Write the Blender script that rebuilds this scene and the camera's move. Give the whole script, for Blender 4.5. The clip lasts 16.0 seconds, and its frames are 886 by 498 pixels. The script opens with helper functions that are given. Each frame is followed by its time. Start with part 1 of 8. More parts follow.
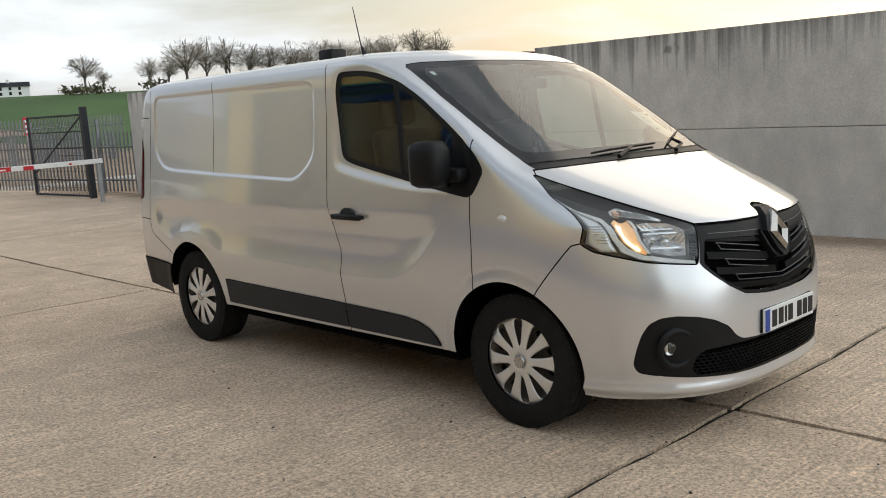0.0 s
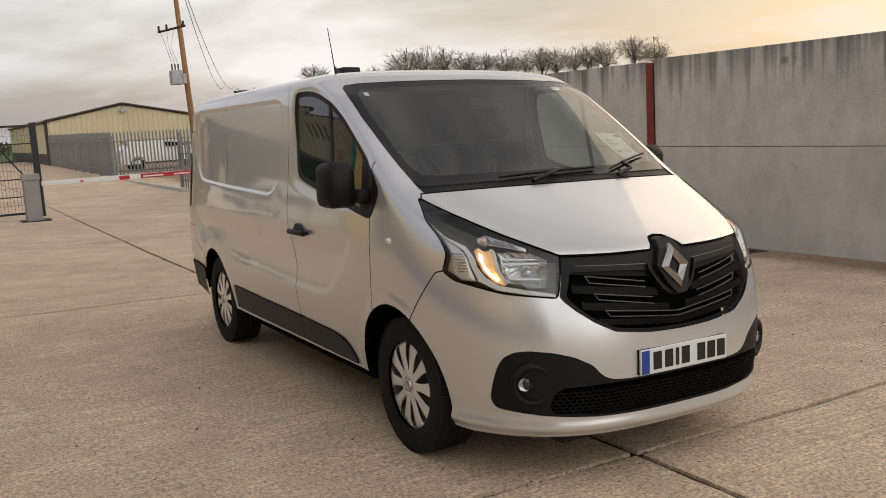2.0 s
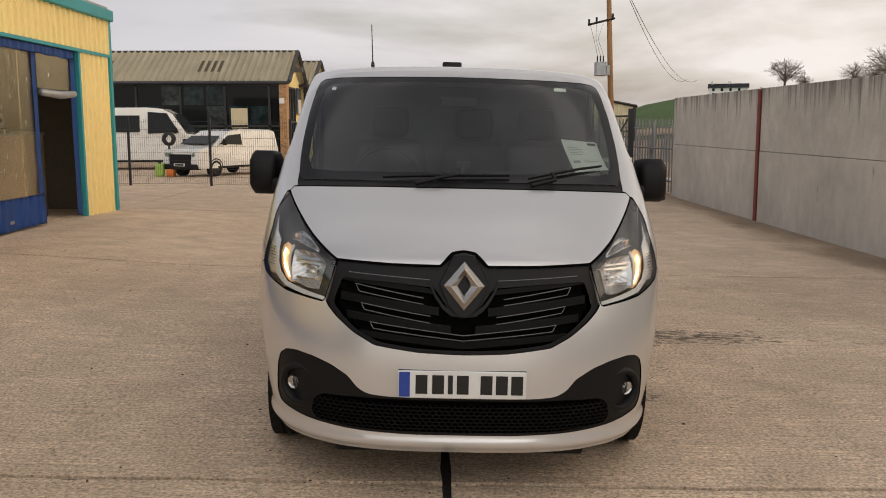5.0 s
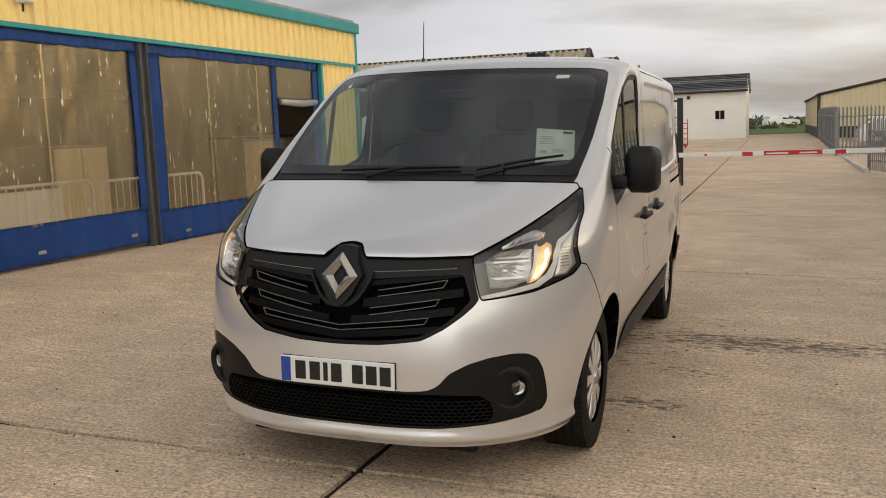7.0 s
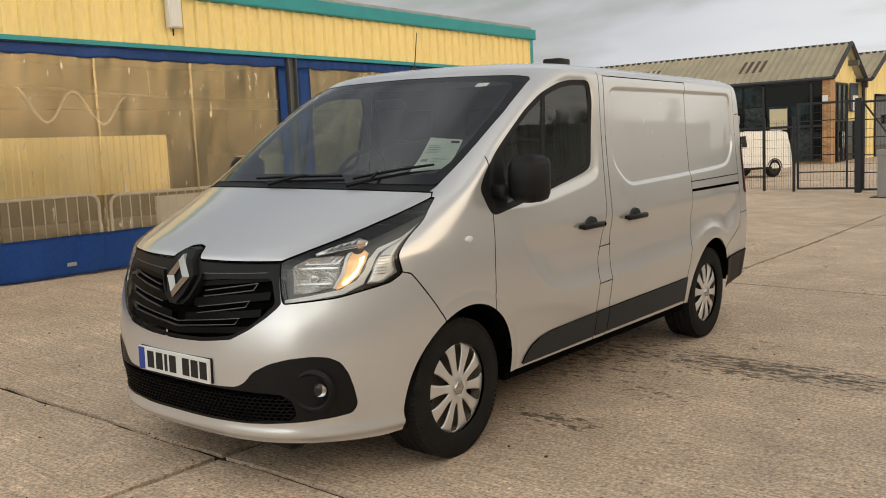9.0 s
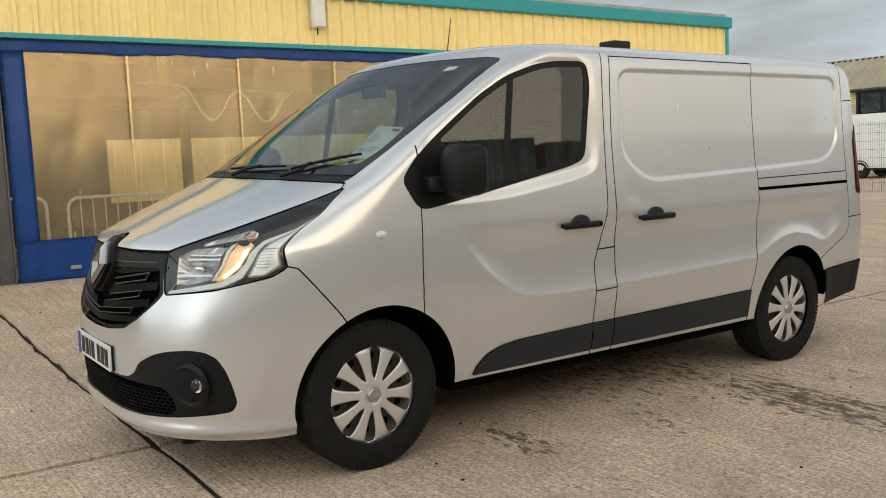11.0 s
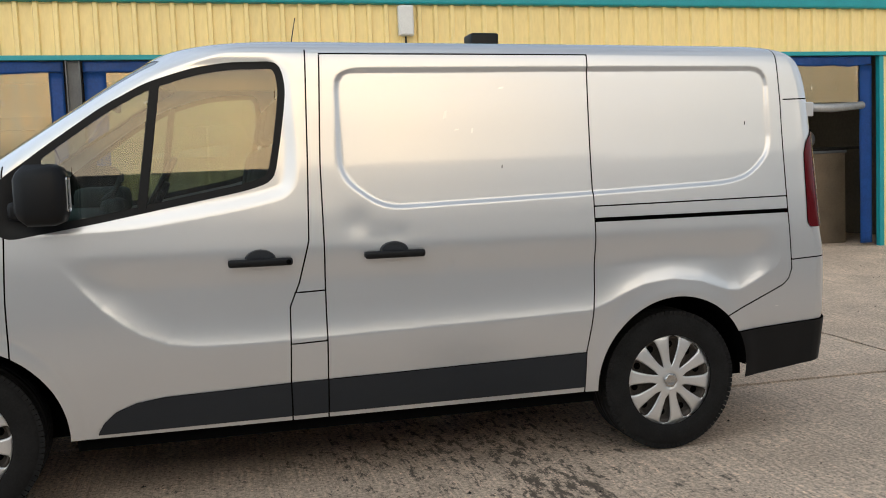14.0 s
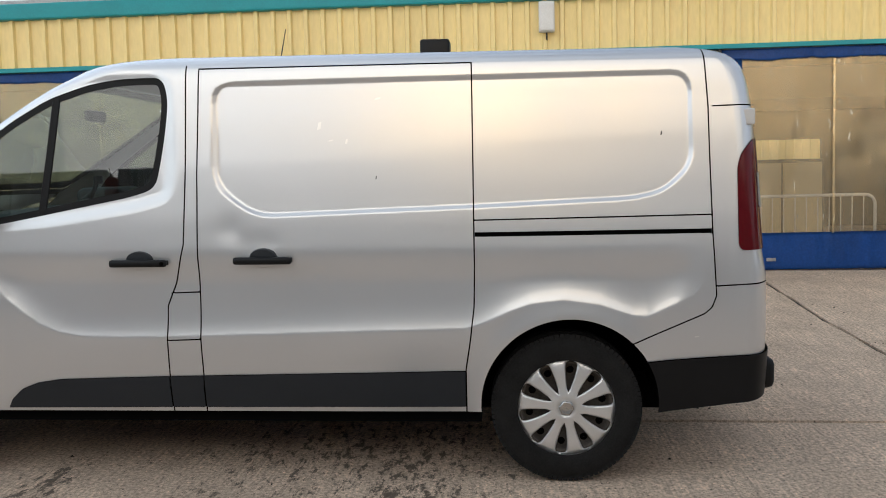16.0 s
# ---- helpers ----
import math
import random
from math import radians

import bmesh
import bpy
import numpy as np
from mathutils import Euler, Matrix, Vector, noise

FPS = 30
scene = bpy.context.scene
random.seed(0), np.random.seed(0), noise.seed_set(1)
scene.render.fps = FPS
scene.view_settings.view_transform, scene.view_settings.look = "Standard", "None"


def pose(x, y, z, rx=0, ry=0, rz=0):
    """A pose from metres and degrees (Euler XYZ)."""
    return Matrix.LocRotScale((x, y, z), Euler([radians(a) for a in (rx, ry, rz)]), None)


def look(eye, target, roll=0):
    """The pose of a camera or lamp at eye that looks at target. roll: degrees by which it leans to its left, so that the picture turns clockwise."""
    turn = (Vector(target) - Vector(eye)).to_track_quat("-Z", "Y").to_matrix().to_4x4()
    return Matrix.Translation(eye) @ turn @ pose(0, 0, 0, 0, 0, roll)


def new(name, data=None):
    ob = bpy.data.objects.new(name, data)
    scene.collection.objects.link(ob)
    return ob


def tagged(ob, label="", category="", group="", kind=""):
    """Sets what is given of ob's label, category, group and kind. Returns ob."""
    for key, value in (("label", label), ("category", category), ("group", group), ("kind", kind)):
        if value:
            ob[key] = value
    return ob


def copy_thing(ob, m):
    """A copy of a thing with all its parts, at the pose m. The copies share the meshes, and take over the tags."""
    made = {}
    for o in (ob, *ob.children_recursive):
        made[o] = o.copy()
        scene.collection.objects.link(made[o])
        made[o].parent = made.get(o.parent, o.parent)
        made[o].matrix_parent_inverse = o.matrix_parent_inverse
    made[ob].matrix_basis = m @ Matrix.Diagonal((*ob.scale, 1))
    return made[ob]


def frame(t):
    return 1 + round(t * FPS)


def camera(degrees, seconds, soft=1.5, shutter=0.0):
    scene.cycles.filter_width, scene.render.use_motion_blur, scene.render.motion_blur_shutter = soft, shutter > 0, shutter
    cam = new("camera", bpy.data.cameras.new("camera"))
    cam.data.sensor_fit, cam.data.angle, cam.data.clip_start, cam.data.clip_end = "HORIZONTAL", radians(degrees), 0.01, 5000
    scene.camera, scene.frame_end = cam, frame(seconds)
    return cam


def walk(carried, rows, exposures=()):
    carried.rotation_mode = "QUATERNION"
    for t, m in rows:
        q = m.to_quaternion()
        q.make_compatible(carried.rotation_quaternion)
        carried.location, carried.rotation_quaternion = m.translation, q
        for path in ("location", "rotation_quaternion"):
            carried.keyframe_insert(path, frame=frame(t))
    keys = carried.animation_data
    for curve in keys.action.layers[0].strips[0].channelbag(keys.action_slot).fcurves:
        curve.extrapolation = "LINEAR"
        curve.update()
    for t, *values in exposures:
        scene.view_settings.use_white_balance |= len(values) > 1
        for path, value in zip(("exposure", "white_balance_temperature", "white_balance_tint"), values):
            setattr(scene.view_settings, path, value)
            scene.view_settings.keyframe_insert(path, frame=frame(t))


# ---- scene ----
cam = camera(52.8, 16.0, 1.0)
PATH = [
    (0, (-4.062, -2.805, 1.652), (-2.696, -1.383, 1.319), -3.6),
    (0.5, (-3.878, -3.077, 1.663), (-2.576, -1.594, 1.338), -3.8),
    (1, (-3.543, -3.231, 1.643), (-2.331, -1.672, 1.33), -3.7),
    (1.5, (-3.189, -3.488, 1.624), (-2.083, -1.849, 1.325), -3.5),
    (2, (-2.805, -3.759, 1.635), (-1.822, -2.041, 1.345), -3.3),
    (2.5, (-2.359, -3.87, 1.607), (-1.517, -2.077, 1.325), -2.8),
    (3, (-1.931, -4.071, 1.575), (-1.239, -2.214, 1.304), -2.1),
    (3.5, (-1.468, -4.233, 1.586), (-0.94, -2.323, 1.316), -1.8),
    (4, (-1.003, -4.26, 1.566), (-0.645, -2.31, 1.3), -1.3),
    (4.5, (-0.523, -4.399, 1.546), (-0.341, -2.425, 1.281), -1.2),
    (4.7, (-0.352, -4.443, 1.582), (-0.235, -2.465, 1.311), -0.7),
    (6.8, (1.533, -4.194, 1.519), (0.902, -2.315, 1.25), -2.0),
    (7, (1.702, -4.138, 1.512), (1.007, -2.282, 1.248), -2.2),
    (7.5, (2.182, -4.001, 1.499), (1.334, -2.207, 1.248), -2.5),
    (8, (2.579, -3.728, 1.459), (1.596, -2.003, 1.217), -2.7),
    (8.5, (2.993, -3.488, 1.449), (1.885, -1.84, 1.216), -2.8),
    (9, (3.428, -3.284, 1.459), (2.203, -1.72, 1.229), -2.7),
    (9.2, (3.541, -3.157, 1.428), (2.273, -1.627, 1.202), -2.8),
    (11.3, (4.352, -1.7, 1.289), (2.684, -0.612, 1.101), -2.7),
    (11.5, (4.434, -1.519, 1.257), (2.739, -0.472, 1.079), -2.8),
    (12, (4.517, -1.06, 1.293), (2.773, -0.101, 1.101), -2.5),
    (12.5, (4.505, -0.547, 1.33), (2.72, 0.331, 1.128), -2.1),
    (13, (4.645, -0.027, 1.291), (2.807, 0.743, 1.111), -2.4),
    (13.5, (4.628, 0.508, 1.254), (2.742, 1.155, 1.095), -2.5),
    (14, (4.701, 1.031, 1.267), (2.77, 1.529, 1.117), -2.4),
    (14.5, (4.765, 1.426, 1.338), (2.809, 1.807, 1.168), -2.1),
    (15, (4.73, 1.905, 1.299), (2.748, 2.126, 1.147), -2.0),
    (15.5, (4.812, 2.386, 1.326), (2.82, 2.431, 1.151), -1.7),
    (16, (4.843, 2.843, 1.298), (2.853, 2.704, 1.148), -1.4),
]
LIGHT = [(0, 1.06, 6200, 10), (2, 0.86, 6900, 16), (4.5, 0.76, 7100, 18), (7, 0.90, 7080, 15), (8.5, 0.95, 7050, 13), (12, 1.05, 6150, 9), (16, 0.88, 5700, 11)]
walk(cam, [(t, look(eye, target, roll)) for t, eye, target, roll in PATH], LIGHT)
SKY_GAIN, ZENITH, SOUTH, GLOW = 0.057, 0.78, 2.75, 1.25

# ---- world, sun and exposure ----
SUN_AZ, SUN_EL = 81.6, 8.0          # degrees from +y towards +x, and above the horizon
sun_dir = Vector((math.sin(radians(SUN_AZ)) * math.cos(radians(SUN_EL)), math.cos(radians(SUN_AZ)) * math.cos(radians(SUN_EL)), math.sin(radians(SUN_EL))))
sun = new("sun", bpy.data.lights.new("sun", "SUN"))
sun.data.energy, sun.data.angle, sun.data.color = 0.45, radians(70.0), (1.0, 0.81, 0.58)
sun.matrix_world = look((0, 0, 30), Vector((0, 0, 30)) - sun_dir)
scene.view_settings.exposure = 0.0

world = bpy.data.worlds.new("world")
scene.world = world
world.use_nodes = True
wn, wl = world.node_tree.nodes, world.node_tree.links
wn.clear()
sky = wn.new("ShaderNodeTexSky")
sky.sky_type, sky.sun_disc = "NISHITA", False
sky.sun_elevation, sky.sun_rotation = radians(SUN_EL), radians(SUN_AZ)
sky.air_density, sky.dust_density = 1.2, 2.5
# a broken sheet of cloud over the clear sky
coord = wn.new("ShaderNodeTexCoord")
flat = wn.new("ShaderNodeMapping")
flat.inputs["Scale"].default_value = (1.0, 1.0, 4.5)
noise_c = wn.new("ShaderNodeTexNoise")
noise_c.inputs["Scale"].default_value, noise_c.inputs["Detail"].default_value, noise_c.inputs["Roughness"].default_value = 2.0, 7.0, 0.55
noise_c.inputs["Distortion"].default_value = 0.3
ramp_c = wn.new("ShaderNodeValToRGB")
ramp_c.color_ramp.elements[0].position, ramp_c.color_ramp.elements[1].position = 0.40, 0.58
ramp_c.color_ramp.elements[0].color, ramp_c.color_ramp.elements[1].color = (0.45, 0.45, 0.45, 1), (1, 1, 1, 1)
noise_d = wn.new("ShaderNodeTexNoise")
noise_d.inputs["Scale"].default_value, noise_d.inputs["Detail"].default_value = 1.3, 5.0
# the cloud is brighter and warmer towards the sun
dot = wn.new("ShaderNodeVectorMath")
dot.operation = "DOT_PRODUCT"
dot.inputs[1].default_value = sun_dir
warm = wn.new("ShaderNodeValToRGB")
warm.color_ramp.elements[0].position, warm.color_ramp.elements[1].position = 0.0, 1.0
warm.color_ramp.elements[0].color, warm.color_ramp.elements[1].color = (0.30, 0.33, 0.375, 1), (0.52, 0.515, 0.49, 1)
mid = warm.color_ramp.elements.new(0.46)
mid.color = (0.345, 0.37, 0.405, 1)
turn = warm.color_ramp.elements.new(0.66)
turn.color = (0.43, 0.445, 0.455, 1)
half = wn.new("ShaderNodeMath")
half.operation, half.inputs[1].default_value, half.inputs[2].default_value = "MULTIPLY_ADD", 0.5, 0.5
shade = wn.new("ShaderNodeMixRGB")
shade.blend_type, shade.inputs["Fac"].default_value = "MULTIPLY", 1.0
grey = wn.new("ShaderNodeValToRGB")
grey.color_ramp.elements[0].position, grey.color_ramp.elements[1].position = 0.35, 0.65
grey.color_ramp.elements[0].color, grey.color_ramp.elements[1].color = (0.72, 0.72, 0.74, 1), (1.12, 1.12, 1.1, 1)
lift = wn.new("ShaderNodeMixRGB")
lift.blend_type, lift.inputs["Fac"].default_value, lift.inputs["Color2"].default_value = "MULTIPLY", 1.0, (SKY_GAIN, SKY_GAIN, SKY_GAIN, 1)
mixed = wn.new("ShaderNodeMixRGB")
back = wn.new("ShaderNodeBackground")
back.inputs["Strength"].default_value = 1.0
out = wn.new("ShaderNodeOutputWorld")
wl.new(coord.outputs["Generated"], flat.inputs["Vector"])
wl.new(flat.outputs["Vector"], noise_c.inputs["Vector"])
wl.new(flat.outputs["Vector"], noise_d.inputs["Vector"])
wl.new(noise_c.outputs["Fac"], ramp_c.inputs["Fac"])
wl.new(coord.outputs["Generated"], dot.inputs[0])
wl.new(dot.outputs["Value"], half.inputs[0])
wl.new(half.outputs["Value"], warm.inputs["Fac"])
wl.new(noise_d.outputs["Fac"], grey.inputs["Fac"])
wl.new(warm.outputs["Color"], shade.inputs["Color1"])
wl.new(grey.outputs["Color"], shade.inputs["Color2"])
wl.new(sky.outputs["Color"], lift.inputs["Color1"])
wl.new(ramp_c.outputs["Color"], mixed.inputs["Fac"])
wl.new(lift.outputs["Color"], mixed.inputs["Color1"])
wl.new(shade.outputs["Color"], mixed.inputs["Color2"])
# an overcast sky is brighter overhead than along the horizon
upward = wn.new("ShaderNodeSeparateXYZ")
wl.new(coord.outputs["Generated"], upward.inputs["Vector"])
zenith = wn.new("ShaderNodeMapRange")
zenith.interpolation_type = "SMOOTHSTEP"
zenith.inputs["From Min"].default_value, zenith.inputs["From Max"].default_value = 0.12, 0.9
zenith.inputs["To Min"].default_value, zenith.inputs["To Max"].default_value = 1.0, ZENITH
wl.new(upward.outputs["Z"], zenith.inputs["Value"])
high = wn.new("ShaderNodeMixRGB")
high.blend_type, high.inputs["Fac"].default_value = "MULTIPLY", 1.0
wl.new(mixed.outputs["Color"], high.inputs["Color1"])
wl.new(zenith.outputs["Result"], high.inputs["Color2"])
# the sheet thins towards the open south, and glows round the low sun
def sky_lobe(toward, start, gain, tint, below):
    d, r, m = wn.new("ShaderNodeVectorMath"), wn.new("ShaderNodeMapRange"), wn.new("ShaderNodeMixRGB")
    d.operation, d.inputs[1].default_value = "DOT_PRODUCT", Vector(toward).normalized()
    r.interpolation_type = "SMOOTHSTEP"
    r.inputs["From Min"].default_value, r.inputs["From Max"].default_value, r.inputs["To Max"].default_value = start, 1.0, 1.0
    m.blend_type, m.inputs["Color2"].default_value = "MULTIPLY", (*(gain * c for c in tint), 1)
    m.use_clamp = False
    wl.new(coord.outputs["Generated"], d.inputs[0])
    wl.new(d.outputs["Value"], r.inputs["Value"])
    wl.new(r.outputs["Result"], m.inputs["Fac"])
    wl.new(below, m.inputs["Color1"])
    return m.outputs["Color"]


bright = sky_lobe((0.05, -0.97, 0.22), -0.15, SOUTH, (1.0, 0.975, 0.91), high.outputs["Color"])
bright = sky_lobe(sun_dir, 0.93, GLOW, (1.0, 0.94, 0.82), bright)
wl.new(bright, back.inputs["Color"])
wl.new(back.outputs["Background"], out.inputs["Surface"])

# ---- materials ----


def material(name, color, rough=0.6, metal=0.0, vary=0.15, scale=6.0, fine=60.0, bump=0.0, coat=0.0, spec=0.5, stain=None, stain_scale=1.5, stain_from=0.55, stretch=(1, 1, 1), alpha=1.0, emit=None, emit_power=0.0, transmission=0.0, ior=1.45, random_vary=0.0):
    """A surface with variation at two scales, an optional stain colour and fine relief; object coordinates in metres."""
    m = bpy.data.materials.new(name)
    m.use_nodes = True
    nodes, links = m.node_tree.nodes, m.node_tree.links
    b = nodes["Principled BSDF"]
    b.inputs["Roughness"].default_value, b.inputs["Metallic"].default_value = rough, metal
    b.inputs["Specular IOR Level"].default_value, b.inputs["IOR"].default_value = spec, ior
    b.inputs["Coat Weight"].default_value, b.inputs["Coat Roughness"].default_value = coat, 0.04
    b.inputs["Alpha"].default_value, b.inputs["Transmission Weight"].default_value = alpha, transmission
    b.inputs["Base Color"].default_value = (*color, 1)
    if emit:
        b.inputs["Emission Color"].default_value, b.inputs["Emission Strength"].default_value = (*emit, 1), emit_power
    if vary <= 0 and bump <= 0 and not stain:
        return m
    tc = nodes.new("ShaderNodeTexCoord")
    mp = nodes.new("ShaderNodeMapping")
    mp.inputs["Scale"].default_value = stretch
    links.new(tc.outputs["Object"], mp.inputs["Vector"])
    big, small = nodes.new("ShaderNodeTexNoise"), nodes.new("ShaderNodeTexNoise")
    for n, s, d in ((big, scale, 6), (small, fine, 4)):
        n.inputs["Scale"].default_value, n.inputs["Detail"].default_value = s, d
        links.new(mp.outputs["Vector"], n.inputs["Vector"])
    add = nodes.new("ShaderNodeMath")
    add.operation = "ADD"
    links.new(big.outputs["Fac"], add.inputs[0])
    links.new(small.outputs["Fac"], add.inputs[1])
    tone = nodes.new("ShaderNodeMapRange")
    tone.inputs["From Min"].default_value, tone.inputs["From Max"].default_value = 0.7, 1.3
    tone.inputs["To Min"].default_value, tone.inputs["To Max"].default_value = 1 - vary, 1 + vary
    links.new(add.outputs["Value"], tone.inputs["Value"])
    value = tone.outputs["Result"]
    if random_vary:
        info = nodes.new("ShaderNodeObjectInfo")
        rr = nodes.new("ShaderNodeMapRange")
        rr.inputs["To Min"].default_value, rr.inputs["To Max"].default_value = 1 - random_vary, 1 + random_vary
        links.new(info.outputs["Random"], rr.inputs["Value"])
        mul = nodes.new("ShaderNodeMath")
        mul.operation = "MULTIPLY"
        links.new(value, mul.inputs[0])
        links.new(rr.outputs["Result"], mul.inputs[1])
        value = mul.outputs["Value"]
    mix = nodes.new("ShaderNodeMixRGB")
    mix.blend_type, mix.inputs["Fac"].default_value, mix.inputs["Color1"].default_value = "MULTIPLY", 1, (*color, 1)
    links.new(value, mix.inputs["Color2"])
    top = mix.outputs["Color"]
    if stain:
        sn = nodes.new("ShaderNodeTexNoise")
        sn.inputs["Scale"].default_value, sn.inputs["Detail"].default_value, sn.inputs["Roughness"].default_value = stain_scale, 8, 0.62
        links.new(mp.outputs["Vector"], sn.inputs["Vector"])
        sr = nodes.new("ShaderNodeMapRange")
        sr.inputs["From Min"].default_value, sr.inputs["From Max"].default_value = stain_from, stain_from + 0.2
        links.new(sn.outputs["Fac"], sr.inputs["Value"])
        sm = nodes.new("ShaderNodeMixRGB")
        links.new(sr.outputs["Result"], sm.inputs["Fac"])
        links.new(top, sm.inputs["Color1"])
        sm.inputs["Color2"].default_value = (*stain, 1)
        top = sm.outputs["Color"]
    links.new(top, b.inputs["Base Color"])
    if bump > 0:
        bm_ = nodes.new("ShaderNodeBump")
        bm_.inputs["Distance"].default_value, bm_.inputs["Strength"].default_value = bump, 1.0
        links.new(add.outputs["Value"], bm_.inputs["Height"])
        links.new(bm_.outputs["Normal"], b.inputs["Normal"])
    return m


M = {}
M["silver"] = material("silver_paint", (0.68, 0.688, 0.70), 0.28, 0.62, 0.03, 1.2, 900.0, 0.0, coat=1.0)
M["silver"].node_tree.nodes["Principled BSDF"].inputs["Coat IOR"].default_value = 1.72
M["black_plastic"] = material("black_plastic", (0.008, 0.0082, 0.009), 0.46, 0, 0.12, 8, 500, 0.00015, spec=0.25)
M["grille_black"] = material("grille_black_plastic", (0.003, 0.003, 0.0032), 0.38, 0, 0.1, 8, 500, 0.0001, spec=0.12)
# grey for thin strips that draw the highlights along the black grille's edges
M["edge_grey"] = material("grey_edge_highlight", (0.12, 0.122, 0.128), 0.3, 0, 0.1, 8, 300)
M["bulkhead"] = material("grey_bulkhead", (0.10, 0.103, 0.103), 0.8, 0, 0.06, 4, 100)
M["lamp_glow"] = material("glowing_lamp", (0.62, 0.46, 0.30), 0.3, 0.5, 0, emit=(1.0, 0.50, 0.16), emit_power=0.22)
M["lamp_smoke"] = material("smoke_grey_lamp_housing", (0.12, 0.117, 0.108), 0.32, 0.4, 0.06, 8, 200)
M["dark_trim"] = material("dark_grey_trim", (0.015, 0.018, 0.023), 0.55, 0, 0.12, 5, 400, 0.00015)
M["gloss_black"] = material("gloss_black", (0.008, 0.008, 0.009), 0.12, 0, 0)
M["rubber"] = material("tyre_rubber", (0.015, 0.0145, 0.014), 0.8, 0, 0.3, 12, 120, 0.0004, spec=0.18)
M["gap"] = material("shut_line_dark", (0.003, 0.003, 0.003), 0.9, 0, 0, spec=0.03)
M["weathered_galv"] = material("weathered_galvanised_steel", (0.20, 0.205, 0.21), 0.55, 0.3, 0.25, 5, 60)
M["rooflight"] = material("brown_rooflight", (0.17, 0.135, 0.095), 0.5, 0, 0.2, 3, 30)
M["shop_pane"] = material("dark_teal_pane", (0.014, 0.024, 0.026), 0.05, 0, 0.8, 0.9, 5, spec=0.2)
# paler, blotchy glass colour that paints reflections into some workshop panes
M["shop_pale"] = material("painted_reflection_pane", (0.034, 0.042, 0.042), 0.08, 0, 0.8, 1.3, 6, spec=0.2)
M["rim_steel"] = material("dusty_rim_steel", (0.085, 0.072, 0.060), 0.7, 0.3, 0.35, 14, 120)
M["badge_metal"] = material("grey_badge_metal", (0.42, 0.41, 0.39), 0.16, 1.0, 0)
M["tread_plate"] = material("brown_tread_plate", (0.20, 0.155, 0.105), 0.45, 0.5, 0.25, 3, 60, 0.0006)
M["dull_board"] = material("dull_buff_board", (0.23, 0.175, 0.115), 0.8, 0, 0.25, 1.5, 40)
M["chrome"] = material("chrome", (0.75, 0.75, 0.74), 0.08, 1.0, 0)
M["reflector"] = material("reflector", (0.66, 0.66, 0.66), 0.2, 1.0, 0)
M["satin"] = material("satin_metal", (0.55, 0.55, 0.54), 0.25, 1.0, 0.04, 20, 300)
M["hubcap"] = material("hubcap_silver", (0.78, 0.78, 0.775), 0.32, 0.7, 0.05, 10, 300, coat=0.4)
M["steel_dark"] = material("dark_steel", (0.05, 0.045, 0.04), 0.7, 0.5, 0.3, 10, 100)
M["seat"] = material("seat_cloth", (0.022, 0.023, 0.026), 0.95, 0, 0.2, 20, 500, 0.0005)
M["dash"] = material("dash_plastic", (0.022, 0.024, 0.026), 0.6, 0, 0.1, 10, 400)
M["lining"] = material("cab_lining", (0.30, 0.31, 0.31), 0.8, 0, 0.08, 4, 200)
M["paper"] = material("paper", (0.75, 0.8, 0.77), 0.7, 0, 0.04, 8, 100)
M["red_lens"] = material("red_lens", (0.10, 0.003, 0.006), 0.10, 0, 0.1, 30, 200, spec=0.3)
M["lamp_lit"] = material("lit_lamp", (1.0, 0.75, 0.35), 0.3, 0, 0, emit=(1.0, 0.74, 0.40), emit_power=2.5)
M["amber"] = material("amber_lens", (0.75, 0.45, 0.30), 0.1, 0, 0)
M["plate"] = material("plate_white", (0.72, 0.73, 0.72), 0.35, 0, 0.04, 10, 200)
M["plate_blue"] = material("plate_blue", (0.02, 0.06, 0.32), 0.4, 0, 0)
M["plate_black"] = material("plate_black", (0.012, 0.012, 0.012), 0.5, 0, 0)
M["red_steel"] = material("red_oxide_steel", (0.20, 0.035, 0.025), 0.6, 0.1, 0.25, 6, 80, 0.0005)
M["joint"] = material("joint_filler", (0.022, 0.019, 0.016), 0.95, 0, 0.4, 10, 80, 0.004)
M["grass"] = material("field_grass", (0.055, 0.11, 0.025), 0.95, 0, 0.3, 0.08, 3.0, 0.02)
M["yellow_sheet"] = material("cream_yellow_cladding", (0.88, 0.71, 0.32), 0.45, 0, 0.07, 1.0, 30, stain=(0.45, 0.33, 0.14), stain_scale=3.0, stain_from=0.68, stretch=(1, 1, 0.25))
M["teal"] = material("teal_flashing", (0.02, 0.29, 0.33), 0.45, 0, 0.1, 3, 60)
M["blue_pvc"] = material("blue_tarpaulin", (0.022, 0.105, 0.42), 0.35, 0, 0.18, 2.5, 40, 0.002)
M["grey_steel"] = material("grey_steel_post", (0.12, 0.125, 0.13), 0.5, 0.4, 0.2, 4, 60)
M["galv"] = material("galvanised_steel", (0.36, 0.37, 0.38), 0.5, 0.6, 0.2, 5, 60)
M["dark_steel_fence"] = material("black_coated_steel", (0.014, 0.016, 0.02), 0.5, 0, 0.15, 5, 60)
# dark tone puts the gloom of the interiors into the wall colour
M["inside"] = material("shaded_inside_wall", (0.17, 0.15, 0.115), 0.9, 0, 0.2, 0.8, 20)
M["white_render"] = material("white_render", (0.72, 0.71, 0.68), 0.85, 0, 0.06, 0.8, 30, 0.002)
M["slate"] = material("dark_slate_roof", (0.045, 0.047, 0.055), 0.7, 0, 0.2, 2, 30)
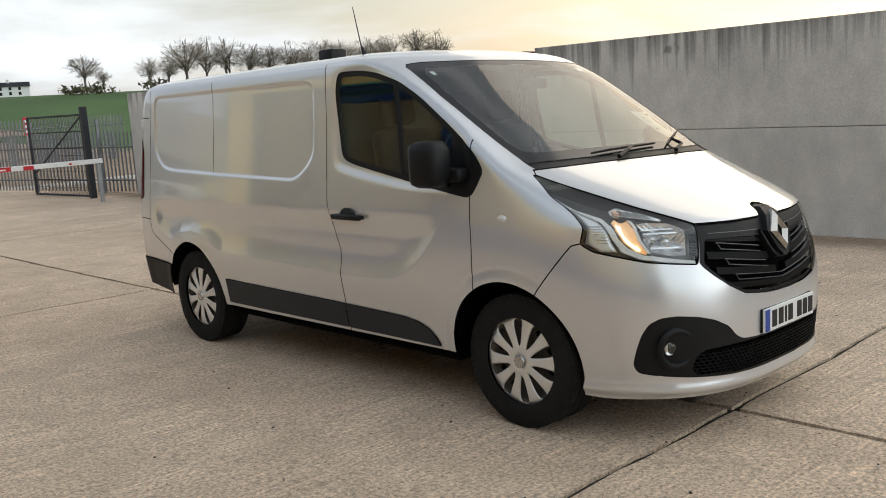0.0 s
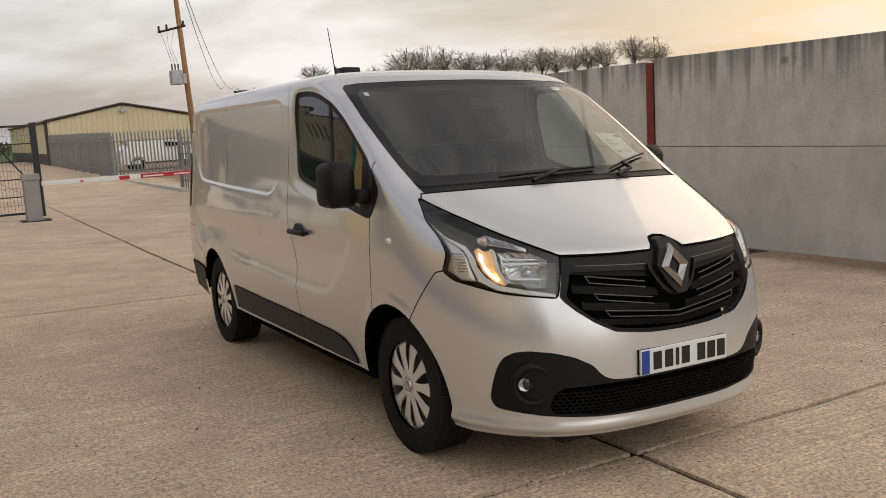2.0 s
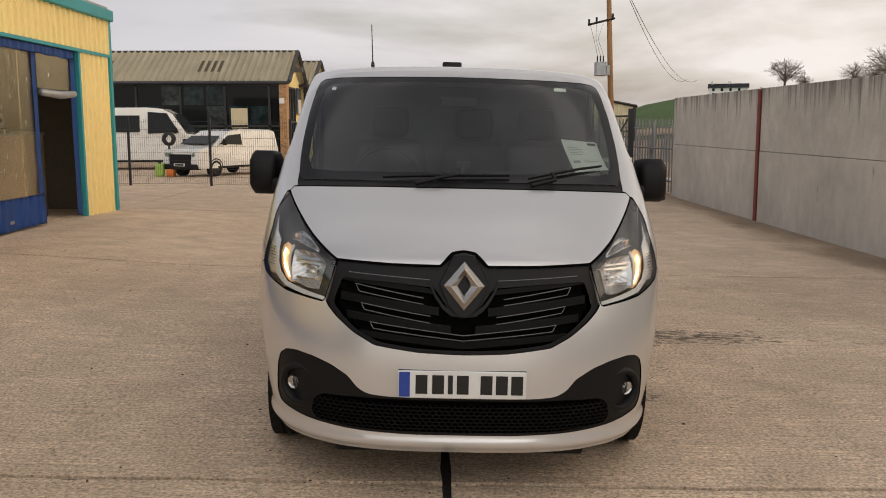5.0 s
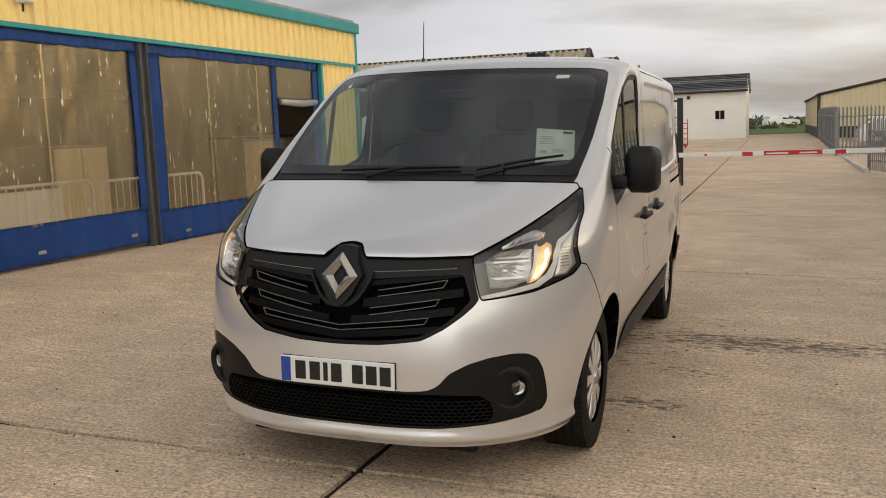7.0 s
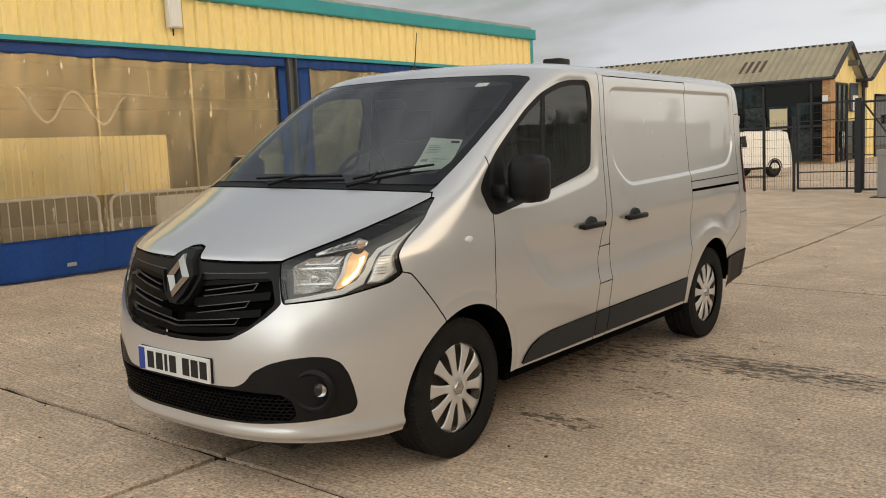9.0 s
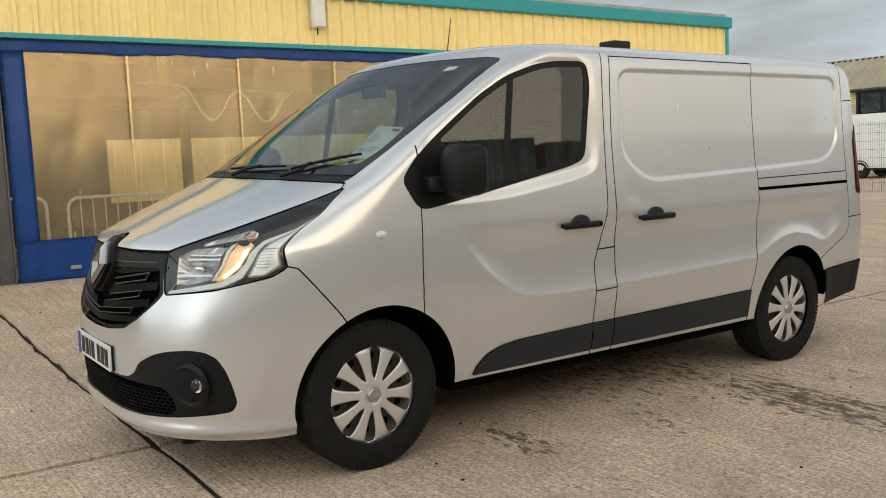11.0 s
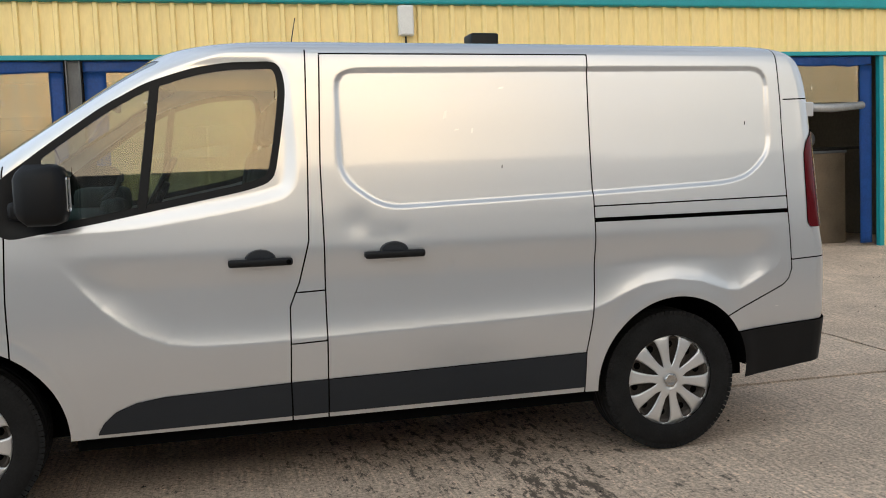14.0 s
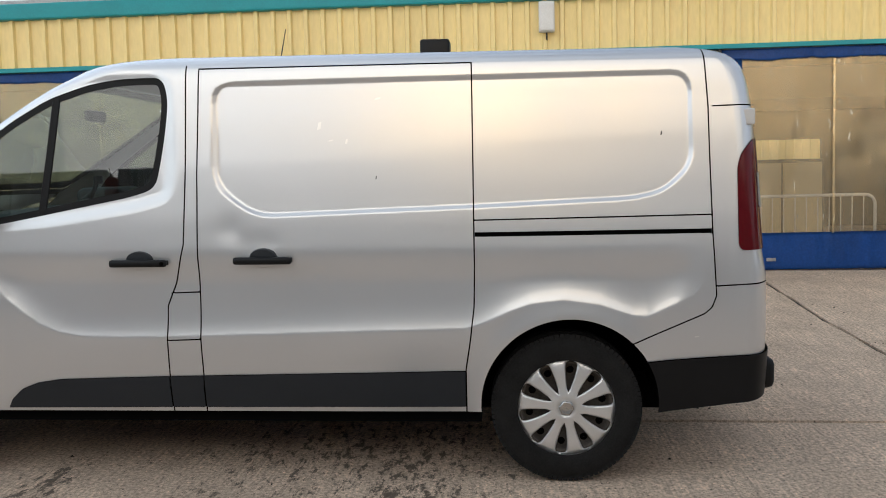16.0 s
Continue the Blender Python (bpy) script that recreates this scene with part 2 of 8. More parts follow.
M["cream_sheet"] = material("cream_sheeting", (0.58, 0.50, 0.33), 0.6, 0, 0.08, 0.7, 20)
M["brown_trim"] = material("dark_brown_trim", (0.035, 0.028, 0.024), 0.6, 0, 0.1, 3, 40)
M["roof_sheet"] = material("buff_roof_sheet", (0.66, 0.60, 0.46), 0.7, 0, 0.12, 1.0, 20)
M["brick"] = material("buff_brick", (0.42, 0.24, 0.12), 0.85, 0, 0.15, 6, 60, 0.002, random_vary=0.3)
M["dark_glass"] = material("dark_window_glass", (0.008, 0.010, 0.011), 0.04, 0, 0, spec=0.22)
M["wood_pole"] = material("weathered_pole_wood", (0.30, 0.16, 0.075), 0.85, 0, 0.25, 3, 60, 0.002, stretch=(1, 1, 0.1))
M["bark"] = material("bare_bark", (0.14, 0.115, 0.095), 0.95, 0, 0.2, 4, 40)
M["hedge"] = material("winter_hedge", (0.085, 0.08, 0.04), 0.95, 0, 0.35, 0.5, 5)
M["twig"] = material("bare_twigs", (0.27, 0.225, 0.185), 0.95, 0, 0.2, 1, 10)
M["white_paint"] = material("white_car_paint", (0.72, 0.71, 0.67), 0.25, 0, 0.03, 2, 100, coat=0.8)
M["white_bar"] = material("white_barrier_paint", (0.7, 0.7, 0.68), 0.4, 0, 0.08, 5, 60)
M["red_bar"] = material("red_barrier_film", (0.45, 0.02, 0.03), 0.4, 0, 0.05, 5, 60)
M["red_paint"] = material("red_machine_paint", (0.42, 0.03, 0.02), 0.45, 0, 0.1, 5, 60)
M["lime"] = material("lime_plastic", (0.30, 0.48, 0.10), 0.5, 0, 0.05, 5, 50)
M["orange"] = material("orange_plastic", (0.65, 0.18, 0.03), 0.5, 0, 0.05, 5, 50)
M["box_grey"] = material("grey_painted_steel", (0.27, 0.265, 0.255), 0.5, 0.1, 0.12, 4, 60)
# galvanised steel lightened to show daylight falling through the curtain on the barriers
M["lit_galv"] = material("lit_galvanised_tube", (0.66, 0.65, 0.62), 0.45, 0.15, 0.12, 5, 60)
M["sign_blue"] = material("dark_blue_sign", (0.02, 0.035, 0.07), 0.5, 0, 0.08, 4, 60)
M["cable"] = material("cable_black", (0.02, 0.02, 0.02), 0.6, 0, 0)

def wall_material():
    """Cast concrete: blotches, fine pits, and rain streaks that run down from the top edge."""
    m = bpy.data.materials.new("cast_concrete_wall")
    m.use_nodes = True
    n, l = m.node_tree.nodes, m.node_tree.links
    b = n["Principled BSDF"]
    b.inputs["Roughness"].default_value = 0.85
    tc = n.new("ShaderNodeTexCoord")

    def noise_at(scale, detail, stretch):
        mp, z = n.new("ShaderNodeMapping"), n.new("ShaderNodeTexNoise")
        mp.inputs["Scale"].default_value = stretch
        z.inputs["Scale"].default_value, z.inputs["Detail"].default_value, z.inputs["Roughness"].default_value = scale, detail, 0.65
        l.new(tc.outputs["Object"], mp.inputs["Vector"])
        l.new(mp.outputs["Vector"], z.inputs["Vector"])
        return z.outputs["Fac"]

    def ranged(v, a, c, lo, hi):
        r = n.new("ShaderNodeMapRange")
        for k, x in (("From Min", a), ("From Max", c), ("To Min", lo), ("To Max", hi)):
            r.inputs[k].default_value = x
        l.new(v, r.inputs["Value"])
        return r.outputs["Result"]

    def times(c1, v):
        x = n.new("ShaderNodeMixRGB")
        x.blend_type, x.inputs["Fac"].default_value = "MULTIPLY", 1.0
        l.new(c1, x.inputs["Color1"])
        l.new(v, x.inputs["Color2"])
        return x.outputs["Color"]

    base = n.new("ShaderNodeMixRGB")
    base.inputs["Color1"].default_value, base.inputs["Color2"].default_value = (0.46, 0.437, 0.395, 1), (0.59, 0.553, 0.50, 1)
    l.new(ranged(noise_at(0.7, 6, (1, 1, 1)), 0.35, 0.65, 0, 1), base.inputs["Fac"])
    col = times(base.outputs["Color"], ranged(noise_at(3.5, 7, (1, 1, 0.6)), 0.3, 0.7, 0.87, 1.10))
    col = times(col, ranged(noise_at(60, 3, (1, 1, 1)), 0.3, 0.7, 0.85, 1.12))
    pos = n.new("ShaderNodeSeparateXYZ")
    l.new(tc.outputs["Object"], pos.inputs["Vector"])
    streak = noise_at(1.0, 6, (1, 7.0, 0.16))
    reach = n.new("ShaderNodeMath")
    reach.operation = "ADD"
    l.new(streak, reach.inputs[0])
    l.new(ranged(pos.outputs["Z"], 1.35, 2.25, -0.16, 0.17), reach.inputs[1])
    col = times(col, ranged(reach.outputs["Value"], 0.55, 0.74, 1.0, 0.40))
    # dark upright cracks and spalls
    col = times(col, ranged(noise_at(1.0, 4, (1, 9.0, 1.5)), 0.715, 0.74, 1.0, 0.35))
    col = times(col, ranged(noise_at(2.3, 3, (1, 1, 0.55)), 0.70, 0.74, 1.0, 0.55))
    l.new(col, b.inputs["Base Color"])
    bp = n.new("ShaderNodeBump")
    bp.inputs["Distance"].default_value = 0.004
    l.new(noise_at(18, 6, (1, 1, 1)), bp.inputs["Height"])
    l.new(bp.outputs["Normal"], b.inputs["Normal"])
    return m


M["wall_concrete"] = wall_material()

def gloss_share(n, l, straight):
    """How much a thin sheet mirrors: little face on, all of it at grazing angles."""
    lw, five, mix = n.new("ShaderNodeLayerWeight"), n.new("ShaderNodeMath"), n.new("ShaderNodeMath")
    lw.inputs["Blend"].default_value = 0.5
    five.operation, five.inputs[1].default_value = "POWER", 5.0
    mix.operation, mix.inputs[1].default_value, mix.inputs[2].default_value = "MULTIPLY_ADD", 1.0 - straight, straight
    l.new(lw.outputs["Facing"], five.inputs[0])
    l.new(five.outputs["Value"], mix.inputs[0])
    return mix.outputs["Value"]


# clear plastic: mostly seen through, with gloss, haze and creases
def curtain_material():
    m = bpy.data.materials.new("clear_pvc_curtain")
    m.use_nodes = True
    n, l = m.node_tree.nodes, m.node_tree.links
    n.clear()
    o = n.new("ShaderNodeOutputMaterial")
    tr, gl, df = n.new("ShaderNodeBsdfTransparent"), n.new("ShaderNodeBsdfGlossy"), n.new("ShaderNodeBsdfDiffuse")
    tr.inputs["Color"].default_value = (0.94, 0.92, 0.86, 1)
    gl.inputs["Color"].default_value, gl.inputs["Roughness"].default_value = (0.98, 0.80, 0.49, 1), 0.27
    df.inputs["Color"].default_value = (0.82, 0.77, 0.65, 1)
    tc = n.new("ShaderNodeTexCoord")
    mp = n.new("ShaderNodeMapping")
    mp.inputs["Scale"].default_value = (1.0, 1.6, 0.45)
    nz = n.new("ShaderNodeTexNoise")
    nz.inputs["Scale"].default_value, nz.inputs["Detail"].default_value, nz.inputs["Distortion"].default_value = 3.0, 5, 0.6
    l.new(tc.outputs["Object"], mp.inputs["Vector"])
    l.new(mp.outputs["Vector"], nz.inputs["Vector"])
    bp = n.new("ShaderNodeBump")
    bp.inputs["Distance"].default_value, bp.inputs["Strength"].default_value = 0.02, 0.3
    l.new(nz.outputs["Fac"], bp.inputs["Height"])
    l.new(bp.outputs["Normal"], gl.inputs["Normal"])
    a = n.new("ShaderNodeMixShader")
    haze = n.new("ShaderNodeMapRange")
    haze.inputs["From Min"].default_value, haze.inputs["From Max"].default_value = 0.35, 0.75
    haze.inputs["To Min"].default_value, haze.inputs["To Max"].default_value = 0.035, 0.15
    l.new(nz.outputs["Fac"], haze.inputs["Value"])
    # scratches and dried spots
    mp2, sp, th, most = n.new("ShaderNodeMapping"), n.new("ShaderNodeTexNoise"), n.new("ShaderNodeMapRange"), n.new("ShaderNodeMath")
    mp2.inputs["Scale"].default_value = (1.0, 1.0, 0.22)
    sp.inputs["Scale"].default_value, sp.inputs["Detail"].default_value = 26.0, 3.0
    th.inputs["From Min"].default_value, th.inputs["From Max"].default_value, th.inputs["To Max"].default_value = 0.67, 0.72, 0.75
    most.operation = "MAXIMUM"
    l.new(tc.outputs["Object"], mp2.inputs["Vector"])
    l.new(mp2.outputs["Vector"], sp.inputs["Vector"])
    l.new(sp.outputs["Fac"], th.inputs["Value"])
    l.new(th.outputs["Result"], most.inputs[0])
    l.new(haze.outputs["Result"], most.inputs[1])
    l.new(most.outputs["Value"], a.inputs["Fac"])
    l.new(tr.outputs["BSDF"], a.inputs[1])
    l.new(df.outputs["BSDF"], a.inputs[2])
    b = n.new("ShaderNodeMixShader")
    l.new(gloss_share(n, l, 0.22), b.inputs["Fac"])
    l.new(a.outputs["Shader"], b.inputs[1])
    l.new(gl.outputs["BSDF"], b.inputs[2])
    l.new(b.outputs["Shader"], o.inputs["Surface"])
    return m


M["clear_pvc"] = curtain_material()


def sheet_glass(name, tint, straight):
    """Thin glass: clear but for its tint, with the gloss of its surface."""
    m = bpy.data.materials.new(name)
    m.use_nodes = True
    n, l = m.node_tree.nodes, m.node_tree.links
    n.clear()
    o, mx = n.new("ShaderNodeOutputMaterial"), n.new("ShaderNodeMixShader")
    tr, gl = n.new("ShaderNodeBsdfTransparent"), n.new("ShaderNodeBsdfGlossy")
    tr.inputs["Color"].default_value = (*tint, 1)
    gl.inputs["Roughness"].default_value = 0.01
    l.new(gloss_share(n, l, straight), mx.inputs["Fac"])
    l.new(tr.outputs["BSDF"], mx.inputs[1])
    l.new(gl.outputs["BSDF"], mx.inputs[2])
    l.new(mx.outputs["Shader"], o.inputs["Surface"])
    return m


M["glass"] = sheet_glass("tinted_window_glass", (0.78, 0.84, 0.80), 0.15)
M["door_glass"] = sheet_glass("dark_door_glass", (0.45, 0.56, 0.49), 0.10)
M["lens"] = sheet_glass("clear_lamp_lens", (0.93, 0.94, 0.94), 0.08)


def concrete_yard():
    """Brushed concrete: fine grooves across, stones showing, damp and oily marks, and shade painted under the van."""
    m = bpy.data.materials.new("brushed_yard_concrete")
    m.use_nodes = True
    n, l = m.node_tree.nodes, m.node_tree.links
    b = n["Principled BSDF"]
    tc = n.new("ShaderNodeTexCoord")

    def noise_at(scale, detail, stretch=(1, 1, 1), rough=0.6):
        mp = n.new("ShaderNodeMapping")
        mp.inputs["Scale"].default_value = stretch
        l.new(tc.outputs["Object"], mp.inputs["Vector"])
        z = n.new("ShaderNodeTexNoise")
        z.inputs["Scale"].default_value, z.inputs["Detail"].default_value, z.inputs["Roughness"].default_value = scale, detail, rough
        l.new(mp.outputs["Vector"], z.inputs["Vector"])
        return z.outputs["Fac"]

    def ranged(v, a, c, lo, hi):
        r = n.new("ShaderNodeMapRange")
        for k, x in (("From Min", a), ("From Max", c), ("To Min", lo), ("To Max", hi)):
            r.inputs[k].default_value = x
        l.new(v, r.inputs["Value"])
        return r.outputs["Result"]

    def mixed_color(kind, fac, c1, c2):
        x = n.new("ShaderNodeMixRGB")
        x.blend_type = kind
        for k, v in (("Fac", fac), ("Color1", c1), ("Color2", c2)):
            if isinstance(v, tuple):
                x.inputs[k].default_value = v
            elif isinstance(v, float):
                x.inputs[k].default_value = v
            else:
                l.new(v, x.inputs[k])
        return x.outputs["Color"]

    def maths(op, a, c):
        x = n.new("ShaderNodeMath")
        x.operation = op
        for i, v in enumerate((a, c)):
            if isinstance(v, float):
                x.inputs[i].default_value = v
            else:
                l.new(v, x.inputs[i])
        return x.outputs["Value"]

    large, mid_n = noise_at(0.35, 6), noise_at(2.2, 7)
    speck, grain = noise_at(55, 3, rough=0.7), noise_at(230, 2)
    groove = noise_at(1.0, 3, (1.3, 60, 1))
    col = mixed_color("MIX", ranged(large, 0.35, 0.65, 0.0, 1.0), (0.54, 0.41, 0.295, 1), (0.68, 0.525, 0.385, 1))
    col = mixed_color("MULTIPLY", 1.0, col, ranged(mid_n, 0.3, 0.7, 0.84, 1.13))
    col = mixed_color("MULTIPLY", 1.0, col, ranged(speck, 0.33, 0.67, 0.54, 1.39))
    col = mixed_color("MULTIPLY", 1.0, col, ranged(maths("ADD", maths("MULTIPLY", ranged(mid_n, 0.42, 0.6, 0.25, 1.0), maths("SUBTRACT", groove, 0.5)), 0.5), 0.3, 0.7, 0.70, 1.22))
    # scattered dark pits and pale stones
    for cells, size, shade_, rarity in ((38.0, 0.20, 0.30, 0.62), (70.0, 0.24, 0.42, 0.55), (52.0, 0.20, 1.6, 0.7)):
        vo = n.new("ShaderNodeTexVoronoi")
        vo.inputs["Scale"].default_value = cells
        mp = n.new("ShaderNodeMapping")
        mp.inputs["Scale"].default_value, mp.inputs["Location"].default_value = (0.7, 1.15, 1), (cells, 3.1, 0)
        l.new(tc.outputs["Object"], mp.inputs["Vector"])
        l.new(mp.outputs["Vector"], vo.inputs["Vector"])
        pick = n.new("ShaderNodeSeparateColor")
        l.new(vo.outputs["Color"], pick.inputs["Color"])
        spot = maths("MULTIPLY", ranged(vo.outputs["Distance"], size * 0.7, size * 1.3, 1.0, 0.0), ranged(pick.outputs["Red"], rarity, rarity + 0.3, 0.0, 1.0))
        col = mixed_color("MULTIPLY", spot, col, (shade_, shade_ * 0.97, shade_ * 0.93, 1))
    # damp, oily tracks beside the van; the wide ellipse also paints its shadow underneath
    pos = n.new("ShaderNodeSeparateXYZ")
    l.new(tc.outputs["Object"], pos.inputs["Vector"])
    damp_and_shade = None
    for cx, cy, sx, sy, amount in ((1.6, 2.38, 1.6, 0.42, 1.0), (1.0, 0.74, 0.42, 0.22, 0.9), (1.15, 1.45, 0.5, 0.25, 0.7), (0.5, 2.2, 1.15, 1.5, 0.78), (1.3, 3.0, 0.6, 0.4, 0.6), (3.2, 2.3, 0.9, 0.3, 0.5)):
        dx = maths("MULTIPLY", maths("SUBTRACT", pos.outputs["X"], cx), 1 / sx)
        dy = maths("MULTIPLY", maths("SUBTRACT", pos.outputs["Y"], cy), 1 / sy)
        r2 = maths("ADD", maths("MULTIPLY", dx, dx), maths("MULTIPLY", dy, dy))
        k = ranged(r2, 0.0, 1.3, amount, 0.0)
        damp_and_shade = k if damp_and_shade is None else maths("MAXIMUM", damp_and_shade, k)
    streak = noise_at(1.0, 8, (8.0, 17, 1), 0.78)
    wet_and_shade = ranged(maths("ADD", maths("MULTIPLY", damp_and_shade, 0.235), streak), 0.69, 0.74, 0.0, 1.0)
    wet_and_shade = maths("MULTIPLY", wet_and_shade, ranged(damp_and_shade, 0.0, 0.12, 0.0, 1.0))
    col = mixed_color("MIX", maths("MULTIPLY", wet_and_shade, 0.92), col, (0.085, 0.062, 0.043, 1))
    # silt washed against the foot of the wall
    silt = maths("ADD", ranged(pos.outputs["X"], 4.7, 5.95, 0.0, 0.62), maths("MULTIPLY", maths("SUBTRACT", noise_at(1.0, 6, (0.9, 0.35, 1)), 0.5), 0.9))
    col = mixed_color("MULTIPLY", ranged(silt, 0.18, 0.5, 0.0, 0.85), col, (0.42, 0.38, 0.34, 1))
    l.new(col, b.inputs["Base Color"])
    l.new(ranged(wet_and_shade, 0.0, 1.0, 0.85, 0.75), b.inputs["Roughness"])
    height = maths("ADD", maths("MULTIPLY", groove, 1.0), maths("ADD", maths("MULTIPLY", speck, 0.5), maths("MULTIPLY", grain, 0.25)))
    bp = n.new("ShaderNodeBump")
    bp.inputs["Distance"].default_value, bp.inputs["Strength"].default_value = 0.006, 0.9
    l.new(height, bp.inputs["Height"])
    l.new(bp.outputs["Normal"], b.inputs["Normal"])
    return m


M["yard"] = concrete_yard()

# ---- small builders ----


def mesh_object(name, bm, mat, smooth=True):
    me = bpy.data.meshes.new(name)
    bm.to_mesh(me)
    bm.free()
    me.materials.append(mat)
    if smooth:
        me.shade_smooth()
    return new(name, me)


def part(name, bm, mat, parent, label="", smooth=False):
    ob = mesh_object(name, bm, mat, smooth)
    ob.parent = parent
    return tagged(ob, label)


def thing(name, label, category, at=None, group="", kind=""):
    ob = new(name)
    ob.empty_display_size = 0.1
    if at is not None:
        ob.matrix_basis = at
    return tagged(ob, label, category, group, kind)


def add_box(bm, lo, hi, bevel=0.0, m=None):
    """A box between two corners, with rounded edges where bevel is given."""
    c, s = [(a + b) / 2 for a, b in zip(lo, hi)], [b - a for a, b in zip(lo, hi)]
    made = bmesh.ops.create_cube(bm, size=1.0, matrix=Matrix.LocRotScale(c, None, s))["verts"]
    if bevel > 0:
        edges = {e for v in made for e in v.link_edges}
        made = bmesh.ops.bevel(bm, geom=list(edges), offset=bevel, segments=2, affect="EDGES", profile=0.5)["verts"]
        made = list({v for v in made})
    if m is not None:
        done = set()
        stack = list(made)
        while stack:
            v = stack.pop()
            if v in done:
                continue
            done.add(v)
            stack += [e.other_vert(v) for e in v.link_edges]
        bmesh.ops.transform(bm, matrix=m, verts=list(done))
    return bm


def box(lo, hi, bevel=0.0, m=None):
    return add_box(bmesh.new(), lo, hi, bevel, m)


def add_tube(bm, points, radius, sides=8, closed=False, ends=True):
    """A tube along points; radius: a number or one a point."""
    pts = [Vector(p) for p in points]
    rad = radius if isinstance(radius, (list, tuple)) else [radius] * len(pts)
    rings, up = [], None
    for i, p in enumerate(pts):
        a = pts[(i - 1) % len(pts)] if closed or i else p
        b = pts[(i + 1) % len(pts)] if closed or i < len(pts) - 1 else p
        d = (b - a).normalized()
        if up is None:
            up = Vector((0, 0, 1)) if abs(d.z) < 0.9 else Vector((1, 0, 0))
        x = d.cross(up).normalized()
        up = x.cross(d).normalized()
        rings.append([bm.verts.new(p + rad[i] * (math.cos(t) * x + math.sin(t) * up)) for t in (2 * math.pi * k / sides for k in range(sides))])
    n = len(rings)
    for i in range(n if closed else n - 1):
        a, b = rings[i], rings[(i + 1) % n]
        for k in range(sides):
            bm.faces.new((a[k], a[(k + 1) % sides], b[(k + 1) % sides], b[k]))
    if ends and not closed:
        bm.faces.new(rings[0][::-1])
        bm.faces.new(rings[-1])
    return bm


def tube(points, radius, sides=8, closed=False):
    return add_tube(bmesh.new(), points, radius, sides, closed)


def lathe(profile, axis="x", steps=48, closed=False):
    """Turns a profile of (along, radius) round an axis."""
    bm = bmesh.new()
    rings = []
    for k in range(steps):
        t = 2 * math.pi * k / steps
        c, s = math.cos(t), math.sin(t)
        rings.append([bm.verts.new((a, r * c, r * s) if axis == "x" else (r * c, r * s, a)) for a, r in profile])
    n = len(profile)
    for k in range(steps):
        a, b = rings[k], rings[(k + 1) % steps]
        for i in range(n if closed else n - 1):
            j = (i + 1) % n
            bm.faces.new((a[i], a[j], b[j], b[i]))
    bmesh.ops.recalc_face_normals(bm, faces=bm.faces[:])
    return bm


def add_prism(bm, outline, depth, m=None):
    """A flat outline of (x, y), thickened along z."""
    low = [bm.verts.new((x, y, 0)) for x, y in outline]
    high = [bm.verts.new((x, y, depth)) for x, y in outline]
    bm.faces.new(low[::-1])
    bm.faces.new(high)
    for i in range(len(low)):
        j = (i + 1) % len(low)
        bm.faces.new((low[i], low[j], high[j], high[i]))
    if m is not None:
        bmesh.ops.transform(bm, matrix=m, verts=low + high)
    return bm


def prism(outline, depth, m=None):
    return add_prism(bmesh.new(), outline, depth, m)


def smoothstep(x):
    x = np.clip(x, 0.0, 1.0)
    return x * x * (3 - 2 * x)


def pchip(xs, ys):
    """A smooth curve through points that never overshoots them."""
    xs, ys = np.array(xs, float), np.array(ys, float)
    h, d = np.diff(xs), np.diff(ys) / np.diff(xs)
    m = np.zeros(len(xs))
    for i in range(1, len(xs) - 1):
        if d[i - 1] * d[i] > 0:
            a, b = 2 * h[i] + h[i - 1], h[i] + 2 * h[i - 1]
            m[i] = (a + b) / (a / d[i - 1] + b / d[i])
    m[0], m[-1] = d[0], d[-1]

    def f(x):
        x = np.clip(x, xs[0], xs[-1])
        i = np.clip(np.searchsorted(xs, x) - 1, 0, len(h) - 1)
        t = (x - xs[i]) / h[i]
        return (ys[i] * (1 + 2 * t) * (1 - t) ** 2 + h[i] * m[i] * t * (1 - t) ** 2 + ys[i + 1] * t * t * (3 - 2 * t) + h[i] * m[i + 1] * t * t * (t - 1))
    return f


# ---- ground ----
fall_y = pchip([-80, -10, 0, 10, 19, 35, 60, 90, 150], [0.1, 0.09, 0.0, -0.10, -0.11, -0.07, 0.04, 0.15, 0.3])
crest_rise = pchip([0, 30, 70, 105, 128, 160, 200], [0.0, 0.0, 0.8, 3.2, 5.2, 5.6, 5.5])


def ground_z(x, y):
    """Height of the ground: the yard falls towards the concrete wall and away from the camera's start; a field rises beyond."""
    x, y = np.asarray(x, float), np.asarray(y, float)
    side = -0.0244 * np.clip(x, -7, 7.5) * (1 - smoothstep((y - 15 - 11 * smoothstep(x / 3)) / 16))
    rise = 0.10 * smoothstep((-2.0 - x) / 3.5) * (1 - smoothstep((y - 9) / 6))
    far = np.hypot(x, y)
    bearing = np.degrees(np.arctan2(x, np.maximum(y, 1e-6)))
    hill = crest_rise(far) * smoothstep((bearing - 7) / 9) * (y > 0)
    return side + fall_y(y) + rise + hill


def gz(x, y):
    return float(ground_z(x, y))


def grid_sheet(xs, ys, dz=0.0, jitter=None):
    bm = bmesh.new()
    rows = [[bm.verts.new((x, y, gz(x, y) + dz)) for x in xs] for y in ys]
    for a, b in zip(rows, rows[1:]):
        for i in range(len(xs) - 1):
            bm.faces.new((a[i], a[i + 1], b[i + 1], b[i]))
    return bm

xs_far = [-2600, -1200, -600, -300, -180, -120, -80, -50, -30, -15, 0, 8, 15, 22, 30, 38, 46, 54, 62, 70, 80, 92, 105, 120, 140, 170, 220, 300, 600, 1200, 2600]
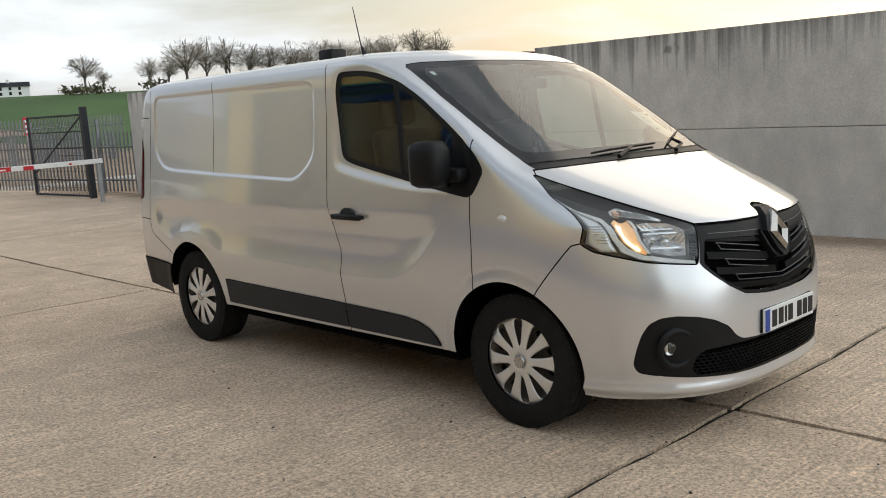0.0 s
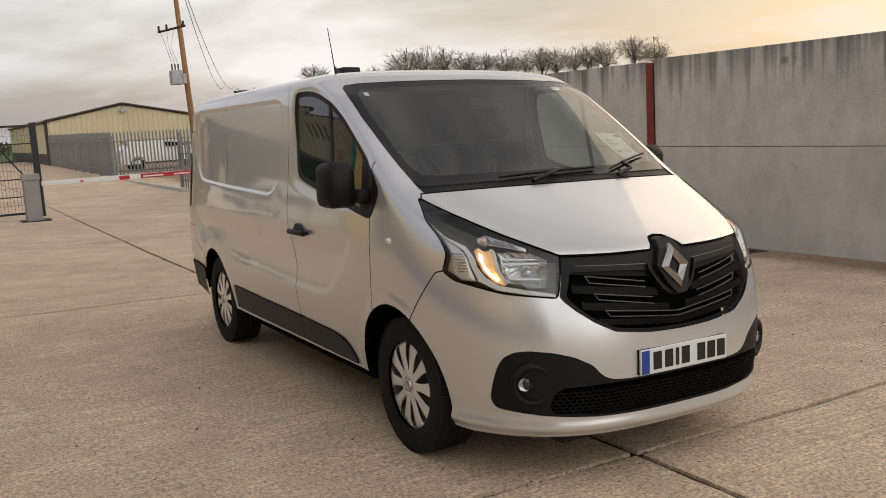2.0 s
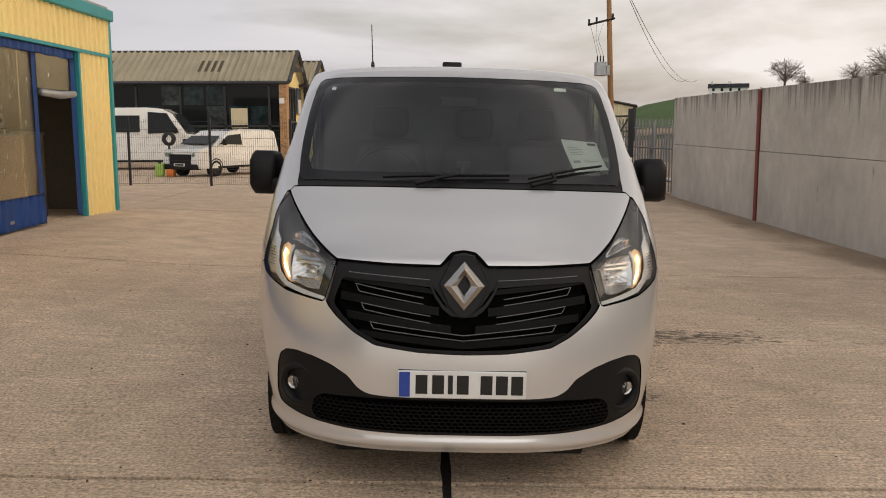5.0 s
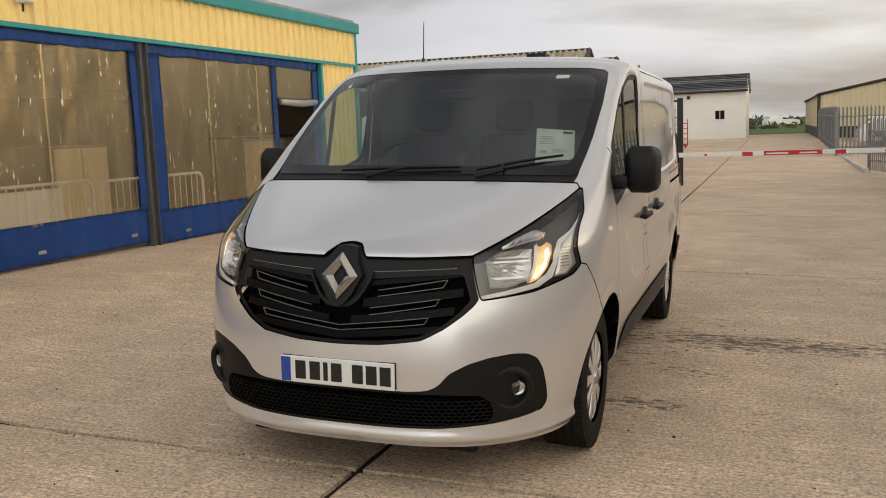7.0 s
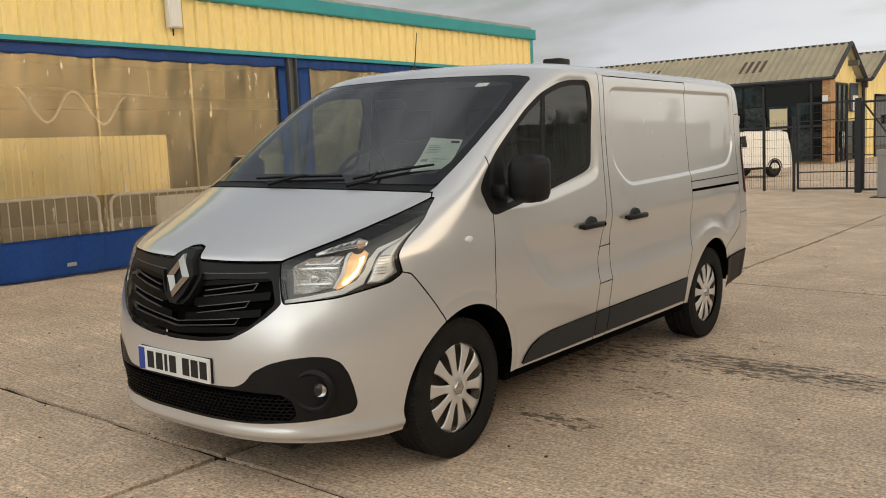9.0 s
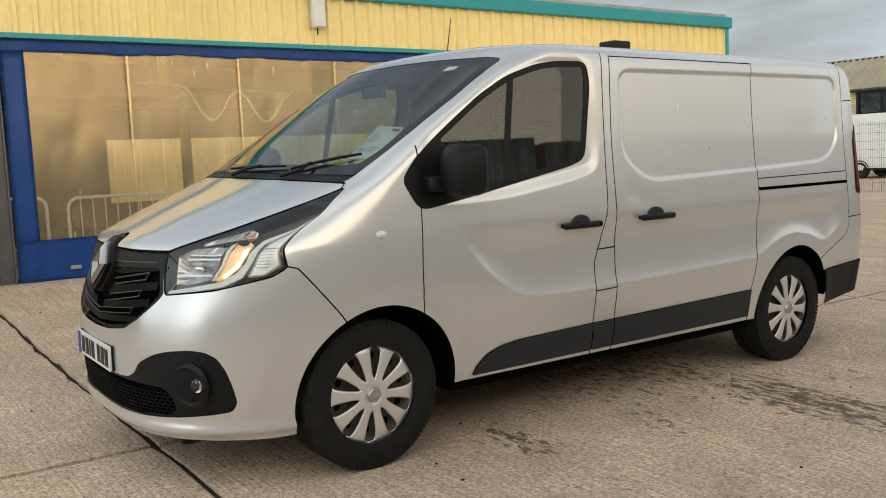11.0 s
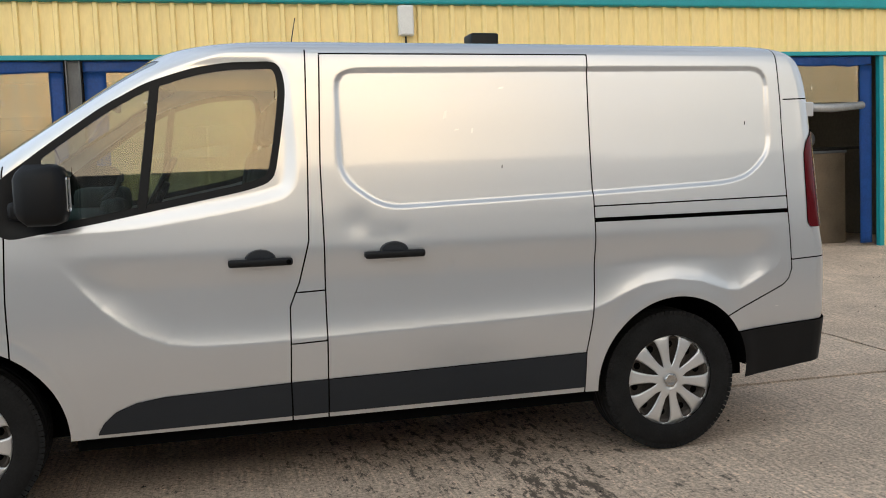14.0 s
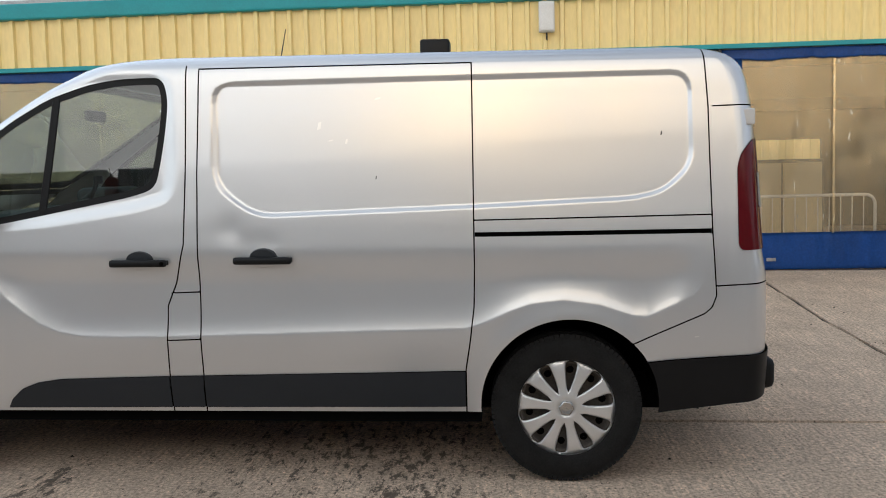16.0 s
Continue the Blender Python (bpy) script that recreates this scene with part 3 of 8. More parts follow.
ys_far = [-2600, -800, -200, -60, -25, 0, 15, 30, 40, 50, 60, 70, 80, 90, 100, 112, 125, 140, 160, 190, 240, 400, 900, 2600]
tagged(mesh_object("ground", grid_sheet(xs_far, ys_far, -0.12), M["grass"]), "green sloping field of short grass round the yard", "ground", kind="structure")

# ---- concrete yard: slabs with open joints over dark filler ----
XJ = [-24.0, -18.0, -12.0, -5.95, -0.05, 6.05]
YJ = [-26.0, -19.6, -13.3, -7.0, -0.67, 5.6, 11.9, 18.2, 25.0, 32.0, 39.0, 46.0, 53.0, 60.0, 67.0]
yard = tagged(new("pavement"), "weathered brushed concrete yard in large slabs with dark joints", "pavement", kind="structure")
part("joint_filler", grid_sheet(np.linspace(-24, 6.05, 40), np.linspace(-26, 67, 80), -0.018), M["joint"], yard, "dark dirt-filled joints")


def slab(x0, x1, y0, y1, seed):
    rng = np.random.default_rng(seed)
    near = -8 < y0 < 12 and x0 > -7
    nx, ny = (36, 36) if near else (8, 8)
    g, h = (0.021, 0.019) if near else (0.018, 0.018)
    xs, ys = np.linspace(x0 + g, x1 - g, nx + 1), np.linspace(y0 + h, y1 - h, ny + 1)
    bm = bmesh.new()
    rough = 0.005 if near else 0.0
    rows = []
    for j, y in enumerate(ys):
        row = []
        for i, x in enumerate(xs):
            dx = rng.normal() * rough if i in (0, nx) else 0
            dy = rng.normal() * rough + (0.03 * noise.noise(Vector((x * 1.4, round(y, 1), 0.0))) if near else 0) if j in (0, ny) else 0
            row.append(bm.verts.new((x + dx, y + dy, gz(x, y))))
        rows.append(row)
    for a, b in zip(rows, rows[1:]):
        for i in range(nx):
            bm.faces.new((a[i], a[i + 1], b[i + 1], b[i]))
    rim = rows[0] + [r[-1] for r in rows[1:]] + rows[-1][-2::-1] + [r[0] for r in rows[-2:0:-1]]
    low = [bm.verts.new(v.co + Vector((0, 0, -0.045))) for v in rim]
    for i in range(len(rim)):
        j = (i + 1) % len(rim)
        bm.faces.new((rim[i], low[i], low[j], rim[j]))
    return bm


for j in range(len(YJ) - 1):
    for i in range(len(XJ) - 1):
        part("slab", slab(XJ[i], XJ[i + 1], YJ[j], YJ[j + 1], 100 * j + i), M["yard"], yard)

# fine cracks in the slab beside the van
for path_ in ([(1.94, 2.41), (2.08, 2.37), (2.20, 2.35)], [(1.96, 2.45), (2.25, 2.44), (2.52, 2.47)]):
    part("crack", tube([(x, y, gz(x, y) - .002) for x, y in path_], .0045, 5), M["joint"], yard, "fine dark crack")
# grit and small stones lying about
rng_g = random.Random(21)
bm = bmesh.new()
for k in range(420):
    x, y = rng_g.uniform(-5.0, 5.6), rng_g.uniform(-2.6, 9.0)
    r, q = rng_g.choice((.004, .005, .006, .009)), Vector((x, y, gz(x, y)))
    ring = [bm.verts.new(q + Vector((r * rng_g.uniform(.7, 1.5) * math.cos(t), r * rng_g.uniform(.7, 1.5) * math.sin(t), 0))) for t in (0, 1.57, 3.14, 4.71)]
    tip = bm.verts.new(q + Vector((0, 0, r * .9)))
    for i in range(4):
        bm.faces.new((ring[i], ring[(i + 1) % 4], tip))
tagged(mesh_object("grit", bm, M["joint"], False), "dark grit and small stones on the concrete", "grit", kind="stuff")

# ---- concrete boundary wall ----
WALL_X, WALL_TOP = 6.0, 2.24
wall = tagged(new("wall_east"), "stained grey precast concrete panel wall with red steel posts", "wall", kind="structure")
POSTS_Y = [-8.0, -1.2, 5.6, 12.45, 18.6]
for a, b in zip([-14.8] + POSTS_Y, POSTS_Y):
    for z0, z1, off in ((-0.6, 1.07, 0.0), (1.078, WALL_TOP, 0.006)):
        top = z1 + (0.03 if (z1 > 2 and a < 5) else 0.0)
        part("panel", box((WALL_X + off, a + 0.06, z0), (WALL_X + 0.16 + off, b - 0.06, top), 0.006), M["wall_concrete"], wall)
for y in POSTS_Y[:-1]:
    bm = bmesh.new()
    add_box(bm, (WALL_X - 0.03, y - 0.065, -0.6), (WALL_X - 0.012, y + 0.065, WALL_TOP - 0.02))
    add_box(bm, (WALL_X - 0.012, y - 0.012, -0.6), (WALL_X + 0.17, y + 0.012, WALL_TOP - 0.02))
    add_box(bm, (WALL_X + 0.17, y - 0.065, -0.6), (WALL_X + 0.188, y + 0.065, WALL_TOP - 0.02))
    part("steel_post", bm, M["red_steel"], wall, "red-oxide painted steel post")

# ---- wash bay building with plastic curtains ----
BX = -5.75
Y_END, EAVE, LINTEL = 11.4, 3.5, 2.74
bay = thing("wash_bay", "cream yellow corrugated building with teal trim", "building")


def ribbed(y0, y1, z0, z1, x, pitch=0.2, depth=0.04, base_z=None):
    """Vertical box-rib sheeting facing +x."""
    bm = bmesh.new()
    prof = []
    y = y0
    while y < y1 - 1e-6:
        for dy, dx in ((0, 0), (0.115, 0), (0.130, depth), (0.170, depth), (0.185, 0)):
            if y + dy <= y1:
                prof.append((y + dy, dx))
        y += pitch
    prof.append((y1, 0))
    lo = [bm.verts.new((x + d, yy, z0)) for yy, d in prof]
    hi = [bm.verts.new((x + d, yy, z1)) for yy, d in prof]
    lo2, hi2 = [bm.verts.new((x - 0.03, yy, z0)) for yy in (y0, y1)], [bm.verts.new((x - 0.03, yy, z1)) for yy in (y0, y1)]
    for i in range(len(prof) - 1):
        bm.faces.new((lo[i], lo[i + 1], hi[i + 1], hi[i]))
    bm.faces.new((lo2[0], hi2[0], hi2[1], lo2[1]))
    bm.faces.new(hi + [hi2[1], hi2[0]])
    bm.faces.new(lo[::-1] + [lo2[0], lo2[1]])
    return bm


part("cladding", ribbed(-10.0, Y_END - 0.06, LINTEL + 0.05, EAVE - 0.12, BX), M["yellow_sheet"], bay, "cream yellow box-rib cladding")
part("cladding", ribbed(10.05, Y_END - 0.06, 0.0, LINTEL, BX), M["yellow_sheet"], bay, "cream yellow box-rib cladding")
part("lintel_flashing", box((BX - 0.02, -10, LINTEL), (BX + 0.05, Y_END, LINTEL + 0.05)), M["teal"], bay, "teal metal flashing")
part("eaves_flashing", box((BX - 0.10, -10.0, EAVE - 0.14), (BX + 0.09, Y_END + 0.08, EAVE + 0.05), 0.02), M["teal"], bay, "teal metal eaves flashing")
part("corner_flashing", box((BX - 0.10, Y_END - 0.07, -0.1), (BX + 0.045, Y_END + 0.03, EAVE - 0.14), 0.006), M["teal"], bay, "teal corner flashing")
part("door_flashing", box((BX - 0.05, 9.98, 0.0), (BX + 0.03, 10.05, LINTEL), 0.006), M["teal"], bay, "teal jamb flashing")

# ---- the van: one shell lofted from its profiles, then cut into its panels ----
front_y = pchip([.15, .22, .30, .40, .55, .70, .85, .95, 1.01, 1.04, 1.10, 1.18, 1.25, 1.29, 1.33, 1.50, 1.70, 1.86, 1.885, 1.905, 1.925, 1.94, 1.95, 1.957],
                [-.84, -.885, -.915, -.93, -.935, -.925, -.895, -.862, -.83, -.78, -.64, -.43, -.235, -.13, -.055, .20, .50, .735, .775, .825, .92, 1.06, 1.25, 1.60])
side_start = pchip([.15, .9, 1.05, 1.25, 1.37, 1.464, 1.625, 1.783, 1.845, 1.885, 1.92, 1.94, 1.957],
                   [.0, .0, .03, .12, .25, .38, .62, .90, 1.08, 1.20, 1.35, 1.5, 1.9])
half_width = pchip([.15, .32, .5, .67, .8, 1.0, 1.15, 1.3, 1.5, 1.7, 1.8, 1.86, 1.885, 1.905, 1.925, 1.94, 1.95, 1.957],
                   [.86, .905, .935, .957, .962, .958, .945, .928, .908, .893, .886, .876, .857, .82, .74, .60, .42, .02])
rear_y = pchip([.15, .6, .9, 1.04, 1.5, 1.66, 1.82, 1.885, 1.905, 1.925, 1.94, 1.957],
               [4.01, 4.02, 4.015, 3.995, 3.965, 3.95, 3.91, 3.85, 3.80, 3.70, 3.5, 2.6])
squareness = pchip([.15, .3, .6, .95, 1.2, 2.0], [.66, .66, .70, .80, .82, .82])
UNROLL_FRONT, UNROLL_SIDE = 1.35, 3.8


def body_point(u, z):
    """The plain shell: u runs 0 to 1 round the front corner, to 2 along the side, to 3 across the rear."""
    f, s, w, r = front_y(z), side_start(z), half_width(z), rear_y(z)
    rs = r - .13
    p = np.clip(u, 0, 1) * np.pi / 2
    x, y = w * np.sin(p) ** squareness(z), f + (s - f) * (1 - np.maximum(np.cos(p), 0) ** .8)
    y = np.where(u > 1, s + (rs - s) * np.clip(u - 1, 0, 1), y)
    q = np.clip(u - 2, 0, 1) ** .6 * np.pi / 2
    x = np.where(u > 2, w * np.maximum(np.cos(q), 0) ** .3, x)
    y = np.where(u > 2, rs + .13 * np.sin(q), y)
    t = np.clip((y - 2.2) / 1.6, 0, 1)
    return np.stack([x * (1 - .05 * t * t), y, z + 0 * x], -1)


def to_polyline(px, py, pts, closed, reach=.2):
    """The distance to a line of points, up to reach, and for a closed one its sign (negative inside)."""
    pts = np.array(pts, float)
    shape, px, py = np.shape(px), np.ravel(px), np.ravel(py)
    near = (px > pts[:, 0].min() - reach) & (px < pts[:, 0].max() + reach) & (py > pts[:, 1].min() - reach) & (py < pts[:, 1].max() + reach)
    whole, px, py = np.full(near.shape, 1.0), px[near], py[near]
    a, b = pts, np.roll(pts, -1, 0)
    if not closed:
        a, b = pts[:-1], pts[1:]
    best, inside = np.full(px.shape, 1e9), np.zeros(px.shape, bool)
    for (ax, ay), (bx, by) in zip(a, b):
        dx, dy = bx - ax, by - ay
        t = np.clip(((px - ax) * dx + (py - ay) * dy) / max(dx * dx + dy * dy, 1e-12), 0, 1)
        best = np.minimum(best, np.hypot(px - ax - t * dx, py - ay - t * dy))
        if closed:
            cross = (ay > py) != (by > py)
            with np.errstate(divide="ignore", invalid="ignore"):
                inside ^= cross & (px < (bx - ax) * (py - ay) / (by - ay) + ax)
    whole[near] = np.where(inside, -best, best) if closed else best
    return whole.reshape(shape)


def side_of_line(px, py, pts):
    """The distance to an open line, with its sign by side, close to it."""
    pts = np.array(pts, float)
    near = (px > pts[:, 0].min() - .03) & (px < pts[:, 0].max() + .03) & (py > pts[:, 1].min() - .03) & (py < pts[:, 1].max() + .03)
    whole, px, py = np.full(near.shape, 1.0), px[near], py[near]
    best, sign = np.full(px.shape, 1e9), np.ones(px.shape)
    for (ax, ay), (bx, by) in zip(pts[:-1], pts[1:]):
        dx, dy = bx - ax, by - ay
        t = np.clip(((px - ax) * dx + (py - ay) * dy) / max(dx * dx + dy * dy, 1e-12), 0, 1)
        d = np.hypot(px - ax - t * dx, py - ay - t * dy)
        sign = np.where(d < best, np.where(dx * (py - ay) - dy * (px - ax) >= 0, 1.0, -1.0), sign)
        best = np.minimum(best, d)
    whole[near] = best * sign
    return whole


def rounded(pts, r):
    """Rounds the corners of a closed outline."""
    pts, out = [np.array(p, float) for p in pts], []
    for i, p in enumerate(pts):
        a, b = pts[i - 1] - p, pts[(i + 1) % len(pts)] - p
        la, lb = np.linalg.norm(a), np.linalg.norm(b)
        d = min(r, la * .45, lb * .45)
        s0, s1 = p + a / la * d, p + b / lb * d
        for t in (0, .25, .5, .75, 1):
            out.append(tuple((1 - t) ** 2 * s0 + 2 * t * (1 - t) * p + t * t * s1))
    return out


# outlines on the side, as (y, z)
RECESS = rounded([(1.542, 1.80), (3.638, 1.815), (3.648, 1.40), (3.515, 1.285), (3.382, 1.258), (2.696, 1.231), (1.727, 1.20), (1.542, 1.34)], .09)
SHOULDER = rounded([(.20, 1.14), (.73, 1.155), (1.18, 1.225), (1.36, 1.27), (1.385, 1.42), (1.37, 1.80), (1.30, 1.87), (.9, 1.87), (.3, 1.6)], .12)
SWAGE = [(0.28, 1.13), (0.44, 1.02), (0.5, .945), (0.576, .85), (0.65, .785), (0.72, .735), (0.82, .69), (0.93, .672), (1.1, .668), (1.334, .67), (1.95, .686), (2.665, .704), (2.768, .741), (2.85, .78), (2.942, .813), (3.085, .83), (3.239, .808), (3.382, .755), (3.454, .751), (3.638, .839)]
HOLLOW = SWAGE + [(3.72, .95), (3.72, 1.08), (1.5, 1.12), (.5, 1.12)]
FLANK_GLASS = rounded([(.155, 1.27), (.20, 1.329), (.235, 1.368), (.41, 1.50), (.62, 1.648), (.79, 1.742), (.98, 1.803), (1.12, 1.824), (1.318, 1.828), (1.342, 1.73), (1.332, 1.63), (1.306, 1.47), (1.278, 1.335), (1.17, 1.300), (.594, 1.190), (.235, 1.132)], .055)
ARCH_F, ARCH_R = (.03, .335, .402), (3.112, .352, .392)


def relief(u, y, z):
    """How far the pressed shapes of the flank stand out, in metres."""
    mask = smoothstep((u - .80) / .18) * (1 - smoothstep((u - 2.0) / .06))
    d = np.zeros(np.shape(y))
    d += -.010 * smoothstep(-to_polyline(y, z, RECESS, True) / .018)
    inside = np.maximum(-to_polyline(y, z, HOLLOW, True), 0)
    low = to_polyline(y, z, SWAGE, False)
    t = np.clip(low / .15, 0, 1)
    d += np.where(inside > 0, -.024 * (1 - (1 - t) ** 2.2) * smoothstep((1.07 - z) / .17) * smoothstep((3.70 - y) / .16), 0)
    d += -.010 * smoothstep(-to_polyline(y, z, SHOULDER, True) / .065)
    for cy, cz, r in (ARCH_F, ARCH_R):
        d += .008 * np.exp(-((np.hypot(y - cy, z - cz) - r - .01) / .045) ** 2)
    d -= .004 * (1 - smoothstep((np.hypot(y - ARCH_F[0], z - ARCH_F[1]) - ARCH_F[2] - .060) / .020))
    # knocks in the sliding door
    for cy, cz, s, k in ((1.615, 1.15, .06, -.004), (1.70, 1.085, .05, -.003), (1.79, 1.09, .04, -.003), (2.015, .955, .018, -.003)):
        d += k * np.exp(-((y - cy) ** 2 + (z - cz) ** 2) / s ** 2)
    return d * mask


# front outlines, as (distance round from the middle, height)
def round_front(x, z):
    """The distance round the nose at which the plain shell has that half width, at height z."""
    s = np.clip(x / float(half_width(z)), 0, 1) ** (1 / float(squareness(z)))
    return float(np.arcsin(s) * 2 / np.pi * UNROLL_FRONT)


def outline(points):
    return [(round_front(x, z) if x >= 0 else -round_front(-x, z), z) for x, z in points]


HEADLIGHT = rounded(outline([(.532, 1.004), (.535, .99), (.575, .845), (.585, .833), (.76, .855), (.885, .905), (.905, .94), (.886, 1.02), (.878, 1.09), (.880, 1.15), (.845, 1.245), (.832, 1.243), (.75, 1.157), (.66, 1.082)]), .02)
GRILLE = outline([(-.2, .994), (-.095, .996), (-.06, 1.03), (-.045, 1.042), (0, 1.048), (.045, 1.042), (.06, 1.03), (.095, .996), (.3, .997), (.531, 1.004), (.535, .98), (.573, .838), (.56, .815), (.52, .775), (.45, .722), (.36, .675), (.18, .652), (0, .646), (-.2, .65)])
GRILLE_IN = rounded(outline([(-.2, .80), (0, .80), (.06, .83), (.12, .915), (.30, .93), (.508, .938), (.522, .90), (.545, .835), (.50, .785), (.44, .735), (.35, .69), (.18, .668), (0, .662), (-.2, .666)]), .02)
LOWER = rounded(outline([(-.3, .466), (.30, .466), (.385, .472), (.43, .495), (.47, .543), (.545, .583), (.62, .605), (.70, .615), (.75, .608), (.782, .582), (.798, .53), (.805, .46), (.806, .39), (.79, .352), (.75, .341), (.65, .326), (.437, .311), (.2, .306), (-.3, .306)]), .02)
MESH = rounded(outline([(-.3, .455), (.42, .455), (.585, .448), (.622, .42), (.632, .36), (.61, .333), (.42, .320), (-.3, .314)]), .02)
SCREEN = outline([(-.3, 1.308), (0, 1.308), (.4, 1.306), (.70, 1.303), (.785, 1.300), (.808, 1.33), (.818, 1.40), (.824, 1.485), (.824, 1.64), (.813, 1.76), (.80, 1.818), (.775, 1.836), (.70, 1.846), (.4, 1.853), (0, 1.858), (-.3, 1.857)])
CLEAR = outline([(-.3, 1.345), (0, 1.345), (.66, 1.343), (.745, 1.35), (.772, 1.40), (.778, 1.5), (.774, 1.68), (.758, 1.78), (.72, 1.808), (.4, 1.822), (0, 1.828), (-.3, 1.828)])
COWL = outline([(-.3, 1.278), (.4, 1.277), (.74, 1.270), (.80, 1.268), (.806, 1.29), (.808, 1.33), (.785, 1.300), (.70, 1.303), (.4, 1.306), (-.3, 1.308)])
BONNET = outline([(-.3, .996), (-.097, .998), (-.062, 1.032), (-.045, 1.044), (0, 1.050), (.045, 1.044), (.062, 1.032), (.097, .998), (.3, .999), (.531, 1.006), (.66, 1.085), (.75, 1.160), (.832, 1.246), (.815, 1.266), (.74, 1.270), (.4, 1.277), (-.3, 1.278)])


def shell():
    us = np.concatenate([np.linspace(0, 1, 180), np.linspace(1, 2, 420)[1:], np.linspace(2, 3, 40)[1:]])
    zs = np.concatenate([np.linspace(.18, 1.0, 112), np.linspace(1.0, 1.3, 52)[1:], np.linspace(1.3, 1.86, 90)[1:], np.linspace(1.86, 1.957, 40)[1:]])
    U, Z = np.meshgrid(us, zs)
    P = body_point(U, Z)

    def normals(P):
        n = np.cross(np.gradient(P, axis=1), np.gradient(P, axis=0))
        n[-1] = (0, 0, 1)
        n /= np.maximum(np.linalg.norm(n, axis=-1, keepdims=True), 1e-12)
        n[:, 0, 0] = 0
        return n / np.maximum(np.linalg.norm(n, axis=-1, keepdims=True), 1e-12)

    N = normals(P)
    D = relief(U, P[..., 1], Z)
    # the lower lip of the bumper stands out
    D += .018 * np.exp(-((Z - .268) / .026) ** 2) * (1 - smoothstep((U - .75) / .2))
    P = P + N * D[..., None]
    P[:, 0, 0] = 0
    N = normals(P)
    A = np.where(U <= 1, U * UNROLL_FRONT, UNROLL_FRONT + (U - 1) * UNROLL_SIDE)
    V = np.concatenate([P, N, A[..., None], U[..., None]], -1).reshape(-1, 8)
    n, m = U.shape
    i = (np.arange(n - 1)[:, None] * m + np.arange(m - 1)).ravel()
    T = np.concatenate([np.stack([i, i + 1, i + m + 1], 1), np.stack([i, i + m + 1, i + m], 1)])
    return V, T


def split(V, T, f):
    """Cuts the triangles along f = 0."""
    f = np.where(np.abs(f) < 2e-5, 2e-5, f)
    s = f[T] > 0
    c = s.sum(1)
    keep, mixed = T[(c == 0) | (c == 3)], T[(c == 1) | (c == 2)]
    if not len(mixed):
        return V, T
    sm = f[mixed] > 0
    lone = np.where(sm.sum(1) == 1, sm.argmax(1), (~sm).argmax(1))
    r = np.arange(len(mixed))
    a, b, c = mixed[r, lone], mixed[r, (lone + 1) % 3], mixed[r, (lone + 2) % 3]
    n = len(V)
    key = np.concatenate([np.minimum(a, b) * n + np.maximum(a, b), np.minimum(a, c) * n + np.maximum(a, c)])
    edge, back_to = np.unique(key, return_inverse=True)
    p, q = edge // n, edge % n
    t = (f[p] / (f[p] - f[q]))[:, None]
    W = np.concatenate([V, V[p] * (1 - t) + V[q] * t])
    ab, ac = n + back_to[:len(r)], n + back_to[len(r):]
    return W, np.concatenate([keep, np.stack([a, ab, ac], 1), np.stack([ab, b, c], 1), np.stack([ab, c, ac], 1)])


FRONT_DOOR_LINE = [(.25, 1.42), (.248, 1.39), (.244, 1.13), (.236, .90), (.238, .66), (.28, .60)]
FRONT_DOOR_REAR = [(1.427, 1.875), (1.417, 1.404), (1.406, 1.085), (1.362, .91), (1.32, .81), (1.312, .491), (1.315, .31)]
PILLAR_LINES = [[(1.339, .868), (1.47, .872)], [(1.315, .655), (1.468, .66)]]
SLIDE_FRONT = [(1.485, 1.86), (1.469, 1.403), (1.47, .909), (1.468, .31)]
SLIDE_TOP = [(1.485, 1.86), (2.692, 1.862)]
SLIDE_REAR = [(2.692, 1.862), (2.695, 1.375), (2.698, 1.0), (2.694, .80), (2.675, .642), (2.655, .517), (2.655, .31)]
QUARTER = [(3.687, 1.93), (3.709, 1.654), (3.726, 1.115), (3.744, .84), (3.725, .79), (3.694, .762), (3.382, .629)]
REAR_SEAMS = [[(3.728, 1.657), (4.1, 1.668)], [(3.743, .882), (4.1, .90)]]
RAIL_TOP = [(2.696, 1.180), (3.725, 1.192)]
WING_SEAM = [(-.40, .945), (-.351, .932), (-.179, .724), (-.15, .68)]
RAIL = [(2.701, 1.108), (3.723, 1.112), (3.723, 1.132), (2.701, 1.128)]
TAIL = rounded([(4.2, 1.525), (3.905, 1.515), (3.85, 1.455), (3.833, 1.396), (3.836, 1.06), (3.85, 1.036), (4.2, 1.036)], .02)
SILL = [(0.535, .335), (0.56, .38), (0.61, .425), (0.69, .456), (0.8, .472), (1.312, .487), (2.655, .512), (2.655, .345), (1.334, .340)]
REAR_BUMPER = [(3.40, .545), (3.6, .56), (4.4, .605), (4.4, .30), (4.0, .375), (3.85, .357), (3.40, .30)]
GAP = .0032


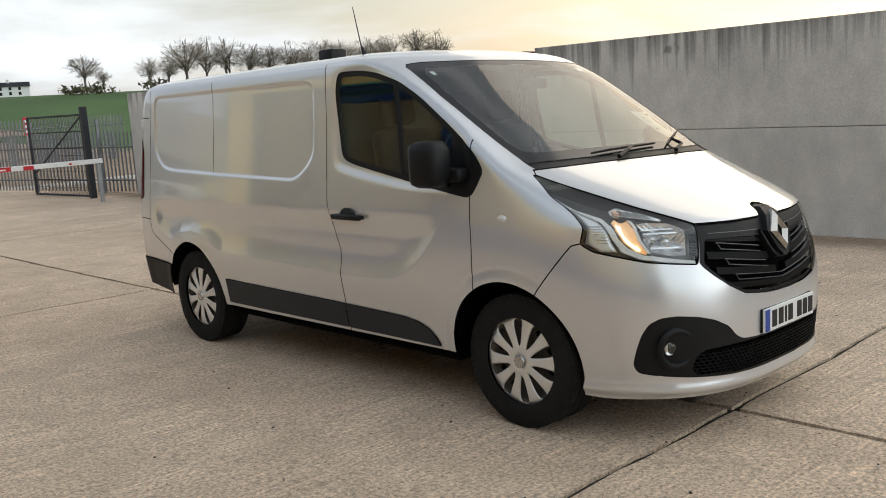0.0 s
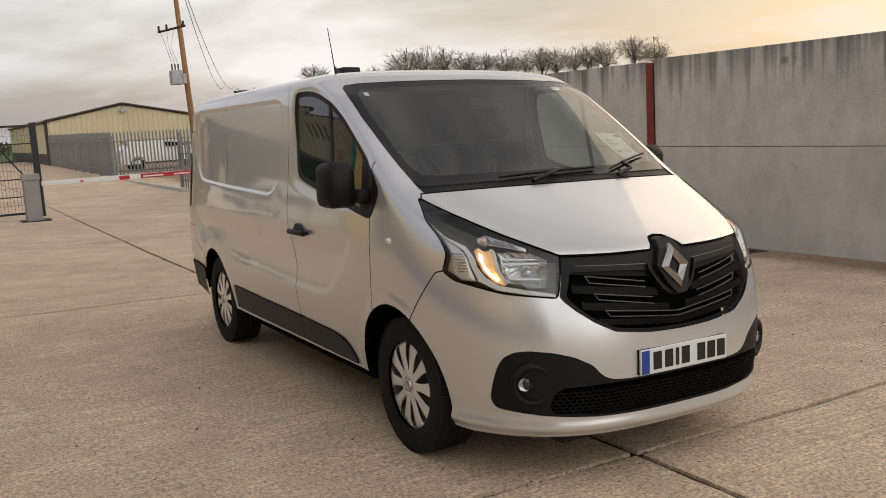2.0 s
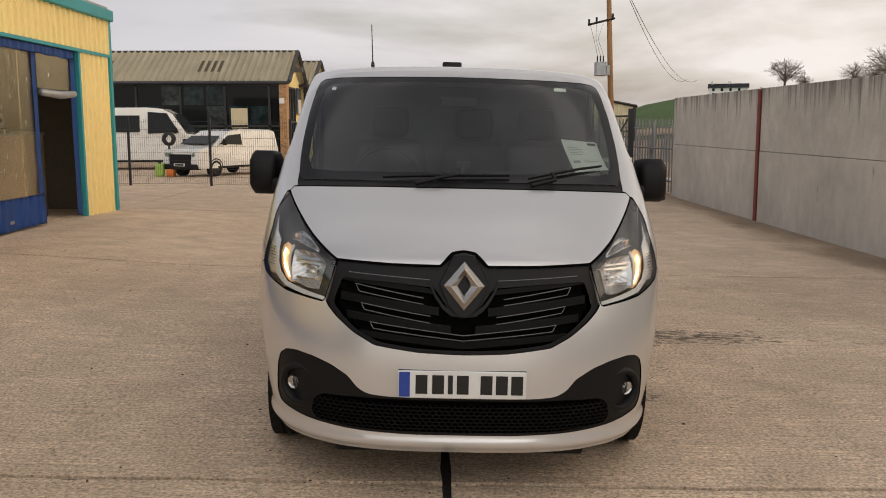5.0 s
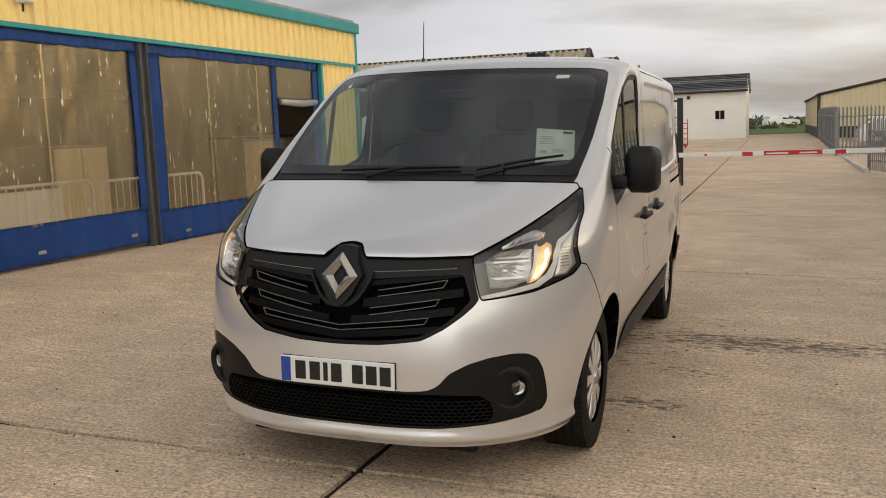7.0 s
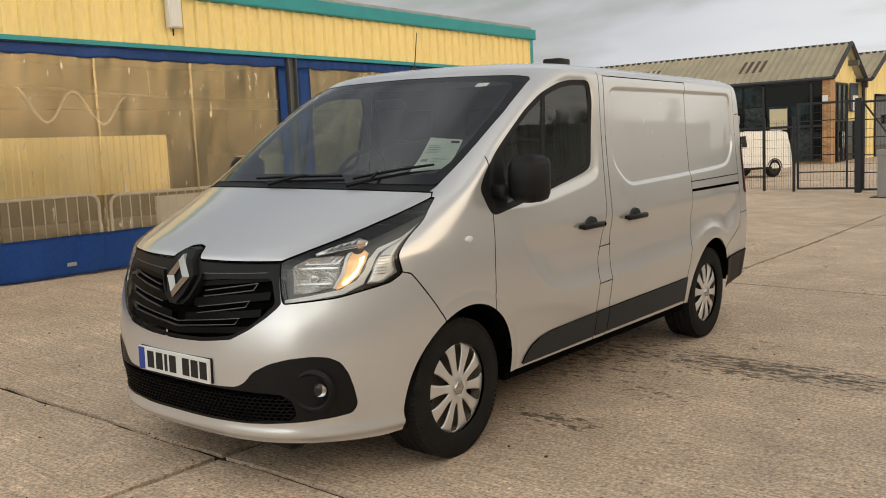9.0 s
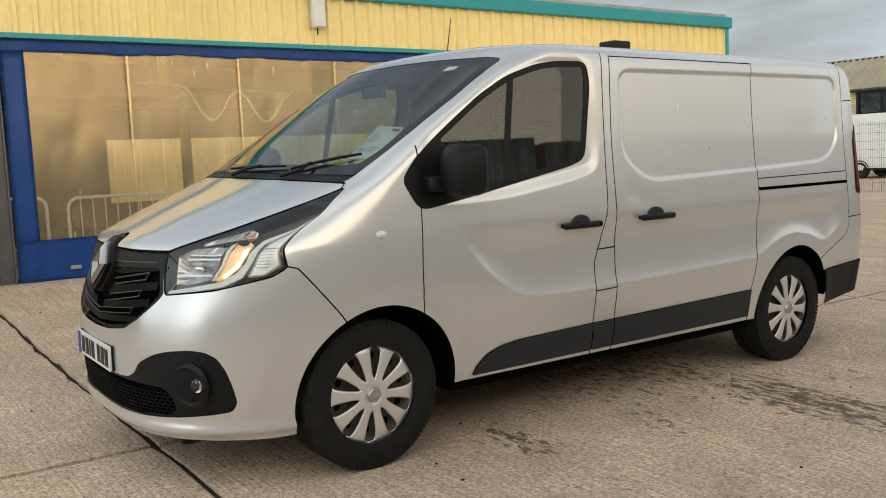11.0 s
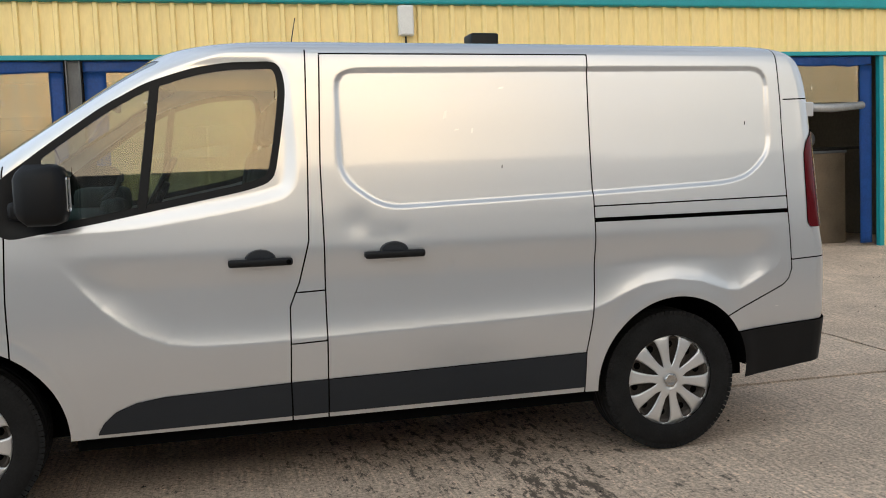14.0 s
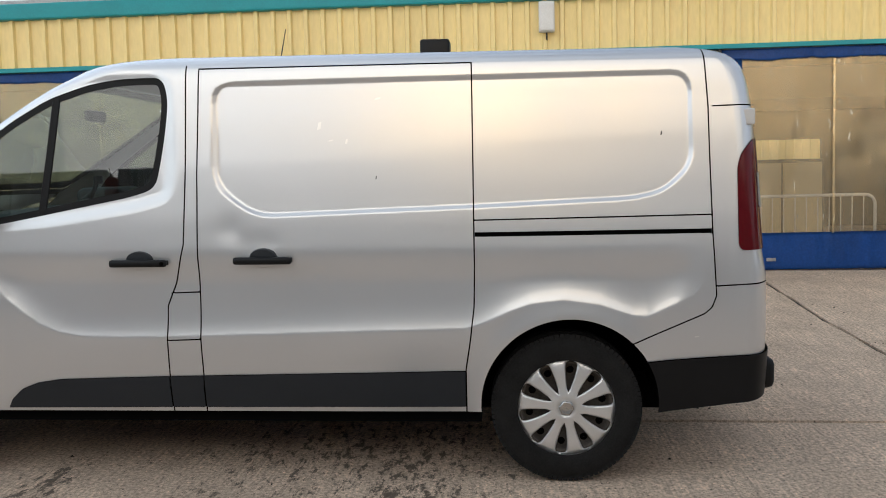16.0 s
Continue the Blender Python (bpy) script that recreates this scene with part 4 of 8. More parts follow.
def cut_shell(left):
    """The parts of one half as {name: (V, T)}; left is the side with the sliding door."""
    V, T = shell()
    side_lines = [FRONT_DOOR_LINE, FRONT_DOOR_REAR, QUARTER, WING_SEAM] + REAR_SEAMS
    if left:
        side_lines += [SLIDE_FRONT, SLIDE_TOP, SLIDE_REAR, RAIL_TOP] + PILLAR_LINES
    else:
        side_lines += [[(2.726, 1.862), (2.729, 1.375), (2.732, 1.25)]]

    def bottom(V):
        y, z = V[:, 1], V[:, 2]
        line = np.interp(y, [-1, -.70, -.45, -.36, -.3, .30, .43, 2.72, 2.8, 3.4, 3.5, 3.85, 4.0, 4.2], [.225, .222, .215, .22, .3, .3, .318, .319, .3, .3, .317, .355, .38, .38])
        return z - line

    def front_of(shape):
        return lambda V: np.where(V[:, 7] < 1.02, to_polyline(V[:, 6], V[:, 2], shape, True), 1.0)

    def side_of(shape):
        return lambda V: np.where(V[:, 7] > .5, to_polyline(V[:, 1], V[:, 2], shape, True), 1.0)

    tests = {
        "arch_f": lambda V: np.where(V[:, 7] > .5, np.hypot(V[:, 1] - ARCH_F[0], V[:, 2] - ARCH_F[1]) - ARCH_F[2], 1.0),
        "arch_r": lambda V: np.hypot(V[:, 1] - ARCH_R[0], V[:, 2] - ARCH_R[1]) - ARCH_R[2],
        "bottom": bottom,
        "screen": front_of(SCREEN), "clear": front_of(CLEAR), "cowl": front_of(COWL), "bonnet": front_of(BONNET), "headlight": front_of(HEADLIGHT),
        "grille": front_of(GRILLE), "grille_in": front_of(GRILLE_IN), "lower": front_of(LOWER), "mesh": front_of(MESH),
        "flank": side_of(FLANK_GLASS), "sill": side_of(SILL), "rear_bumper": side_of(REAR_BUMPER), "tail": side_of(TAIL),
        "pane": lambda V: np.where(V[:, 7] > .5, np.maximum(to_polyline(V[:, 1], V[:, 2], FLANK_GLASS, True) + .030, .39 - V[:, 1]), 1.0),
        "lines": lambda V: np.where(V[:, 7] > .45, np.min([to_polyline(V[:, 1], V[:, 2], s, False) for s in side_lines], 0) - GAP, 1.0),
        "front_lines": lambda V: np.where(V[:, 7] < 1.02, np.minimum(np.abs(to_polyline(V[:, 6], V[:, 2], BONNET, True)), np.abs(to_polyline(V[:, 6], V[:, 2], HEADLIGHT, True))) - GAP, 1.0),
    }
    if left:
        tests["rail"] = side_of(RAIL)
    # belts between panels with no gap of their own
    tests["door_front"] = lambda V: np.where(V[:, 7] > .5, V[:, 1] - np.interp(V[:, 2], [.31, .60, .66, .90, 1.13, 1.39, 1.49, 1.6, 1.8, 1.9], [.43, .28, .238, .236, .244, .248, .262, .40, .80, 1.2]), -1.0)
    tests["door_rear"] = lambda V: V[:, 1] - np.interp(V[:, 2], [.31, .491, .81, .91, 1.085, 1.404, 1.86, 2], [1.315, 1.312, 1.32, 1.362, 1.406, 1.417, 1.427, 1.436])
    tests["slide_a"] = lambda V: V[:, 1] - np.interp(V[:, 2], [.31, .909, 1.403, 1.86], [1.468, 1.47, 1.469, 1.485])
    tests["slide_b"] = lambda V: V[:, 1] - np.interp(V[:, 2], [.31, .517, .642, .80, 1.0, 1.375, 1.86], [2.655, 2.655, 2.675, 2.694, 2.698, 2.695, 2.692])
    tests["roof"] = lambda V: np.where(V[:, 7] > .5, V[:, 2] - np.interp(V[:, 1], [-1, .2, .45, .62, .80, 1.05, 1.30, 1.5, 2.73, 3.7, 4], [1.9, 1.5, 1.66, 1.752, 1.81, 1.845, 1.862, 1.872, 1.864, 1.90, 1.9]), V[:, 2] - 1.859)
    tests["quarter"] = lambda V: V[:, 1] - np.interp(V[:, 2], [.30, .6, .629, .762, .79, .84, 1.115, 1.654, 1.93], [3.28, 3.321, 3.382, 3.694, 3.725, 3.744, 3.726, 3.709, 3.687])
    tests["wing"] = lambda V: np.where(V[:, 7] > .45, V[:, 1] - np.interp(V[:, 2], [.3, .68, .724, .932, .945, 1.3], [-.15, -.15, -.179, -.351, -.40, -.45]), -1.0)
    # every gap is first cut along its middle
    for s in side_lines:
        V, T = split(V, T, np.where(V[:, 7] > .45, side_of_line(V[:, 1], V[:, 2], s), 1.0))
    for f in tests.values():
        V, T = split(V, T, f(V))
    C = V[T].mean(1)
    R = {k: f(C) < 0 for k, f in tests.items()}
    label = np.full(len(T), "bumper", dtype="<U16")
    side = C[:, 7] > .45
    label[side & ~R["wing"]] = "wing"
    label[R["roof"] == False] = "roof"
    body = R["roof"]
    label[body & side & ~R["door_front"]] = "front_door"
    label[body & side & ~R["door_rear"]] = "pillar" if left else "side_panel"
    if left:
        label[body & side & ~R["slide_a"] & (C[:, 2] < 1.862)] = "sliding_door"
    label[body & side & ~R["slide_b"]] = "side_panel"
    label[side & ~R["quarter"]] = "rear_corner"
    label[~side & (C[:, 2] > 1.0)] = "pillar_trim"
    label[R["bonnet"]] = "bonnet"
    label[(C[:, 7] < 1.02) & (C[:, 2] > 1.25) & ~R["screen"] & ~R["cowl"] & ~R["bonnet"] & (label == "pillar_trim")] = "roof"
    label[R["cowl"]] = "cowl"
    label[R["screen"]] = "screen_border"
    label[R["screen"] & R["clear"]] = "windscreen"
    label[R["front_lines"]] = "gap"
    label[R["lines"]] = "gap"
    label[R["headlight"] & ~R["front_lines"]] = "headlight"
    label[R["grille"]] = "grille"
    label[R["grille"] & R["grille_in"]] = "grille_in"
    label[R["lower"]] = "lower_bumper"
    label[R["mesh"]] = "mesh"
    label[R["sill"] & ~R["lines"]] = "sill_trim"
    label[R["rear_bumper"] & side & ~R["arch_r"]] = "rear_bumper"
    label[R["tail"]] = "tail_light"
    if left:
        label[R["rail"]] = "rail"
    label[R["flank"]] = "window_surround"
    label[R["flank"] & R["pane"]] = "side_window"
    label[R["arch_f"] | R["arch_r"] | R["bottom"]] = "gone"
    # slivers cut off from a wing join the panel beside them
    pick = np.flatnonzero(label == "wing")
    home = np.arange(len(V))
    for _ in range(400):
        low = home[T[pick]].min(1)
        before = home.copy()
        for k in range(3):
            np.minimum.at(home, T[pick][:, k], low)
        home = home[home]
        if (home == before).all():
            break
    island = home[T[pick][:, 0]]
    names, counts = np.unique(island, return_counts=True)
    label[pick[island != names[counts.argmax()]]] = "roof"
    label[(label == "roof") & (C[:, 2] < 1.32) & (C[:, 1] < 0)] = "cowl"
    return V, T, label


def panel_mesh(pieces, push=0.0):
    """One mesh from pieces (V, T, mirrored), with the shell's own normals."""
    co, no, tri, n = [], [], [], 0
    for V, T, mirrored in pieces:
        used, back_to = np.unique(T, return_inverse=True)
        t = back_to.reshape(T.shape)
        p, q = V[used, :3].copy(), V[used, 3:6].copy()
        if mirrored:
            p[:, 0] *= -1
            q[:, 0] *= -1
            t = t[:, ::-1]
        q /= np.maximum(np.linalg.norm(q, axis=1, keepdims=True), 1e-9)
        co.append(p - push * q)
        no.append(q)
        tri.append(t + n)
        n += len(used)
    co, no, tri = np.concatenate(co), np.concatenate(no), np.concatenate(tri)
    me = bpy.data.meshes.new("panel")
    me.from_pydata(co, [], tri)
    me.shade_smooth()
    me.normals_split_custom_set_from_vertices(no)
    me.update()
    return me


def shell_part(name, pieces, mat, parent, label="", push=0.0):
    me = panel_mesh(pieces, push)
    me.name = name
    me.materials.append(M[mat])
    ob = new(name, me)
    ob.parent = parent
    return tagged(ob, label)


VAN = pose(0, 0, 0, -0.6, 1.4, 0)
van = thing("van", "silver panel van with black bumpers parked on the concrete yard", "van", VAN)
halves = {True: cut_shell(True), False: cut_shell(False)}


def pieces(label, side=None):
    out = []
    for left in ((True, False) if side is None else (side,)):
        V, T, L = halves[left]
        pick = T[L == label]
        if len(pick):
            out.append((V, pick, not left))
    return out


bonnet = shell_part("bonnet", pieces("bonnet"), "silver", van)
bumper = shell_part("front_bumper", pieces("bumper"), "silver", van)
lower = shell_part("lower_bumper", pieces("lower_bumper"), "black_plastic", van, "textured black plastic lower bumper", .004)
grille_back = shell_part("lower_grille", pieces("mesh"), "gap", van, "black honeycomb lower grille", .035)
grille = shell_part("grille", pieces("grille"), "black_plastic", van, "black plastic grille", .012)
grille_in = shell_part("grille_back", pieces("grille_in"), "gap", grille, "deep black grille opening", .05)
roof = shell_part("roof", pieces("roof") + pieces("pillar_trim"), "silver", van)
cowl = shell_part("cowl", pieces("cowl"), "black_plastic", van, "black plastic scuttle", .006)
border = shell_part("windscreen_seal", pieces("screen_border"), "gloss_black", van, "black windscreen border", .002)
screen = shell_part("windscreen", pieces("windscreen"), "glass", van, "tinted windscreen", .002)
shut = shell_part("panel_gap", pieces("gap"), "gap", van, "dark gaps between panels", .0015)
tagged(shut, "dark gaps between panels", kind="stuff")
windows, doors = {}, {}
for left in (True, False):
    shell_part("front_wing", pieces("wing", left), "silver", van)
    doors[left] = shell_part("front_door", pieces("front_door", left), "silver", van)
    shell_part("window_surround", pieces("window_surround", left), "black_plastic", doors[left], "black window surround", .003)
    windows[left] = shell_part("side_window", pieces("side_window", left), "door_glass", doors[left], "tinted door window", .006)
    shell_part("side_panel", pieces("side_panel", left), "silver", van)
    shell_part("rear_corner", pieces("rear_corner", left), "silver", van)
    shell_part("tail_light", pieces("tail_light", left), "red_lens", van, "dark red tail light", -.006)
    shell_part("sill_trim", pieces("sill_trim", left), "dark_trim", van, "dark grey plastic sill trim", -.008)
    shell_part("headlight", pieces("headlight", left), "lens", van, "clear headlight with warm lit lamp", .003)
pillar = shell_part("door_pillar", pieces("pillar", True), "silver", van)
sliding = shell_part("sliding_door", pieces("sliding_door", True), "silver", van, "dented silver sliding door")
shell_part("door_rail", pieces("rail", True), "gap", van, "dark sliding door rail", .02)
shell_part("rear_bumper", pieces("rear_bumper"), "black_plastic", van, "black plastic rear bumper", -.012)
for ob in (screen, windows[True], windows[False]):
    ob.visible_shadow = False

# underside and wheel housings
bm = bmesh.new()
add_box(bm, (-.55, -.5, .24), (.55, 3.7, .42))
add_box(bm, (-.86, .45, .26), (.86, 2.72, .40))
add_box(bm, (-.80, 3.55, .36), (.80, 3.9, .45))
part("underbody", bm, M["gap"], van, "dark underbody")
def shell_x(y, z):
    """Half width of the plain shell at y and height z."""
    f, s0, w = float(front_y(z)), float(side_start(z)), float(half_width(z))
    if y >= s0:
        return w
    p = math.acos(max(0.0, 1 - max(y - f, 0.0) / (s0 - f)) ** 1.25)
    return w * math.sin(p) ** float(squareness(z))


for s in (1, -1):
    for cy, cz, r in (ARCH_F, ARCH_R):
        bm = bmesh.new()
        ring = []
        for k in range(25):
            a = math.pi * (.02 + .96 * k / 24)
            ring.append([bm.verts.new((s * x, cy + (r + .004) * math.cos(a), cz + (r + .004) * math.sin(a))) for x in (min(.93, shell_x(cy + r * math.cos(a), cz + r * math.sin(a)) - .02), .45)])
        for p, q in zip(ring, ring[1:]):
            bm.faces.new((p[0], q[0], q[1], p[1]))
        bm.faces.new([p[1] for p in ring])
        part("wheel_housing", bm, M["gap"], van, "black wheel housing")

# wheels
TYRE = [(-.10, .215), (-.104, .225), (-.108, .255), (-.106, .295), (-.098, .318), (-.085, .330), (-.05, .334), (-.048, .326), (-.036, .326), (-.034, .335), (-.006, .336), (-.004, .328), (.004, .328), (.006, .336),
        (.034, .335), (.036, .326), (.048, .326), (.05, .334), (.085, .330), (.098, .318), (.106, .295), (.108, .255), (.104, .225), (.10, .215)]


def hubcap_mesh():
    """A dished cover with ten blades that widen to the edge, and open windows between them."""
    bm = bmesh.new()
    spokes, across = 10, 12
    rows_ = ((.030, .013, 1), (.056, .012, 1), (.068, .010, 1), (.076, .009, .90), (.084, .008, .78), (.096, .008, .68), (.112, .008, .63), (.132, .008, .58), (.152, .008, .565), (.174, .007, .565), (.194, .004, .59), (.204, .001, .64), (.209, -.001, .78), (.213, -.003, 1), (.219, -.007, 1), (.2245, -.014, 1))
    for n in range(spokes):
        grid = []
        for r, h, w in rows_:
            row = []
            for k in range(across + 1):
                x = 2 * k / across - 1
                t = 2 * math.pi * (n + .5 * x * w) / spokes
                crown = -.006 * abs(x) ** 8 * min(1, max(0, (r - .07) / .02))
                row.append(bm.verts.new((h + crown, r * math.cos(t), r * math.sin(t))))
            grid.append(row)
        for p, q in zip(grid, grid[1:]):
            for k in range(across):
                bm.faces.new((p[k], p[k + 1], q[k + 1], q[k]))
    bmesh.ops.remove_doubles(bm, verts=bm.verts[:], dist=1e-5)
    bmesh.ops.recalc_face_normals(bm, faces=bm.faces[:])
    if bm.faces[0].normal.x < 0:
        bmesh.ops.reverse_faces(bm, faces=bm.faces[:])
    bmesh.ops.solidify(bm, geom=bm.faces[:], thickness=.010)
    bmesh.ops.recalc_face_normals(bm, faces=bm.faces[:])
    return bm


def wheel(x, y, turn):
    w = thing("wheel", "black tyre with silver ten-spoke wheel cover", "")
    w.parent = van
    w.matrix_basis = pose(x - .098 if x > 0 else x + .098, y, .335, turn, 0, 0 if x > 0 else 180)
    part("tyre", lathe(TYRE, "x", 96), M["rubber"], w, "worn black tyre", True)
    part("rim", lathe([(-.09, .214), (.06, .214), (.085, .208), (.07, .195), (.05, .19), (.045, .05), (.06, .03), (.06, .001)], "x", 48), M["rim_steel"], w, "dark steel rim", True)
    c = part("wheel_cover", hubcap_mesh(), M["hubcap"], w, "silver plastic wheel cover", True)
    c.location.x = .088
    part("cover_rim", lathe([(.073, .2250), (.080, .2242), (.078, .217), (.066, .207), (.056, .203), (.056, .208)], "x", 64), M["hubcap"], w, "thin silver rim of the cover", True)
    # dark slots in the steel rim behind the cover
    for k in range(10):
        t = 2 * math.pi * (k + .5) / 10
        slot = lathe([(.051, .001), (.053, .013), (.048, .017)], "x", 10)
        bmesh.ops.transform(slot, matrix=Matrix.Translation((.002, .165 * math.cos(t), .165 * math.sin(t))), verts=slot.verts)
        part("rim_slot", slot, M["gap"], w)
    bm = lathe([(.0, .036), (.012, .035), (.016, .030), (.014, .026), (.015, .001)], "x", 6)
    cap = part("centre_cap", bm, M["satin"], w, "satin centre cap", True)
    cap.location.x = .094
    # tread blocks on the shoulders
    bm = bmesh.new()
    for k in range(88):
        for s in (-1, 1):
            m = Matrix.Rotation(2 * math.pi * (k + (.5 if s > 0 else 0)) / 88, 4, "X")
            add_box(bm, (s * .052 if s > 0 else -.1005, -.0098, .312), (.1005 if s > 0 else -.052, .0098, .3335), 0, m)
    tagged(part("tread", bm, M["rubber"], w), "worn tread blocks", kind="stuff")
    return w


for x, y, turn in ((.897, 0, -6), (-.897, 0, 4), (.897, 3.098, -7), (-.897, 3.098, 15)):
    wheel(x, y, turn)

# ---- van details ----


def nose(x, z, out=0.0):
    """A point on the front of the shell at x and height z, moved out along the normal."""
    def at(x, z):
        w = float(half_width(z))
        u = np.arcsin(np.clip(abs(x) / w, 0, .9999) ** (1 / float(squareness(z)))) * 2 / np.pi
        p = body_point(np.array(u), np.array(z))
        return Vector((math.copysign(float(p[0]), x), float(p[1]), float(p[2])))
    p = at(x, z)
    e = .004
    sgn = 1 if x >= 0 else -1
    dx, dz = at(x + sgn * e, z) - p, at(x, z + e) - p
    n = dx.cross(dz) if x >= 0 else dz.cross(dx)
    n.normalize()
    if n.y > 0:
        n = -n
    return p + n * out


def flank(y, z, side=1, out=0.0):
    """A point on the flank."""
    w = float(half_width(z))
    t = min(max((y - 2.2) / 1.6, 0), 1)
    d = float(relief(np.array([1.5]), np.array([y]), np.array([z]))[0])
    return Vector((side * (w * (1 - .05 * t * t) + d + out), y, z))


def strip(points, half_height, out0, out1):
    """A bar along the nose through (x, z) points, standing from out0 to out1 off the shell."""
    bm = bmesh.new()
    rings = []
    for x, z in points:
        rings.append([bm.verts.new(nose(x, z + dz, o)) for dz, o in ((-half_height, out0), (-half_height * .8, out1), (half_height * .8, out1), (half_height, out0))])
    for a, b in zip(rings, rings[1:]):
        for k in range(4):
            bm.faces.new((a[k], b[k], b[(k + 1) % 4], a[(k + 1) % 4]))
    bm.faces.new(rings[0])
    bm.faces.new(rings[-1][::-1])
    bmesh.ops.recalc_face_normals(bm, faces=bm.faces[:])
    return bm


def line_xz(x0, z0, x1, z1, n=14):
    return [(x0 + (x1 - x0) * k / n, z0 + (z1 - z0) * k / n) for k in range(n + 1)]


# grille: broad black bars with three thin-edged slots on each side
for s in (1, -1):
    for x0, z0, x1, z1, hh in ((.515, .942, .125, .900, .013), (.515, .868, .10, .820, .021), (.485, .795, .05, .748, .020), (.43, .722, 0, .682, .017)):
        part("slat", strip([(s * x, z) for x, z in line_xz(x0, z0, x1, z1)], hh, -.05, -.018), M["grille_black"], grille)
    for outer, inner in (((.450, .918, .888), (.165, .872, .847)), ((.425, .842, .816), (.135, .800, .772)), ((.385, .768, .742), (0, .724, .702))):
        (xo, zt, zb), (xi, yt, yb) = outer, inner
        rim = line_xz(xi, yt, xo, zt, 10)
        part("slot_edge", strip([(s * x, z) for x, z in rim], .0017, -.022, -.012), M["edge_grey"], grille)
        part("slot_edge", strip([(s * x, z) for x, z in line_xz(xi, yb, xo - .016, zb, 10)], .0017, -.022, -.012), M["edge_grey"], grille)
        end = [(xo, zt), (xo - .008, (zt + zb) / 2), (xo - .016, zb)]
        bm = bmesh.new()
        add_tube(bm, [nose(s * x, z, -.014) for x, z in end], .0018, 4)
        part("slot_edge", bm, M["edge_grey"], grille)
    part("grille_frame", strip([(s * x, z) for x, z in ((.14, .93), (.115, .88), (.085, .838), (.05, .812), (0, .806))], .013, -.04, .004), M["black_plastic"], grille)
    part("frame_crease", strip([(s * x, z) for x, z in line_xz(.14, .945, .48, .962, 10)], .0016, -.014, -.010), M["edge_grey"], grille)

# badge: a plain hollow lozenge on a black shield
def lozenge(w, h, w2, h2, depth, lift):
    bm = bmesh.new()
    c = .925
    outer = [(0, c + h), (w, c), (0, c - h), (-w, c)]
    inner = [(0, c + h2), (w2, c), (0, c - h2), (-w2, c)]
    mid_ = [((a + e) / 2, (b + f) / 2) for (a, b), (e, f) in zip(outer, inner)]

    def place(x, z, o):
        y = -.842 - .38 * (1.02 - z)
        return bm.verts.new((x, y - o, z))
    a, b, d = [[place(x, z, o) for x, z in pts] for pts, o in ((outer, lift), (mid_, lift + depth), (inner, lift))]
    for p, q in ((a, b), (b, d)):
        for i in range(4):
            j = (i + 1) % 4
            bm.faces.new((p[i], p[j], q[j], q[i]))
    back_ = [place(x, z, lift - .02) for x, z in outer]
    for i in range(4):
        j = (i + 1) % 4
        bm.faces.new((back_[i], back_[j], a[j], a[i]))
    bmesh.ops.recalc_face_normals(bm, faces=bm.faces[:])
    return bm


shield = [(0, 1.044), (.042, 1.036), (.062, 1.0), (.098, .93), (.060, .85), (.025, .810), (0, .804), (-.025, .810), (-.060, .85), (-.098, .93), (-.062, 1.0), (-.042, 1.036)]
bm = bmesh.new()
f_, b_ = [bm.verts.new((x, -.842 - .38 * (1.02 - z) - (.006 if z < 1.03 else -.02), z)) for x, z in shield], [bm.verts.new((x * 1.06, -.78 - .38 * (1.02 - z), z)) for x, z in shield]
bm.faces.new(f_)
for i in range(len(shield)):
    j = (i + 1) % len(shield)
    bm.faces.new((f_[i], f_[j], b_[j], b_[i]))
bmesh.ops.recalc_face_normals(bm, faces=bm.faces[:])
part("badge_shield", bm, M["black_plastic"], grille, "black badge shield")
badge = part("badge", lozenge(.083, .094, .028, .040, .018, .014), M["badge_metal"], van, "plain chrome lozenge badge")

# number plate: white, with a blue band and plain bars for its characters
plate_y = -.948
plate = part("number_plate", box((-.26, plate_y, .472), (.26, plate_y + .012, .583), .003), M["plate"], van, "white number plate with plain black bars")
part("plate_band", box((-.256, plate_y - .002, .476), (-.212, plate_y, .579)), M["plate_blue"], plate, "blue band")
for x in (-.165, -.098, -.048, .002, .098, .160, .222):
    w = .010 if x == -.048 else .024
    part("bar", box((x - w, plate_y - .002, .489), (x + w, plate_y, .567)), M["plate_black"], plate, "plain black bar")
part("plate_holder", box((-.261, plate_y + .012, .471), (.261, plate_y + .05, .584), .004), M["black_plastic"], plate, "black plate holder")

# honeycomb of the lower grille
bm = bmesh.new()
cell = .026
for r in range(8):
    z = .318 + r * cell * .62
    if z > .446:
        break
    for c in range(-26, 27):
        x = (c + (.5 if r % 2 else 0)) * cell
        limit = .63 - .35 * max(0, z - .40)
        if abs(x) > limit:
            continue
        ring = []
        for k in range(6):
            t = math.pi / 6 + k * math.pi / 3
            ring.append((x + .0148 * math.cos(t), z + .0098 * math.sin(t)))
        o = [bm.verts.new(nose(px, pz, -.006)) for px, pz in ring]
        i_ = [bm.verts.new(nose(x + (px - x) * .74, z + (pz - z) * .70, -.008)) for px, pz in ring]
        d_ = [bm.verts.new(nose(x + (px - x) * .70, z + (pz - z) * .66, -.032)) for px, pz in ring]
        for k in range(6):
            j = (k + 1) % 6
            bm.faces.new((o[k], o[j], i_[j], i_[k]))
            bm.faces.new((i_[k], i_[j], d_[j], d_[k]))
tagged(part("honeycomb", bm, M["grille_black"], grille_back, "black plastic honeycomb"), kind="stuff")

